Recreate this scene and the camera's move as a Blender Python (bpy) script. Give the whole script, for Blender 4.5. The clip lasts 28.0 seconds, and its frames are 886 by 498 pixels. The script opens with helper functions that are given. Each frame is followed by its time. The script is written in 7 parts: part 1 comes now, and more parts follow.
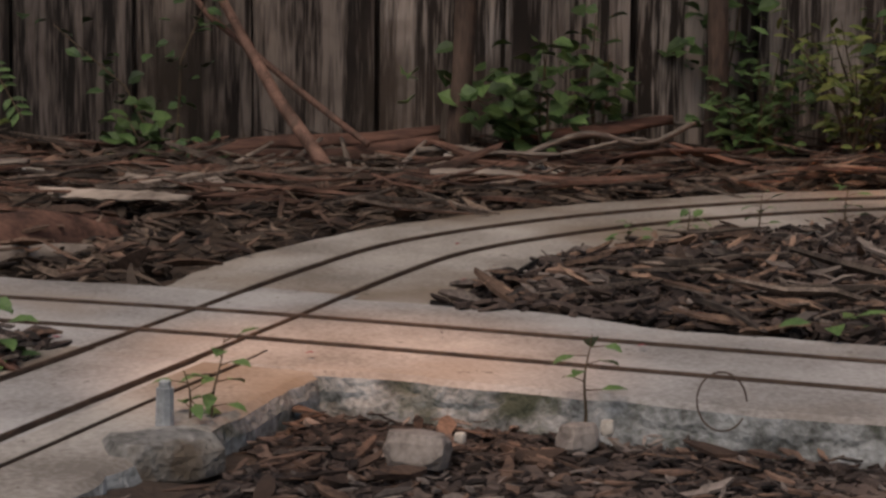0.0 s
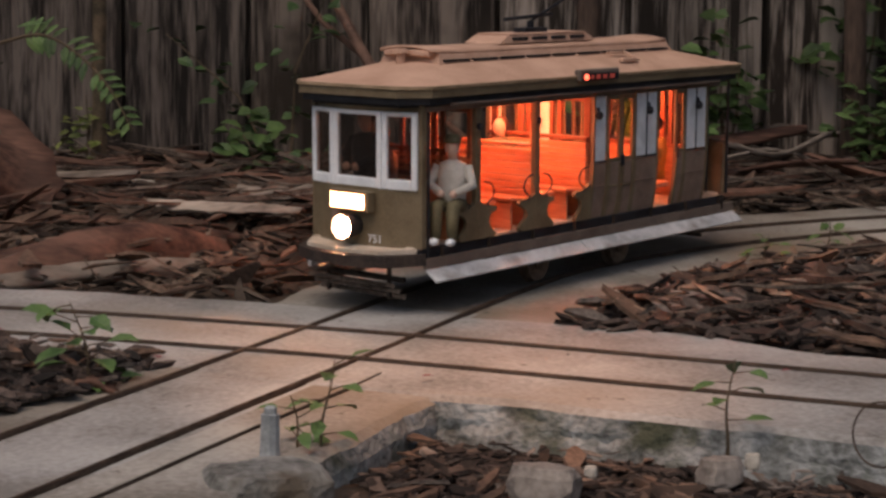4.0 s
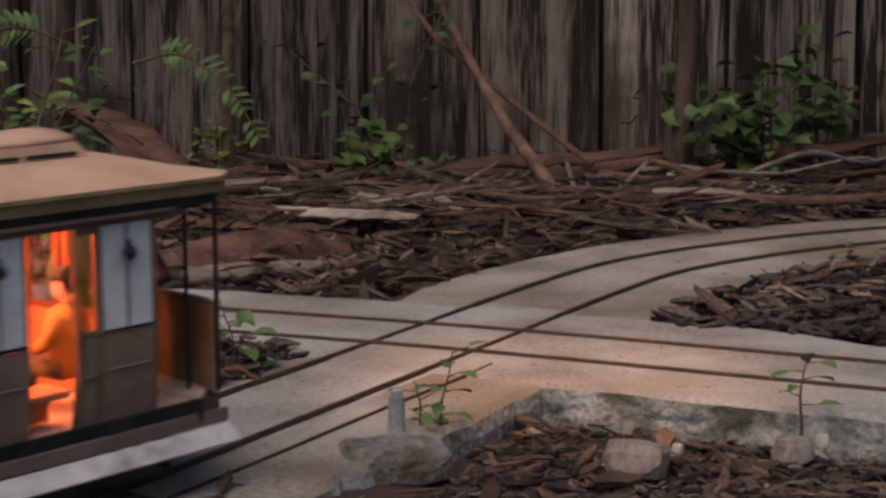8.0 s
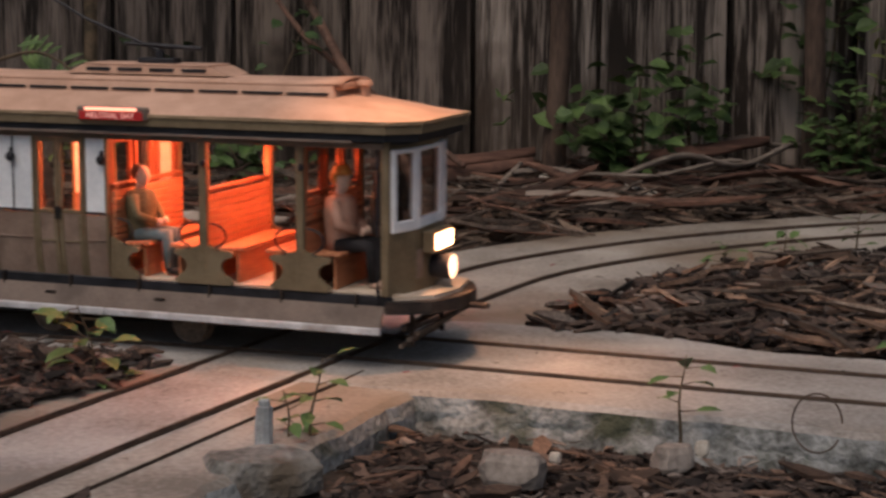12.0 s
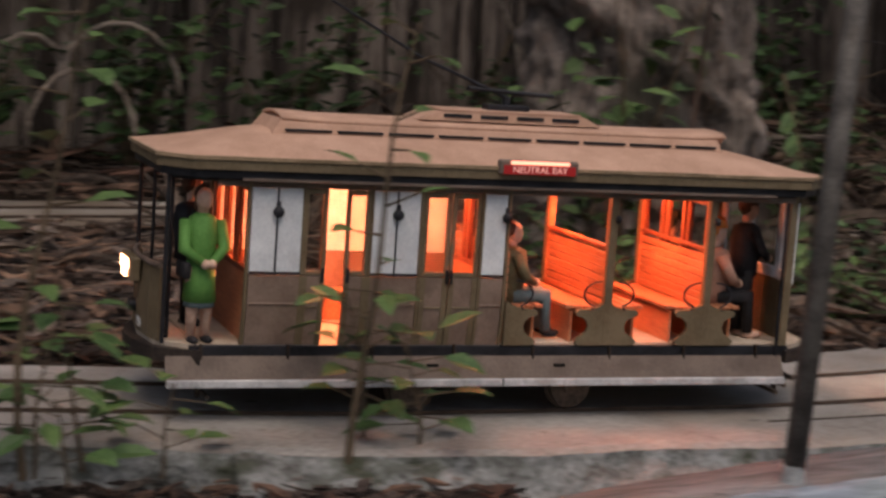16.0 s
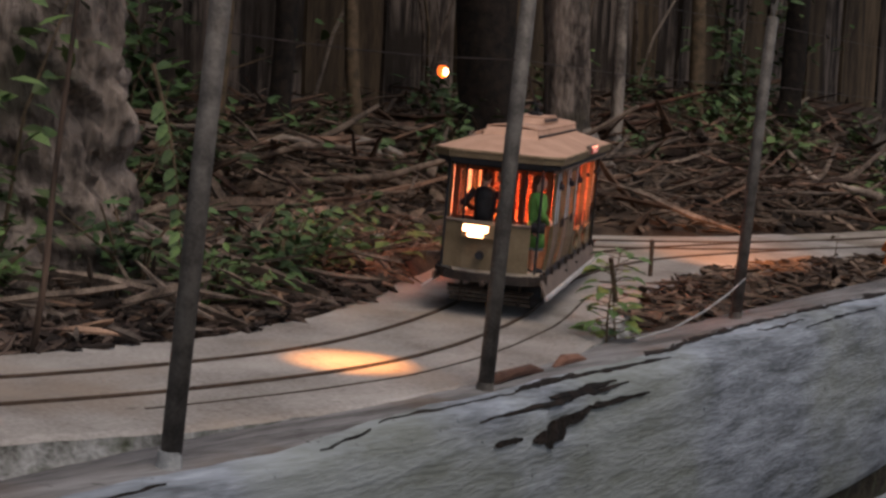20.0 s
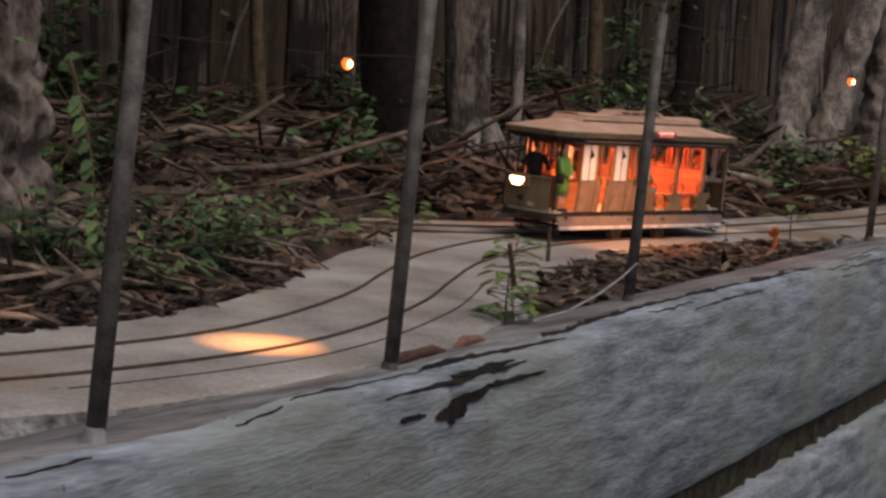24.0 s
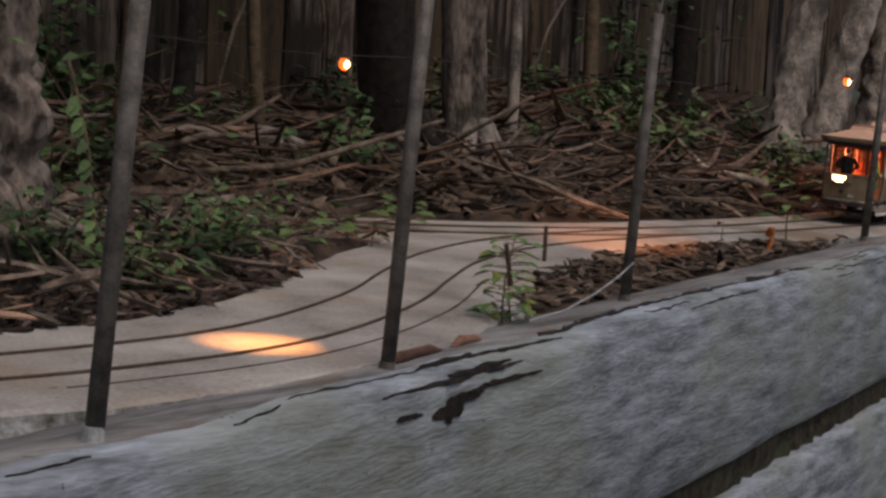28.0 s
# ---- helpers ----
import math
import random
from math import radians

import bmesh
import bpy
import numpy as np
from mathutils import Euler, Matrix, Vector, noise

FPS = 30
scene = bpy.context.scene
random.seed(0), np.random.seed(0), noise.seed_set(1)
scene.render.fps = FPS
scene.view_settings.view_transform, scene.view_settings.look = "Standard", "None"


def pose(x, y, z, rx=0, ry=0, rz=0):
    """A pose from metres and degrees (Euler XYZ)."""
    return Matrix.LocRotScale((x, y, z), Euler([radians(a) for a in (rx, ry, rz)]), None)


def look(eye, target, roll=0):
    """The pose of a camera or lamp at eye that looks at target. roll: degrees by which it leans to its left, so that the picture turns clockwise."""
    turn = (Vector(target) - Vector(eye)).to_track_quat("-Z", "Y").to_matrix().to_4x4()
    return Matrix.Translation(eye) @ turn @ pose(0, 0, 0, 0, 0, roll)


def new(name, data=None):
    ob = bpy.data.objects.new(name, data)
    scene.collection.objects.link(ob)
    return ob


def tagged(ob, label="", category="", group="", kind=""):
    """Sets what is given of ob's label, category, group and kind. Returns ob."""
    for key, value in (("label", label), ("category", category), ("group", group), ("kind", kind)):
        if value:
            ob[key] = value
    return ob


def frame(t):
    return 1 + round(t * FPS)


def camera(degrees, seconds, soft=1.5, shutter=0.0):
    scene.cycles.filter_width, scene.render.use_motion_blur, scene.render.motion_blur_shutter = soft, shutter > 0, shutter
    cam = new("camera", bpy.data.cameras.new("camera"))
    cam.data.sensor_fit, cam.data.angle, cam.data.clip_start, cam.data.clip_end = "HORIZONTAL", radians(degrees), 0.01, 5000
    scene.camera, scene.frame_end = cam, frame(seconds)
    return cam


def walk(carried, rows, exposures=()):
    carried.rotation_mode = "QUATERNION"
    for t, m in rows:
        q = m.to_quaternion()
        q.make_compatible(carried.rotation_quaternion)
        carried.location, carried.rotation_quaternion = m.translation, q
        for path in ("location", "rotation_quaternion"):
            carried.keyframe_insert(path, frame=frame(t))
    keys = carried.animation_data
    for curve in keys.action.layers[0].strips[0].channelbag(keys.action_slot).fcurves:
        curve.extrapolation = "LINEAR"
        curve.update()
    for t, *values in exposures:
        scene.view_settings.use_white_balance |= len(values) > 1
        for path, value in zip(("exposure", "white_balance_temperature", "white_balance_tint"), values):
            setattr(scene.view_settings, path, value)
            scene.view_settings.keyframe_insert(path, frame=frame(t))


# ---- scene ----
EXPOSURES = [(0.0, 0.52, 6500, 10), (3.0, 0.46, 6500, 10), (4.2, 0.38, 6500, 10), (7.0, 0.42, 6500, 10), (9.0, 0.42, 6500, 10), (11.5, 0.36, 6500, 10), (14.0, 0.42, 6500, 10), (18.0, 0.39, 6500, 10), (22.5, 0.37, 6500, 10), (28.0, 0.37, 6500, 10)]
TRAM_GLOW = 66.0
cam = camera(28.0, 28.0, soft=2.8, shutter=0.5)
PATH = [
    (0.0, pose(0.0000, 0.0138, 0.1984, 83.431, -0.718, -0.006)),
    (0.5, pose(0.0000, 0.0126, 0.1985, 83.434, -0.704, 0.033)),
    (1.0, pose(0.0000, 0.0124, 0.1986, 83.435, -0.709, 0.081)),
    (1.5, pose(-0.0000, 0.0139, 0.1984, 83.432, -0.709, 0.157)),
    (2.0, pose(-0.0001, 0.0226, 0.1974, 83.491, -0.706, 0.375)),
    (2.5, pose(-0.0004, 0.0334, 0.1962, 83.579, -0.686, 0.846)),
    (3.0, pose(-0.0011, 0.0405, 0.1955, 83.709, -0.587, 1.608)),
    (3.5, pose(-0.0021, 0.0486, 0.1947, 83.840, -0.459, 2.540)),
    (4.0, pose(-0.0062, 0.0963, 0.1896, 83.857, -0.448, 3.755)),
    (4.5, pose(-0.0087, 0.1015, 0.1892, 83.951, -0.322, 4.962)),
    (6.5, pose(-0.0085, 0.0825, 0.1913, 84.030, 0.161, 5.892)),
    (7.0, pose(-0.0016, 0.0138, 0.1985, 83.939, -0.034, 6.773)),
    (7.5, pose(0.0057, -0.0446, 0.2048, 83.902, -0.175, 7.359)),
    (8.0, pose(0.0043, -0.0337, 0.2036, 83.952, -0.125, 7.224)),
    (8.5, pose(0.0036, -0.0281, 0.2030, 83.997, -0.130, 7.282)),
    (9.0, pose(0.0030, -0.0229, 0.2024, 84.059, -0.135, 7.397)),
    (9.5, pose(0.0024, -0.0182, 0.2019, 84.108, -0.101, 7.492)),
    (10.0, pose(0.0011, -0.0086, 0.2009, 84.155, -0.171, 7.347)),
    (10.5, pose(0.0004, -0.0032, 0.2003, 84.178, -0.232, 6.679)),
    (11.0, pose(-0.0001, 0.0015, 0.1998, 84.154, -0.396, 5.509)),
    (11.5, pose(0.0002, -0.0028, 0.2003, 84.122, -0.420, 4.326)),
    (13.5, pose(0.0028, 0.0362, 0.1961, 83.925, -0.702, -4.366)),
    (14.0, pose(0.0055, 0.0354, 0.1961, 83.845, -0.988, -8.761)),
    (14.5, pose(0.0086, 0.0360, 0.1960, 83.904, -1.239, -13.262)),
    (15.0, pose(0.0112, 0.0323, 0.1965, 84.103, -1.552, -18.977)),
    (15.5, pose(0.0094, 0.0199, 0.1978, 84.366, -2.001, -25.220)),
    (16.0, pose(0.0062, 0.0097, 0.1989, 84.708, -2.395, -32.477)),
    (16.5, pose(0.0150, 0.0193, 0.1978, 84.888, -2.635, -37.659)),
    (17.0, pose(0.0155, 0.0172, 0.1980, 85.025, -2.792, -41.771)),
    (17.5, pose(0.0118, 0.0117, 0.1986, 85.130, -2.808, -44.975)),
    (18.0, pose(0.0122, 0.0110, 0.1986, 85.212, -2.830, -47.745)),
    (18.5, pose(0.0133, 0.0112, 0.1986, 85.263, -2.848, -49.716)),
    (19.0, pose(0.0150, 0.0120, 0.1984, 85.307, -2.810, -51.167)),
    (19.5, pose(0.0164, 0.0128, 0.1983, 85.328, -2.825, -51.907)),
    (20.0, pose(0.0056, 0.0043, 0.1994, 85.271, -2.856, -52.389)),
    (20.5, pose(-0.0061, -0.0046, 0.2006, 85.209, -2.849, -52.858)),
    (21.0, pose(-0.0190, -0.0140, 0.2020, 85.144, -2.899, -53.365)),
    (21.5, pose(-0.0303, -0.0219, 0.2032, 85.092, -2.912, -53.824)),
    (22.0, pose(-0.0392, -0.0279, 0.2042, 85.046, -2.879, -54.296)),
    (22.5, pose(-0.0472, -0.0331, 0.2050, 85.026, -2.911, -54.718)),
    (24.5, pose(-0.0596, -0.0404, 0.2063, 84.983, -2.915, -55.620)),
    (25.0, pose(-0.0601, -0.0407, 0.2064, 84.983, -2.914, -55.620)),
    (25.5, pose(-0.0604, -0.0410, 0.2064, 84.984, -2.920, -55.622)),
    (26.0, pose(-0.0610, -0.0433, 0.2068, 84.989, -2.960, -55.649)),
    (26.5, pose(-0.0645, -0.0437, 0.2068, 84.988, -2.950, -55.654)),
    (27.0, pose(-0.0650, -0.0440, 0.2069, 84.988, -2.950, -55.654)),
    (27.5, pose(-0.0651, -0.0440, 0.2069, 84.988, -2.959, -55.654)),
    (28.0, pose(-0.0643, -0.0435, 0.2068, 84.987, -2.920, -55.662)),
]
walk(cam, PATH, EXPOSURES)

# ---- light: an overcast dusk, soft and slightly cool ----
world = bpy.data.worlds.new("dusk_sky")
scene.world = world
world.use_nodes = True
_n, _l = world.node_tree.nodes, world.node_tree.links
_sky = _n.new("ShaderNodeTexSky")
_sky.sky_type = "NISHITA"
_sky.sun_disc = False
_sky.sun_elevation = radians(62)
_sky.sun_rotation = radians(200)
_sky.air_density, _sky.dust_density, _sky.ozone_density = 1.0, 4.0, 1.0
_l.new(_sky.outputs[0], _n["Background"].inputs[0])
_n["Background"].inputs[1].default_value = 0.07
_sun = new("sun", bpy.data.lights.new("sun", "SUN"))
_sun.data.energy, _sun.data.angle, _sun.data.color = 0.9, radians(50), (1.0, 0.84, 0.72)
_sun.matrix_world = look((-0.6, -1.6, 5.0), (0.6, 1.2, 0))


# ---- materials ----
def shader(name):
    m = bpy.data.materials.new(name)
    m.use_nodes = True
    return m, m.node_tree.nodes, m.node_tree.links, m.node_tree.nodes["Principled BSDF"]


def mat(name, dark, light, rough=0.75, scale=25.0, fine=220.0, bump=0.25, depth=0.002, metal=0.0, stretch=(1, 1, 1),
        vary=0.0, island=False, stain=None, stain_scale=6.0, stain_at=0.58, spec=0.3, lo=0.32, hi=0.68, stain_mix=1.0, pits=0.0):
    """Two scales of noise between two colours, stains in a third, fine relief; vary: value change from piece to piece."""
    m, n, l, b = shader(name)
    tc, mp = n.new("ShaderNodeTexCoord"), n.new("ShaderNodeMapping")
    mp.inputs["Scale"].default_value = stretch
    l.new(tc.outputs["Object"], mp.inputs[0])
    n1, n2 = n.new("ShaderNodeTexNoise"), n.new("ShaderNodeTexNoise")
    n1.inputs["Scale"].default_value, n1.inputs["Detail"].default_value = scale, 6
    n2.inputs["Scale"].default_value, n2.inputs["Detail"].default_value = fine, 4
    for k in (n1, n2):
        l.new(mp.outputs[0], k.inputs["Vector"])
    ramp = n.new("ShaderNodeValToRGB")
    ramp.color_ramp.elements[0].position, ramp.color_ramp.elements[0].color = lo, (*dark, 1)
    ramp.color_ramp.elements[1].position, ramp.color_ramp.elements[1].color = hi, (*light, 1)
    mixf = n.new("ShaderNodeMath")
    mixf.operation = "MULTIPLY_ADD"
    l.new(n2.outputs[0], mixf.inputs[0])
    mixf.inputs[1].default_value = 0.5
    l.new(n1.outputs[0], mixf.inputs[2])
    sub = n.new("ShaderNodeMath")
    sub.operation = "SUBTRACT"
    l.new(mixf.outputs[0], sub.inputs[0])
    sub.inputs[1].default_value = 0.25
    l.new(sub.outputs[0], ramp.inputs[0])
    col = ramp.outputs[0]
    if stain:
        n3, r3, mx = n.new("ShaderNodeTexNoise"), n.new("ShaderNodeValToRGB"), n.new("ShaderNodeMix")
        n3.inputs["Scale"].default_value, n3.inputs["Detail"].default_value = stain_scale, 5
        l.new(tc.outputs["Object"], n3.inputs["Vector"])
        r3.color_ramp.elements[0].position, r3.color_ramp.elements[1].position = stain_at, stain_at + 0.14
        l.new(n3.outputs[0], r3.inputs[0])
        mx.data_type = "RGBA"
        r3.color_ramp.elements[1].color = (stain_mix, stain_mix, stain_mix, 1)
        l.new(r3.outputs[0], mx.inputs[0])
        l.new(col, mx.inputs[6])
        mx.inputs[7].default_value = (*stain, 1)
        col = mx.outputs[2]
    if pits:
        n4, r4, mp4 = n.new("ShaderNodeTexNoise"), n.new("ShaderNodeValToRGB"), n.new("ShaderNodeMix")
        n4.inputs["Scale"].default_value, n4.inputs["Detail"].default_value, n4.inputs["Roughness"].default_value = pits, 8, 0.7
        l.new(tc.outputs["Object"], n4.inputs["Vector"])
        r4.color_ramp.elements[0].position, r4.color_ramp.elements[1].position = 0.62, 0.70
        l.new(n4.outputs[0], r4.inputs[0])
        mp4.data_type = "RGBA"
        l.new(r4.outputs[0], mp4.inputs[0])
        l.new(col, mp4.inputs[6])
        mp4.inputs[7].default_value = (dark[0] * 0.45, dark[1] * 0.42, dark[2] * 0.38, 1)
        col = mp4.outputs[2]
    if vary:
        hs = n.new("ShaderNodeHueSaturation")
        if island:
            rnd = n.new("ShaderNodeNewGeometry").outputs["Random Per Island"]
        else:
            rnd = n.new("ShaderNodeObjectInfo").outputs["Random"]
        mr = n.new("ShaderNodeMapRange")
        mr.inputs[3].default_value, mr.inputs[4].default_value = 1 - vary, 1 + vary
        l.new(rnd, mr.inputs[0])
        l.new(mr.outputs[0], hs.inputs["Value"])
        l.new(col, hs.inputs["Color"])
        col = hs.outputs[0]
    l.new(col, b.inputs["Base Color"])
    b.inputs["Roughness"].default_value, b.inputs["Metallic"].default_value = rough, metal
    b.inputs["Specular IOR Level"].default_value = spec
    if bump:
        bp = n.new("ShaderNodeBump")
        bp.inputs["Strength"].default_value, bp.inputs["Distance"].default_value = bump, depth
        l.new(sub.outputs[0], bp.inputs["Height"])
        l.new(bp.outputs[0], b.inputs["Normal"])
    return m


def glow(name, colour, strength):
    m, n, l, b = shader(name)
    b.inputs["Base Color"].default_value = (*colour, 1)
    b.inputs["Emission Color"].default_value = (*colour, 1)
    b.inputs["Emission Strength"].default_value = strength
    return m


def pane(name, tint, gloss):
    m, n, l, b = shader(name)
    n.remove(b)
    t, g, x = n.new("ShaderNodeBsdfTransparent"), n.new("ShaderNodeBsdfGlossy"), n.new("ShaderNodeMixShader")
    t.inputs[0].default_value = (*tint, 1)
    g.inputs["Roughness"].default_value = 0.05
    x.inputs[0].default_value = gloss
    l.new(t.outputs[0], x.inputs[1])
    l.new(g.outputs[0], x.inputs[2])
    l.new(x.outputs[0], n["Material Output"].inputs[0])
    return m


CONCRETE = mat("concrete", (0.175, 0.158, 0.142), (0.385, 0.362, 0.338), 0.85, 9, 260, 0.6, 0.0018, stain=(0.28, 0.22, 0.17), stain_scale=4.2, stain_at=0.52, stain_mix=0.7, pits=70.0)
BROWN_CONCRETE = mat("stained_concrete", (0.160, 0.138, 0.115), (0.385, 0.350, 0.308), 0.87, 8, 260, 0.6, 0.0018, stain=(0.175, 0.128, 0.086), stain_scale=3.4, stain_at=0.47, stain_mix=0.8, pits=60.0)
OLD_CONCRETE = mat("old_concrete", (0.07, 0.07, 0.062), (0.31, 0.315, 0.305), 0.9, 40, 240, 1.0, 0.006, stain=(0.05, 0.055, 0.035), stain_scale=26, stain_at=0.53)
FOOTING = mat("weathered_footing", (0.085, 0.08, 0.07), (0.30, 0.285, 0.26), 0.9, 34, 240, 1.0, 0.006, stain=(0.09, 0.07, 0.05), stain_scale=20, stain_at=0.5)
RAIL = mat("rusty_rail", (0.035, 0.022, 0.015), (0.10, 0.065, 0.045), 0.7, 60, 400, 0.3, 0.0005, metal=0.2)
GROOVE = mat("groove_dirt", (0.03, 0.02, 0.014), (0.07, 0.05, 0.035), 0.95, 80, 500, 0.3, 0.001)
SOIL = mat("dark_soil", (0.024, 0.018, 0.014), (0.075, 0.05, 0.034), 0.95, 14, 190, 0.9, 0.006)
CHIP = mat("bark_chip", (0.045, 0.028, 0.020), (0.23, 0.145, 0.098), 0.9, 22, 260, 0.5, 0.001, vary=0.75, island=True)
CHIP_GREY = mat("grey_bark_chip", (0.04, 0.032, 0.027), (0.21, 0.168, 0.14), 0.9, 22, 260, 0.5, 0.001, vary=0.6, island=True)
CHIP_DARK = mat("dark_bark_chip", (0.018, 0.013, 0.011), (0.082, 0.058, 0.046), 0.9, 22, 260, 0.5, 0.001, vary=0.85, island=True)
CHIP_RED = mat("red_bark_chip", (0.03, 0.018, 0.013), (0.15, 0.092, 0.063), 0.9, 22, 260, 0.5, 0.001, vary=0.7, island=True)
LITTER = mat("leaf_litter", (0.026, 0.018, 0.013), (0.14, 0.10, 0.072), 0.9, 26, 260, 0.5, 0.001, vary=0.8, island=True)
BARK_LONG = mat("long_bark_shred", (0.030, 0.017, 0.012), (0.16, 0.085, 0.058), 0.9, 40, 260, 0.6, 0.001, stretch=(0.3, 1, 1), vary=0.7, island=True)
TWIG = mat("dry_twig", (0.034, 0.025, 0.019), (0.165, 0.126, 0.098), 0.9, 50, 400, 0.4, 0.001, vary=0.6, island=True)
BARK_RED = mat("red_bark_strip", (0.045, 0.023, 0.016), (0.170, 0.087, 0.060), 0.85, 42, 260, 0.9, 0.002, stretch=(0.12, 1, 1), vary=0.3, stain=(0.055, 0.030, 0.022), stain_scale=22, stain_at=0.54, stain_mix=0.7)
BRANCH = mat("bare_branch", (0.075, 0.042, 0.030), (0.225, 0.128, 0.092), 0.8, 40, 300, 0.6, 0.001, stretch=(1, 1, 0.35), stain=(0.08, 0.055, 0.042), stain_scale=30, stain_at=0.55)
BARK_GREY = mat("grey_bark_strip", (0.09, 0.07, 0.055), (0.32, 0.26, 0.21), 0.85, 16, 180, 0.6, 0.002, stretch=(0.2, 1, 1), vary=0.3)
PALE_PALING = mat("pale_paling", (0.022, 0.016, 0.012), (0.285, 0.235, 0.195), 0.92, 42, 300, 1.0, 0.004, stretch=(1, 1, 0.05), vary=0.4, stain=(0.05, 0.036, 0.026), stain_scale=5, stain_at=0.53, lo=0.42, hi=0.62)
PALING = mat("weathered_paling", (0.016, 0.011, 0.008), (0.195, 0.155, 0.126), 0.92, 42, 300, 1.0, 0.004, stretch=(1, 1, 0.06), vary=0.35, stain=(0.034, 0.025, 0.018), stain_scale=5, stain_at=0.50, lo=0.42, hi=0.62)
PALING_TAN = mat("tan_paling", (0.026, 0.018, 0.011), (0.125, 0.088, 0.052), 0.9, 30, 260, 0.6, 0.002, stretch=(1, 1, 0.09), vary=0.25)
DARK_PALING = mat("dark_paling", (0.012, 0.009, 0.007), (0.135, 0.108, 0.090), 0.92, 42, 300, 1.0, 0.004, stretch=(1, 1, 0.06), vary=0.35, stain=(0.028, 0.021, 0.016), stain_scale=5, stain_at=0.49, lo=0.42, hi=0.62)
SLEEPER = mat("grey_sleeper", (0.085, 0.096, 0.108), (0.342, 0.384, 0.440), 0.85, 60, 340, 1.0, 0.0030, stretch=(0.11, 1, 1), stain=(0.215, 0.235, 0.190), stain_scale=3.4, stain_at=0.45, lo=0.28, hi=0.74, stain_mix=0.5, pits=120.0)
SLEEPER_TOP = mat("weathered_sleeper_top", (0.075, 0.072, 0.070), (0.240, 0.236, 0.236), 0.9, 55, 420, 0.9, 0.003, stretch=(0.10, 1, 1), stain=(0.13, 0.095, 0.068), stain_scale=9, stain_at=0.53, stain_mix=0.6, pits=60.0)
# near black: rotted timber, and shade put into the colour of a stem
ROT_AND_SHADE = mat("rot_and_shade_black", (0.003, 0.0028, 0.0025), (0.022, 0.015, 0.011), 0.95, 60, 300, 0.8, 0.003)
MOSS = mat("mossy_dirt", (0.010, 0.008, 0.006), (0.060, 0.050, 0.030), 0.95, 50, 300, 1.0, 0.006, stain=(0.05, 0.06, 0.03), stain_scale=30, stain_at=0.55)
TRUNK = mat("tree_bark", (0.035, 0.028, 0.024), (0.27, 0.222, 0.188), 0.92, 22, 120, 1.0, 0.016, stretch=(1, 1, 0.4), stain=(0.045, 0.040, 0.030), stain_scale=9, stain_at=0.52)
TRUNK_PALE = mat("pale_tree_bark", (0.08, 0.068, 0.06), (0.30, 0.26, 0.225), 0.9, 20, 160, 0.8, 0.004, stretch=(1, 1, 0.6), stain=(0.05, 0.045, 0.04), stain_scale=9, stain_at=0.55)
STONE = mat("grey_stone", (0.12, 0.098, 0.082), (0.36, 0.305, 0.262), 0.85, 30, 300, 0.5, 0.002)
POST = mat("galvanised_rod", (0.056, 0.050, 0.045), (0.145, 0.132, 0.118), 0.65, 60, 400, 0.2, 0.0004, metal=0.2, stain=(0.08, 0.042, 0.02), stain_scale=9, stain_at=0.6)
ZINC = mat("pale_zinc", (0.24, 0.25, 0.25), (0.46, 0.47, 0.47), 0.6, 60, 400, 0.3, 0.0006, metal=0.3)
LEAF = mat("green_leaf", (0.036, 0.068, 0.019), (0.092, 0.142, 0.044), 0.55, 30, 300, 0.2, 0.0008, vary=0.5, island=True)
LEAF_DARK = mat("dark_green_leaf", (0.020, 0.044, 0.013), (0.058, 0.100, 0.032), 0.55, 30, 300, 0.2, 0.0008, vary=0.5, island=True)
LEAF_YELLOW = mat("yellow_green_leaf", (0.070, 0.100, 0.022), (0.19, 0.20, 0.052), 0.55, 30, 300, 0.2, 0.0008, vary=0.5, island=True)
STEM = mat("plant_stem", (0.05, 0.038, 0.022), (0.13, 0.09, 0.055), 0.8, 60, 300, 0.3, 0.0006)
PETAL = mat("dry_petal", (0.16, 0.03, 0.035), (0.30, 0.07, 0.07), 0.8, 60, 300, 0.2, 0.0005)
RUSTLEAF = mat("orange_dry_leaf", (0.25, 0.07, 0.02), (0.5, 0.17, 0.05), 0.8, 40, 300, 0.2, 0.0008)
PALE_DRY = mat("pale_dry_leaf", (0.30, 0.26, 0.21), (0.55, 0.5, 0.43), 0.8, 30, 300, 0.2, 0.001)
# the tram
CANVAS = mat("roof_canvas", (0.44, 0.265, 0.182), (0.57, 0.355, 0.255), 0.75, 40, 600, 0.25, 0.0004, stain=(0.35, 0.21, 0.145), stain_scale=9, stain_at=0.6)
KHAKI = mat("khaki_paint", (0.13, 0.096, 0.055), (0.19, 0.145, 0.088), 0.5, 50, 500, 0.12, 0.0003)
TAUPE = mat("taupe_paint", (0.125, 0.092, 0.073), (0.185, 0.140, 0.113), 0.6, 50, 500, 0.15, 0.0003, stain=(0.10, 0.075, 0.06), stain_scale=30, stain_at=0.58)
BLACK = mat("black_paint", (0.008, 0.008, 0.01), (0.025, 0.025, 0.03), 0.5, 60, 500, 0.1, 0.0003)
WHITE = mat("white_paint", (0.60, 0.62, 0.64), (0.80, 0.81, 0.82), 0.5, 40, 500, 0.1, 0.0003, stain=(0.5, 0.5, 0.5), stain_scale=30, stain_at=0.62)
WORN_WHITE = mat("worn_white_paint", (0.36, 0.355, 0.36), (0.62, 0.61, 0.61), 0.6, 60, 500, 0.15, 0.0003, stain=(0.30, 0.27, 0.25), stain_scale=40, stain_at=0.57)
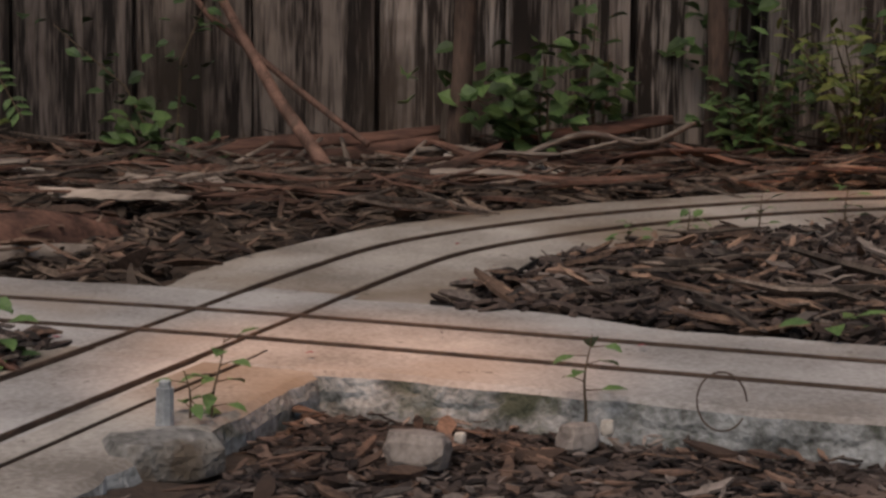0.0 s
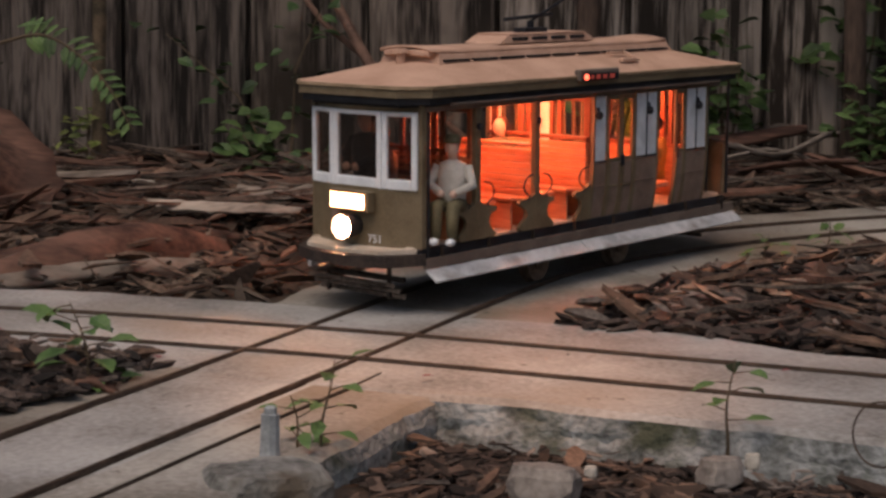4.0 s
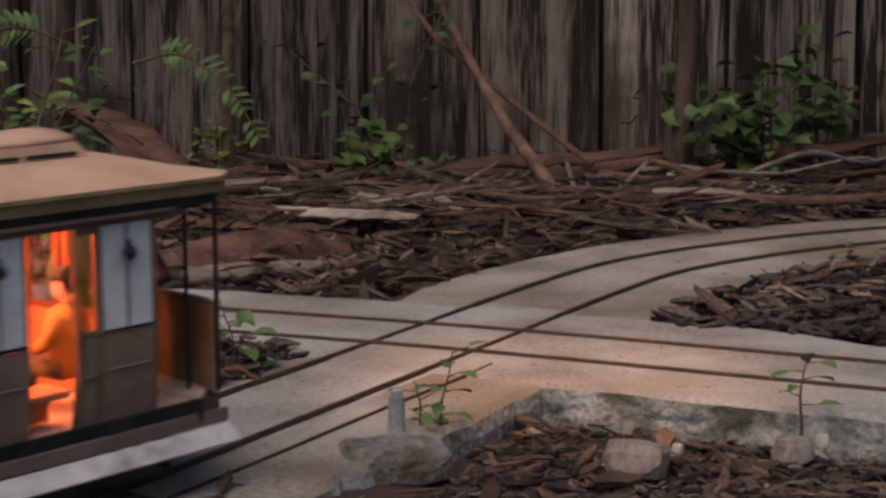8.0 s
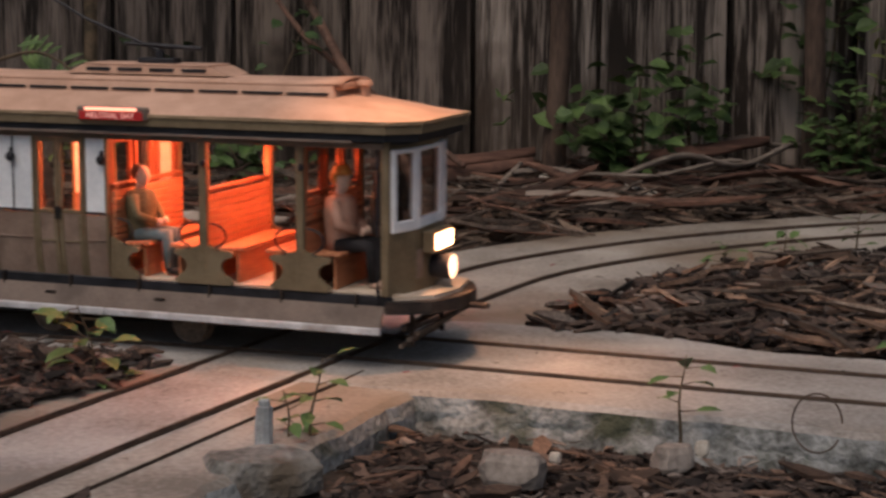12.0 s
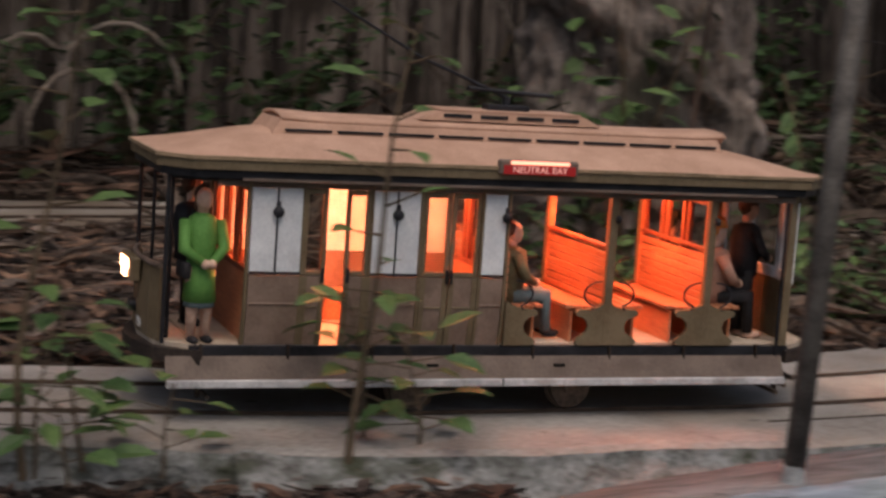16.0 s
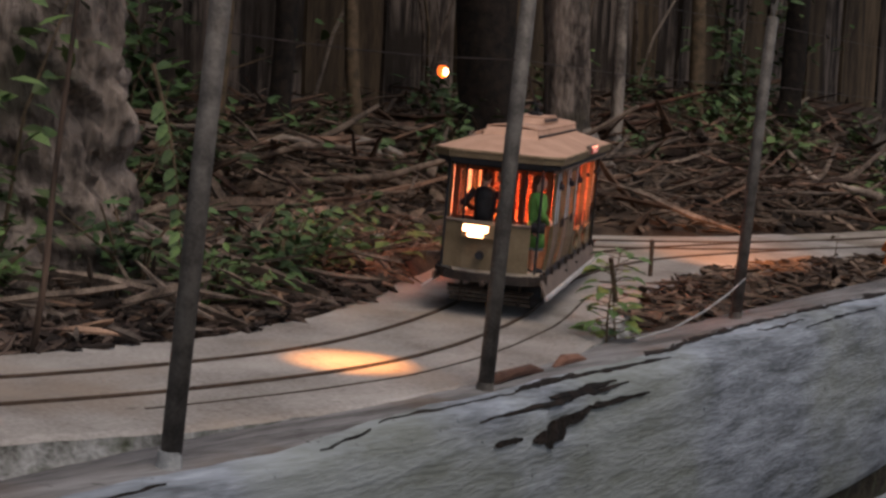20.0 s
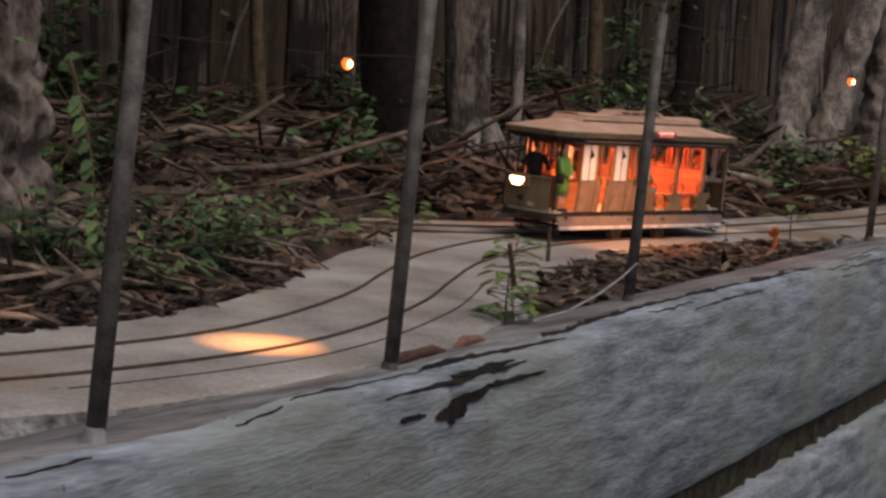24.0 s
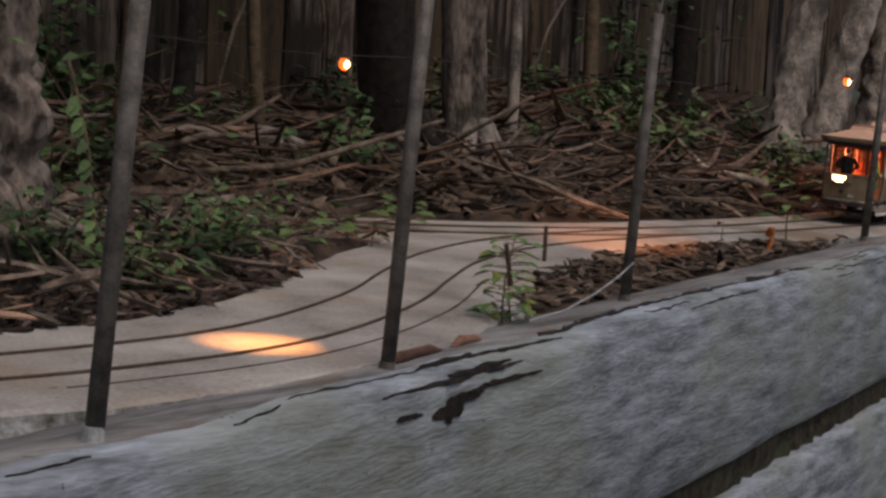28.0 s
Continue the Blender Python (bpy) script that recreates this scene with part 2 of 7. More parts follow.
WOOD = mat("varnished_wood", (0.34, 0.125, 0.060), (0.56, 0.245, 0.125), 0.45, 60, 500, 0.15, 0.0003, stretch=(1, 0.15, 1))
WOOD_DARK = mat("dark_varnished_wood", (0.15, 0.045, 0.022), (0.27, 0.095, 0.045), 0.45, 60, 500, 0.15, 0.0003, stretch=(1, 1, 0.2))
CEILING = mat("pale_ceiling_boards", (0.50, 0.36, 0.25), (0.66, 0.50, 0.37), 0.6, 50, 500, 0.1, 0.0003)
TAUPE_PANEL = mat("taupe_panel_paint", (0.180, 0.122, 0.092), (0.262, 0.188, 0.146), 0.5, 45, 420, 0.15, 0.0003, stain=(0.145, 0.102, 0.075), stain_scale=40, stain_at=0.56)
ROOF_EDGE = mat("worn_roof_edge", (0.20, 0.145, 0.085), (0.36, 0.255, 0.16), 0.7, 60, 500, 0.2, 0.0003)
BUMPER = mat("worn_bumper_paint", (0.014, 0.011, 0.010), (0.055, 0.040, 0.032), 0.55, 50, 400, 0.2, 0.0004)
WHEEL_FACE = mat("worn_wheel_iron", (0.05, 0.036, 0.026), (0.16, 0.115, 0.085), 0.7, 90, 400, 0.3, 0.0004, metal=0.2)
PLANK = mat("pale_floor_boards", (0.42, 0.33, 0.24), (0.62, 0.52, 0.42), 0.6, 50, 500, 0.15, 0.0003)
WHEEL = mat("dark_iron", (0.02, 0.016, 0.013), (0.07, 0.05, 0.04), 0.6, 60, 400, 0.3, 0.0004, metal=0.4)
GLASS = pane("window_glass", (0.93, 0.9, 0.86), 0.06)
DARK_GLASS = pane("windscreen_glass", (0.75, 0.72, 0.7), 0.10)
CEILING_LIGHT = glow("warm_ceiling_lamp", (1.0, 0.265, 0.120), TRAM_GLOW)
HEADLIGHT = glow("headlight_glow", (1.0, 0.47, 0.25), 420.0)
SIGN_WHITE = glow("lit_sign_glass", (1.0, 0.44, 0.22), 14.0)
SIGN_STRIP = glow("dim_sign_lamp", (1.0, 0.34, 0.22), 1.6)
SAPLING = mat("sapling_bark", (0.03, 0.021, 0.016), (0.13, 0.085, 0.062), 0.9, 30, 260, 0.5, 0.001, stretch=(1, 1, 0.2))
SIGN_RED = glow("lit_red_sign", (0.35, 0.012, 0.012), 0.12)
SIGN_SPOT = glow("tiny_red_lamp", (1.0, 0.12, 0.06), 3.0)
SIGN_DIM = glow("dim_red_letters", (0.45, 0.07, 0.05), 0.14)
SIGN_TEXT = glow("lit_letters", (0.8, 0.40, 0.34), 0.35)
BULB = glow("amber_bulb", (1.0, 0.62, 0.30), 6.0)
AMBER = glow("amber_halo_shell", (1.0, 0.16, 0.022), 1.3)
SKIN = mat("painted_skin", (0.55, 0.34, 0.25), (0.70, 0.48, 0.37), 0.6, 80, 500, 0.0)
GREEN_CLOTH = mat("green_painted_cloth", (0.085, 0.22, 0.045), (0.14, 0.32, 0.075), 0.7, 80, 500, 0.1, 0.0003)
GREY_CLOTH = mat("grey_painted_cloth", (0.42, 0.385, 0.335), (0.60, 0.55, 0.49), 0.7, 80, 500, 0.1, 0.0003)
OLIVE_CLOTH = mat("olive_painted_cloth", (0.09, 0.075, 0.04), (0.16, 0.13, 0.07), 0.7, 80, 500, 0.1, 0.0003)
BLUE_CLOTH = mat("blue_grey_painted_cloth", (0.10, 0.14, 0.15), (0.17, 0.21, 0.22), 0.7, 80, 500, 0.1, 0.0003)
BLACK_CLOTH = mat("black_painted_cloth", (0.008, 0.008, 0.01), (0.025, 0.022, 0.024), 0.7, 80, 500, 0.1, 0.0003)
PINK_CLOTH = mat("pink_painted_cloth", (0.34, 0.18, 0.13), (0.46, 0.27, 0.2), 0.7, 80, 500, 0.1, 0.0003)
HAIR = mat("painted_hair", (0.05, 0.022, 0.014), (0.12, 0.05, 0.028), 0.6, 80, 500, 0.1, 0.0003)
ORANGE_HAT = mat("orange_painted_hat", (0.5, 0.17, 0.03), (0.65, 0.25, 0.06), 0.6, 80, 500, 0.1, 0.0003)
YELLOW_CLOTH = mat("yellow_painted_cloth", (0.26, 0.155, 0.03), (0.36, 0.23, 0.06), 0.7, 80, 500, 0.1, 0.0003)


# ---- mesh tools ----
class M:
    """Vertices and faces of one mesh, with a material index for each face."""

    def __init__(self):
        self.v, self.f, self.mi, self.cur = [], [], [], 0

    def add(self, verts, faces):
        o = len(self.v)
        self.v.extend(tuple(p) for p in verts)
        self.f.extend(tuple(i + o for i in q) for q in faces)
        self.mi.extend([self.cur] * len(faces))
        return self

    def box(self, c, s, bev=0.0, turn=None):
        hx, hy, hz = s[0] / 2, s[1] / 2, s[2] / 2
        b = min(bev, hx * 0.45, hy * 0.45, hz * 0.45)
        if b <= 0:
            vs = [(x, y, z) for x in (-hx, hx) for y in (-hy, hy) for z in (-hz, hz)]
            fs = [(0, 1, 3, 2), (4, 6, 7, 5), (0, 4, 5, 1), (2, 3, 7, 6), (0, 2, 6, 4), (1, 5, 7, 3)]
        else:
            vs, fs, idx = [], [], {}
            for sx in (-1, 1):
                for sy in (-1, 1):
                    for sz in (-1, 1):
                        idx[sx, sy, sz] = len(vs)
                        vs += [(sx * hx, sy * (hy - b), sz * (hz - b)), (sx * (hx - b), sy * hy, sz * (hz - b)), (sx * (hx - b), sy * (hy - b), sz * hz)]
            g = lambda a, k: idx[a] + k
            for s1 in (-1, 1):
                r = (lambda q: q) if s1 > 0 else (lambda q: q[::-1])
                fs.append(r([g((s1, -1, -1), 0), g((s1, 1, -1), 0), g((s1, 1, 1), 0), g((s1, -1, 1), 0)]))
                fs.append(r([g((-1, s1, -1), 1), g((-1, s1, 1), 1), g((1, s1, 1), 1), g((1, s1, -1), 1)]))
                fs.append(r([g((-1, -1, s1), 2), g((1, -1, s1), 2), g((1, 1, s1), 2), g((-1, 1, s1), 2)]))
                for s2 in (-1, 1):
                    r2 = (lambda q: q) if s1 * s2 > 0 else (lambda q: q[::-1])
                    fs.append(r2([g((s1, s2, -1), 0), g((s1, s2, -1), 1), g((s1, s2, 1), 1), g((s1, s2, 1), 0)]))
                    fs.append(r2([g((s1, -1, s2), 2), g((s1, -1, s2), 0), g((s1, 1, s2), 0), g((s1, 1, s2), 2)]))
                    fs.append(r2([g((-1, s1, s2), 1), g((-1, s1, s2), 2), g((1, s1, s2), 2), g((1, s1, s2), 1)]))
                    for s3 in (-1, 1):
                        r3 = (lambda q: q) if s1 * s2 * s3 > 0 else (lambda q: q[::-1])
                        fs.append(r3([g((s1, s2, s3), 0), g((s1, s2, s3), 1), g((s1, s2, s3), 2)]))
        m = Matrix.Translation(c) @ (turn.to_4x4() if turn else Matrix())
        return self.add([m @ Vector(p) for p in vs], fs)

    def tube(self, pts, radii, n=8, cap=True, flat=1.0):
        pts = [Vector(p) for p in pts]
        if not hasattr(radii, "__len__"):
            radii = [radii] * len(pts)
        rows, side = [], None
        for i, p in enumerate(pts):
            d = (pts[min(i + 1, len(pts) - 1)] - pts[max(i - 1, 0)]).normalized()
            if side is None:
                side = d.cross(Vector((0.3, 0.2, 1)) if abs(d.z) < 0.9 else Vector((1, 0.1, 0))).normalized()
            side = (side - d * side.dot(d)).normalized()
            up = d.cross(side)
            rows.append([p + (side * math.cos(a) + up * math.sin(a) * flat) * radii[i] for a in (2 * math.pi * k / n for k in range(n))])
        fs = [(i * n + k, i * n + (k + 1) % n, (i + 1) * n + (k + 1) % n, (i + 1) * n + k) for i in range(len(pts) - 1) for k in range(n)]
        if cap:
            fs += [tuple(range(n))[::-1], tuple((len(pts) - 1) * n + k for k in range(n))]
        return self.add([q for r in rows for q in r], fs)

    def ball(self, c, r, n=10, rings=6):
        r = r if hasattr(r, "__len__") else (r, r, r)
        vs = [(c[0], c[1], c[2] - r[2])]
        for i in range(1, rings):
            a = -math.pi / 2 + math.pi * i / rings
            vs += [(c[0] + r[0] * math.cos(a) * math.cos(b), c[1] + r[1] * math.cos(a) * math.sin(b), c[2] + r[2] * math.sin(a)) for b in (2 * math.pi * k / n for k in range(n))]
        vs.append((c[0], c[1], c[2] + r[2]))
        fs = [(0, 1 + (k + 1) % n, 1 + k) for k in range(n)]
        for i in range(rings - 2):
            o = 1 + i * n
            fs += [(o + k, o + (k + 1) % n, o + n + (k + 1) % n, o + n + k) for k in range(n)]
        o = 1 + (rings - 2) * n
        fs += [(o + k, o + (k + 1) % n, len(vs) - 1) for k in range(n)]
        return self.add(vs, fs)

    def prism(self, outline, z0, z1):
        n = len(outline)
        vs = [(x, y, z0) for x, y in outline] + [(x, y, z1) for x, y in outline]
        fs = [tuple(range(n))[::-1], tuple(range(n, 2 * n))] + [(k, (k + 1) % n, n + (k + 1) % n, n + k) for k in range(n)]
        return self.add(vs, fs)

    def sheet(self, grid, thick=0.0):
        """A grid of points as a surface; thick: closed below by that much."""
        r, c = len(grid), len(grid[0])
        vs = [p for row in grid for p in row]
        fs = [(i * c + k, i * c + k + 1, (i + 1) * c + k + 1, (i + 1) * c + k) for i in range(r - 1) for k in range(c - 1)]
        if thick:
            o = len(vs)
            vs += [(p[0], p[1], p[2] - thick) for p in vs]
            fs += [tuple(q + o for q in f[::-1]) for f in fs[: (r - 1) * (c - 1)]]
            rim = [k for k in range(c)] + [i * c + c - 1 for i in range(1, r)] + [(r - 1) * c + k for k in range(c - 2, -1, -1)] + [i * c for i in range(r - 2, 0, -1)]
            fs += [(rim[k], o + rim[k], o + rim[(k + 1) % len(rim)], rim[(k + 1) % len(rim)]) for k in range(len(rim))]
        return self.add(vs, fs)

    def mesh(self, name, mats, smooth=False):
        me = bpy.data.meshes.new(name)
        me.from_pydata(self.v, [], self.f)
        for k in mats if isinstance(mats, (list, tuple)) else [mats]:
            me.materials.append(k)
        if isinstance(mats, (list, tuple)) and len(mats) > 1:
            me.polygons.foreach_set("material_index", self.mi)
        if smooth:
            me.polygons.foreach_set("use_smooth", [True] * len(self.f))
        me.update()
        return me


def thing(name, m, mats, label, category, smooth=False, group="", kind="", at=None):
    ob = tagged(new(name, m.mesh(name, mats, smooth) if m else None), label, category, group, kind)
    if at:
        ob.matrix_basis = at
    return ob


def part(name, m, material, parent, label="", smooth=False, at=None):
    ob = new(name, m.mesh(name, material, smooth))
    ob.parent = parent
    if at:
        ob.matrix_basis = at
    if label:
        tagged(ob, label)
    return ob


R = random.Random(7)


def nz(x, y, s=1.0, k=0.0):
    return noise.noise(Vector((x * s + k, y * s - k, k)))


# ---- plan: centrelines of the tracks (x, y, z) ----
FAR_TRACK = [(3.8779, 1.2926, 0.0011), (3.4731, 1.2433, -0.0013), (2.9697, 1.2433, -0.0013), (2.5452, 1.2776, 0.0004), (2.2084, 1.3752, 0.0053), (1.8348, 1.5596, 0.0145), (1.3761, 1.8042, 0.0267), (0.9536, 1.9374, 0.0334), (0.6482, 1.9594, 0.0345), (0.3981, 1.906, 0.0318), (0.2168, 1.8133, 0.0272), (0.0894, 1.7136, 0.0222), (-0.0118, 1.5988, 0.0164), (-0.0837, 1.448, 0.0089), (-0.152, 1.27, 0.0), (-0.2503, 1.0268, -0.0122), (-0.3136, 0.8692, -0.02)]
RETURN_LOOP = [(-0.375, 0.74, -0.0265), (-0.48, 0.67, -0.03), (-0.6, 0.67, -0.03), (-0.73, 0.74, -0.0265), (-0.81, 0.88, -0.0195), (-0.83, 1.04, -0.0115), (-0.79, 1.19, -0.004), (-0.68, 1.29, 0.001)]
NEAR_TRACK = [(-0.5038, 1.3261, 0.0028), (-0.1999, 1.2715, 0.0001), (0.1344, 1.1672, -0.0051), (0.3924, 1.0841, -0.0093), (0.5679, 1.0243, -0.0123), (0.7109, 0.9941, -0.0138), (0.85, 0.9662, -0.0152), (0.9709, 0.9547, -0.0158), (1.079, 0.9539, -0.0158), (1.173, 0.9653, -0.0152), (1.2929, 0.9959, -0.0137), (1.4545, 1.054, -0.0108), (1.6275, 1.1367, -0.0067), (1.8225, 1.22, -0.0025), (2.094, 1.2814, 0.0006), (2.4962, 1.2761, 0.0003), (2.9697, 1.2433, -0.0013), (3.4731, 1.2433, -0.0013), (3.8779, 1.2926, 0.0011)]
GAUGE = 0.080


def curve(ctrl, n=24):
    """A smooth line through points (centripetal)."""
    p = np.array(ctrl, float)
    q, out = np.vstack([2 * p[0] - p[1], p, 2 * p[-1] - p[-2]]), []
    for i in range(1, len(q) - 2):
        p0, p1, p2, p3 = q[i - 1:i + 3]
        t0, t1, t2 = (np.linalg.norm(b - a) ** 0.5 for a, b in ((p0, p1), (p1, p2), (p2, p3)))
        m1 = t1 * ((p1 - p0) / t0 - (p2 - p0) / (t0 + t1) + (p2 - p1) / t1)
        m2 = t1 * ((p2 - p1) / t1 - (p3 - p1) / (t1 + t2) + (p3 - p2) / t2)
        for u in np.arange(n) / n:
            out.append((2 * u ** 3 - 3 * u * u + 1) * p1 + (u ** 3 - 2 * u * u + u) * m1 + (3 * u * u - 2 * u ** 3) * p2 + (u ** 3 - u * u) * m2)
    return np.array(out + [p[-1]])


LINE = curve(FAR_TRACK + RETURN_LOOP + NEAR_TRACK)
RUN = np.concatenate([[0], np.cumsum(np.linalg.norm(np.diff(LINE, axis=0), axis=1))])
JOINT_A = RUN[24 * (len(FAR_TRACK) - 1)]
JOINT_B = RUN[24 * (len(FAR_TRACK) + len(RETURN_LOOP))]


def along(s):
    return np.array([np.interp(s, RUN, LINE[:, k]) for k in range(3)])


def level(points):
    """x in order, and y and z along a track, to look up by x."""
    c = curve(points)
    o = np.argsort(c[:, 0])
    return c[o]


_far = level([(-3.0, 1.40, 0.006), (-1.0, 1.40, 0.006), (-0.52, 1.34, 0.003)] + FAR_TRACK[14:2:-1] + [(3.9, 1.3, 0.0015), (6.0, 1.5, 0.011)])
_near = level([(-3.0, 1.44, 0.008), (-1.0, 1.42, 0.007)] + NEAR_TRACK + [(6.0, 1.5, 0.011)])
WALL_A, WALL_B = (0.568, 0.727), (3.724, 1.132)
WALL_Z, WALL_RISE = -0.027, 0.0063


def slope_z(y):
    """The whole garden falls a little towards the front."""
    return 0.05 * (y - 1.27)


def lie(x, y, drop=0.027, read=0.018):
    """A spot noted on level ground, moved along its line of sight onto the slope."""
    if y > 1.27:
        return x, y
    if x < -0.2 and drop == 0.027:
        drop = 0.010
    k = (0.2635 + drop) / (0.05 * y + 0.2 + read)
    return x * k, y * k



def wall_y(x):
    return WALL_A[1] + (x - WALL_A[0]) * (WALL_B[1] - WALL_A[1]) / (WALL_B[0] - WALL_A[0])


FENCE_Y = 2.4


def fence_z(x):
    return 0.045 + 0.048 * max(0.0, x - 0.2)


def ground_z(x, y):
    """Height of the mulch and soil."""
    yf, zf = np.interp(x, _far[:, 0], _far[:, 1]), np.interp(x, _far[:, 0], _far[:, 2])
    yn = np.interp(x, _near[:, 0], _near[:, 1])
    if y > yf:
        u = min(1.0, max(0.0, (y - yf - 0.10) / max(0.2, FENCE_Y - yf - 0.10)))
        z = zf - 0.006 + (fence_z(x) - zf + 0.006) * u ** 0.8
        if y > FENCE_Y:
            z = fence_z(min(x, 6.0))
    elif y > yn:
        u = (y - yn) / max(0.02, yf - yn)
        z = zf * u + np.interp(x, _near[:, 0], _near[:, 2]) * (1 - u) - 0.006 + 0.03 * max(0, math.sin(math.pi * min(1, u)) - 0.35) * min(1.0, max(0.0, (x - 0.75) / 0.4)) * max(0.0, min(1.0, (2.1 - x) / 0.6))
    else:
        z = np.interp(x, _near[:, 0], _near[:, 2]) - 0.009 - 0.025 * min(1.0, max(0.0, (x + 0.24) / 0.1)) + 0.028 * min(1.0, max(0.0, (x - 0.6) / 0.5))
        if x > 0.4:
            k = min(1.0, max(0.0, (yn - 0.11 - y) / max(0.02, yn - 0.11 - wall_y(x) - 0.08)))
            z += (WALL_Z + WALL_RISE * (x - WALL_A[0]) - 0.012 - z) * k
    return z + 0.004 * nz(x, y, 9) + 0.003 * nz(x, y, 31, 3)


_near_pts = LINE[::3, :2]


def track_gap(x, y):
    """Distance to the nearest centreline."""
    return float(np.sqrt(((_near_pts - (x, y)) ** 2).sum(1).min()))


# ---- ground: one sheet, fine near the tracks, out to the horizon ----
def build_ground():
    xs = np.concatenate([[-60, -20, -8, -4, -2.2], np.arange(-1.4, 4.71, 0.024), [5.2, 6.5, 9, 20, 60]])
    ys = np.concatenate([[-60, -20, -8, -3, -1, 0.0, 0.3], np.arange(0.45, 2.66, 0.022), [2.9, 3.4, 5, 9, 20, 60]])
    grid = []
    for y in ys:
        row = []
        for x in xs:
            if y < (wall_y(x) + 0.045 if x > -1.3 else 0.4):
                z = -0.85
            elif x < -1.4 or x > 4.7 or y > 2.66:
                z = ground_z(min(max(x, -1.4), 4.7), min(y, 2.6)) - 0.01
            else:
                z = ground_z(x, y)
                z -= 0.04 * min(1.0, max(0.0, ((0.145 if x > 0.6 or y > 1.5 else 0.122 if x > -0.2 else 0.098) - track_gap(x, y)) / 0.04))
            row.append((x, y, z))
        grid.append(row)
    thing("ground", M().sheet(grid), SOIL, "dark bare garden soil under bark mulch", "ground", kind="structure", smooth=True)


build_ground()


# ---- concrete track beds ----
def bed(name, s0, s1, left, right, drop, label, seed, thick=0.05, top=CONCRETE, inner=None, pinch=0.0):
    """A cast strip along the line, with wavering broken edges."""
    n = int((s1 - s0) / 0.012)
    m, rows = M(), []
    for i in range(n + 1):
        s = s0 + (s1 - s0) * i / n
        p, d = along(s), along(s + 0.01) - along(s - 0.01)
        d /= np.linalg.norm(d[:2])
        nx, ny = -d[1], d[0]
        slim = max(0.0, min(1.0, (-0.10 - p[0]) / 0.12)) * 0.034 + pinch * max(0.0, min(1.0, (0.62 - p[0]) / 0.25)) * max(0.0, min(1.0, (p[0] + 0.16) / 0.06))
        tuck = pinch * max(0.0, min(1.0, (0.75 - p[0]) / 0.25)) * max(0.0, min(1.0, (p[0] - 0.06) / 0.08))
        jl = left - tuck + 0.008 * nz(s, seed, 9) + 0.004 * nz(s, seed, 45) + 0.0025 * nz(s, seed, 140)
        jr = right - slim + 0.008 * nz(s, seed + 5, 9) + 0.004 * nz(s, seed + 5, 45) + 0.0025 * nz(s, seed + 5, 140)
        row = []
        for k, (o, dz) in enumerate(((jl + 0.004, -thick), (jl + 0.003, -0.012), (jl, -0.0035), (jl - 0.006, -0.0006), (0.046, 0), (0, 0), (-0.046, 0), (-jr + 0.006, -0.0006), (-jr, -0.0035), (-jr - 0.003, -0.012), (-jr - 0.004, -thick))):
            w = 0.003 * nz(s * 40, o * 40 + seed) if k in (1, 2, 8, 9) else 0.0003 * nz(s, o, 14, seed)
            row.append((p[0] + nx * (o + w), p[1] + ny * (o + w), p[2] + 0.05 * ny * o + drop + dz + (w * 0.4 if k in (3, 7) else 0)))
        rows.append(row)
    m.sheet(rows)
    m.mi = [1 if k % 10 in (0, 1, 8, 9) else 0 for k in range(len(m.f))]
    if inner:
        first = int(n * inner[1])
        m.mi = [2 if k % 10 in (4, 5) and k // 10 > first else q for k, q in enumerate(m.mi)]
        return thing(name, m, [top, OLD_CONCRETE, inner[0]], label, "track bed", kind="structure")
    return thing(name, m, [top, OLD_CONCRETE], label, "track bed", kind="structure")


bed("track_bed_far", 0.0, JOINT_A, 0.125, 0.125, -0.0012, "grey cast concrete strip carrying a curved pair of rails", 2.0, top=BROWN_CONCRETE, inner=(CONCRETE, 0.885))
bed("track_bed_loop", JOINT_A - 0.02, JOINT_B + 0.02, 0.10, 0.10, -0.004, "grey cast concrete strip of the turning loop", 4.0)
bed("track_bed_near", JOINT_B - 0.05, RUN[-1] - 1.15, 0.128, 0.132, 0.0, "pale cast concrete strip crossing in a straight line", 7.0, pinch=0.024)


def rails(s0, s1, zoff, label, wide=0.0012):
    for side in (-1, 1):
        m, n = M(), int((s1 - s0) / 0.02)
        rows, dirt = [], []
        for i in range(n + 1):
            s = s0 + (s1 - s0) * i / n
            p, d = along(s), along(s + 0.01) - along(s - 0.01)
            d /= np.linalg.norm(d[:2])
            c = p[:2] + np.array((-d[1], d[0])) * side * GAUGE / 2
            w = wide + 0.0004 * nz(s, side, 20)
            z = p[2] + zoff + 0.05 * d[0] * side * GAUGE / 2
            rows.append([(c[0] - d[1] * o, c[1] + d[0] * o, z + h) for o, h in ((w, -0.006), (w, 0.0016), (w * 0.6, 0.0022), (-w * 0.6, 0.0022), (-w, 0.0016), (-w, -0.006))])
            g = w + 0.0007 + 0.0008 * nz(s, side, 60)
            dirt.append([(c[0] - d[1] * o, c[1] + d[0] * o, z + h) for o, h in ((g, -0.004), (g * 0.9, 0.0006), (-g * 0.9, 0.0006), (-g, -0.004))])
        bed_rail = thing("rail", m.sheet(rows), RAIL, label, "rail", kind="structure")
        part("groove_dirt", M().sheet(dirt), GROOVE, bed_rail)


rails(0.0, JOINT_A, 0.0, "dark rusty steel rail set in concrete")
rails(JOINT_A, JOINT_B, 0.0, "dark rusty steel rail set in concrete")
rails(JOINT_B, RUN[-1] - 1.3, 0.0004, "dark rusty steel rail set in concrete", 0.0009)


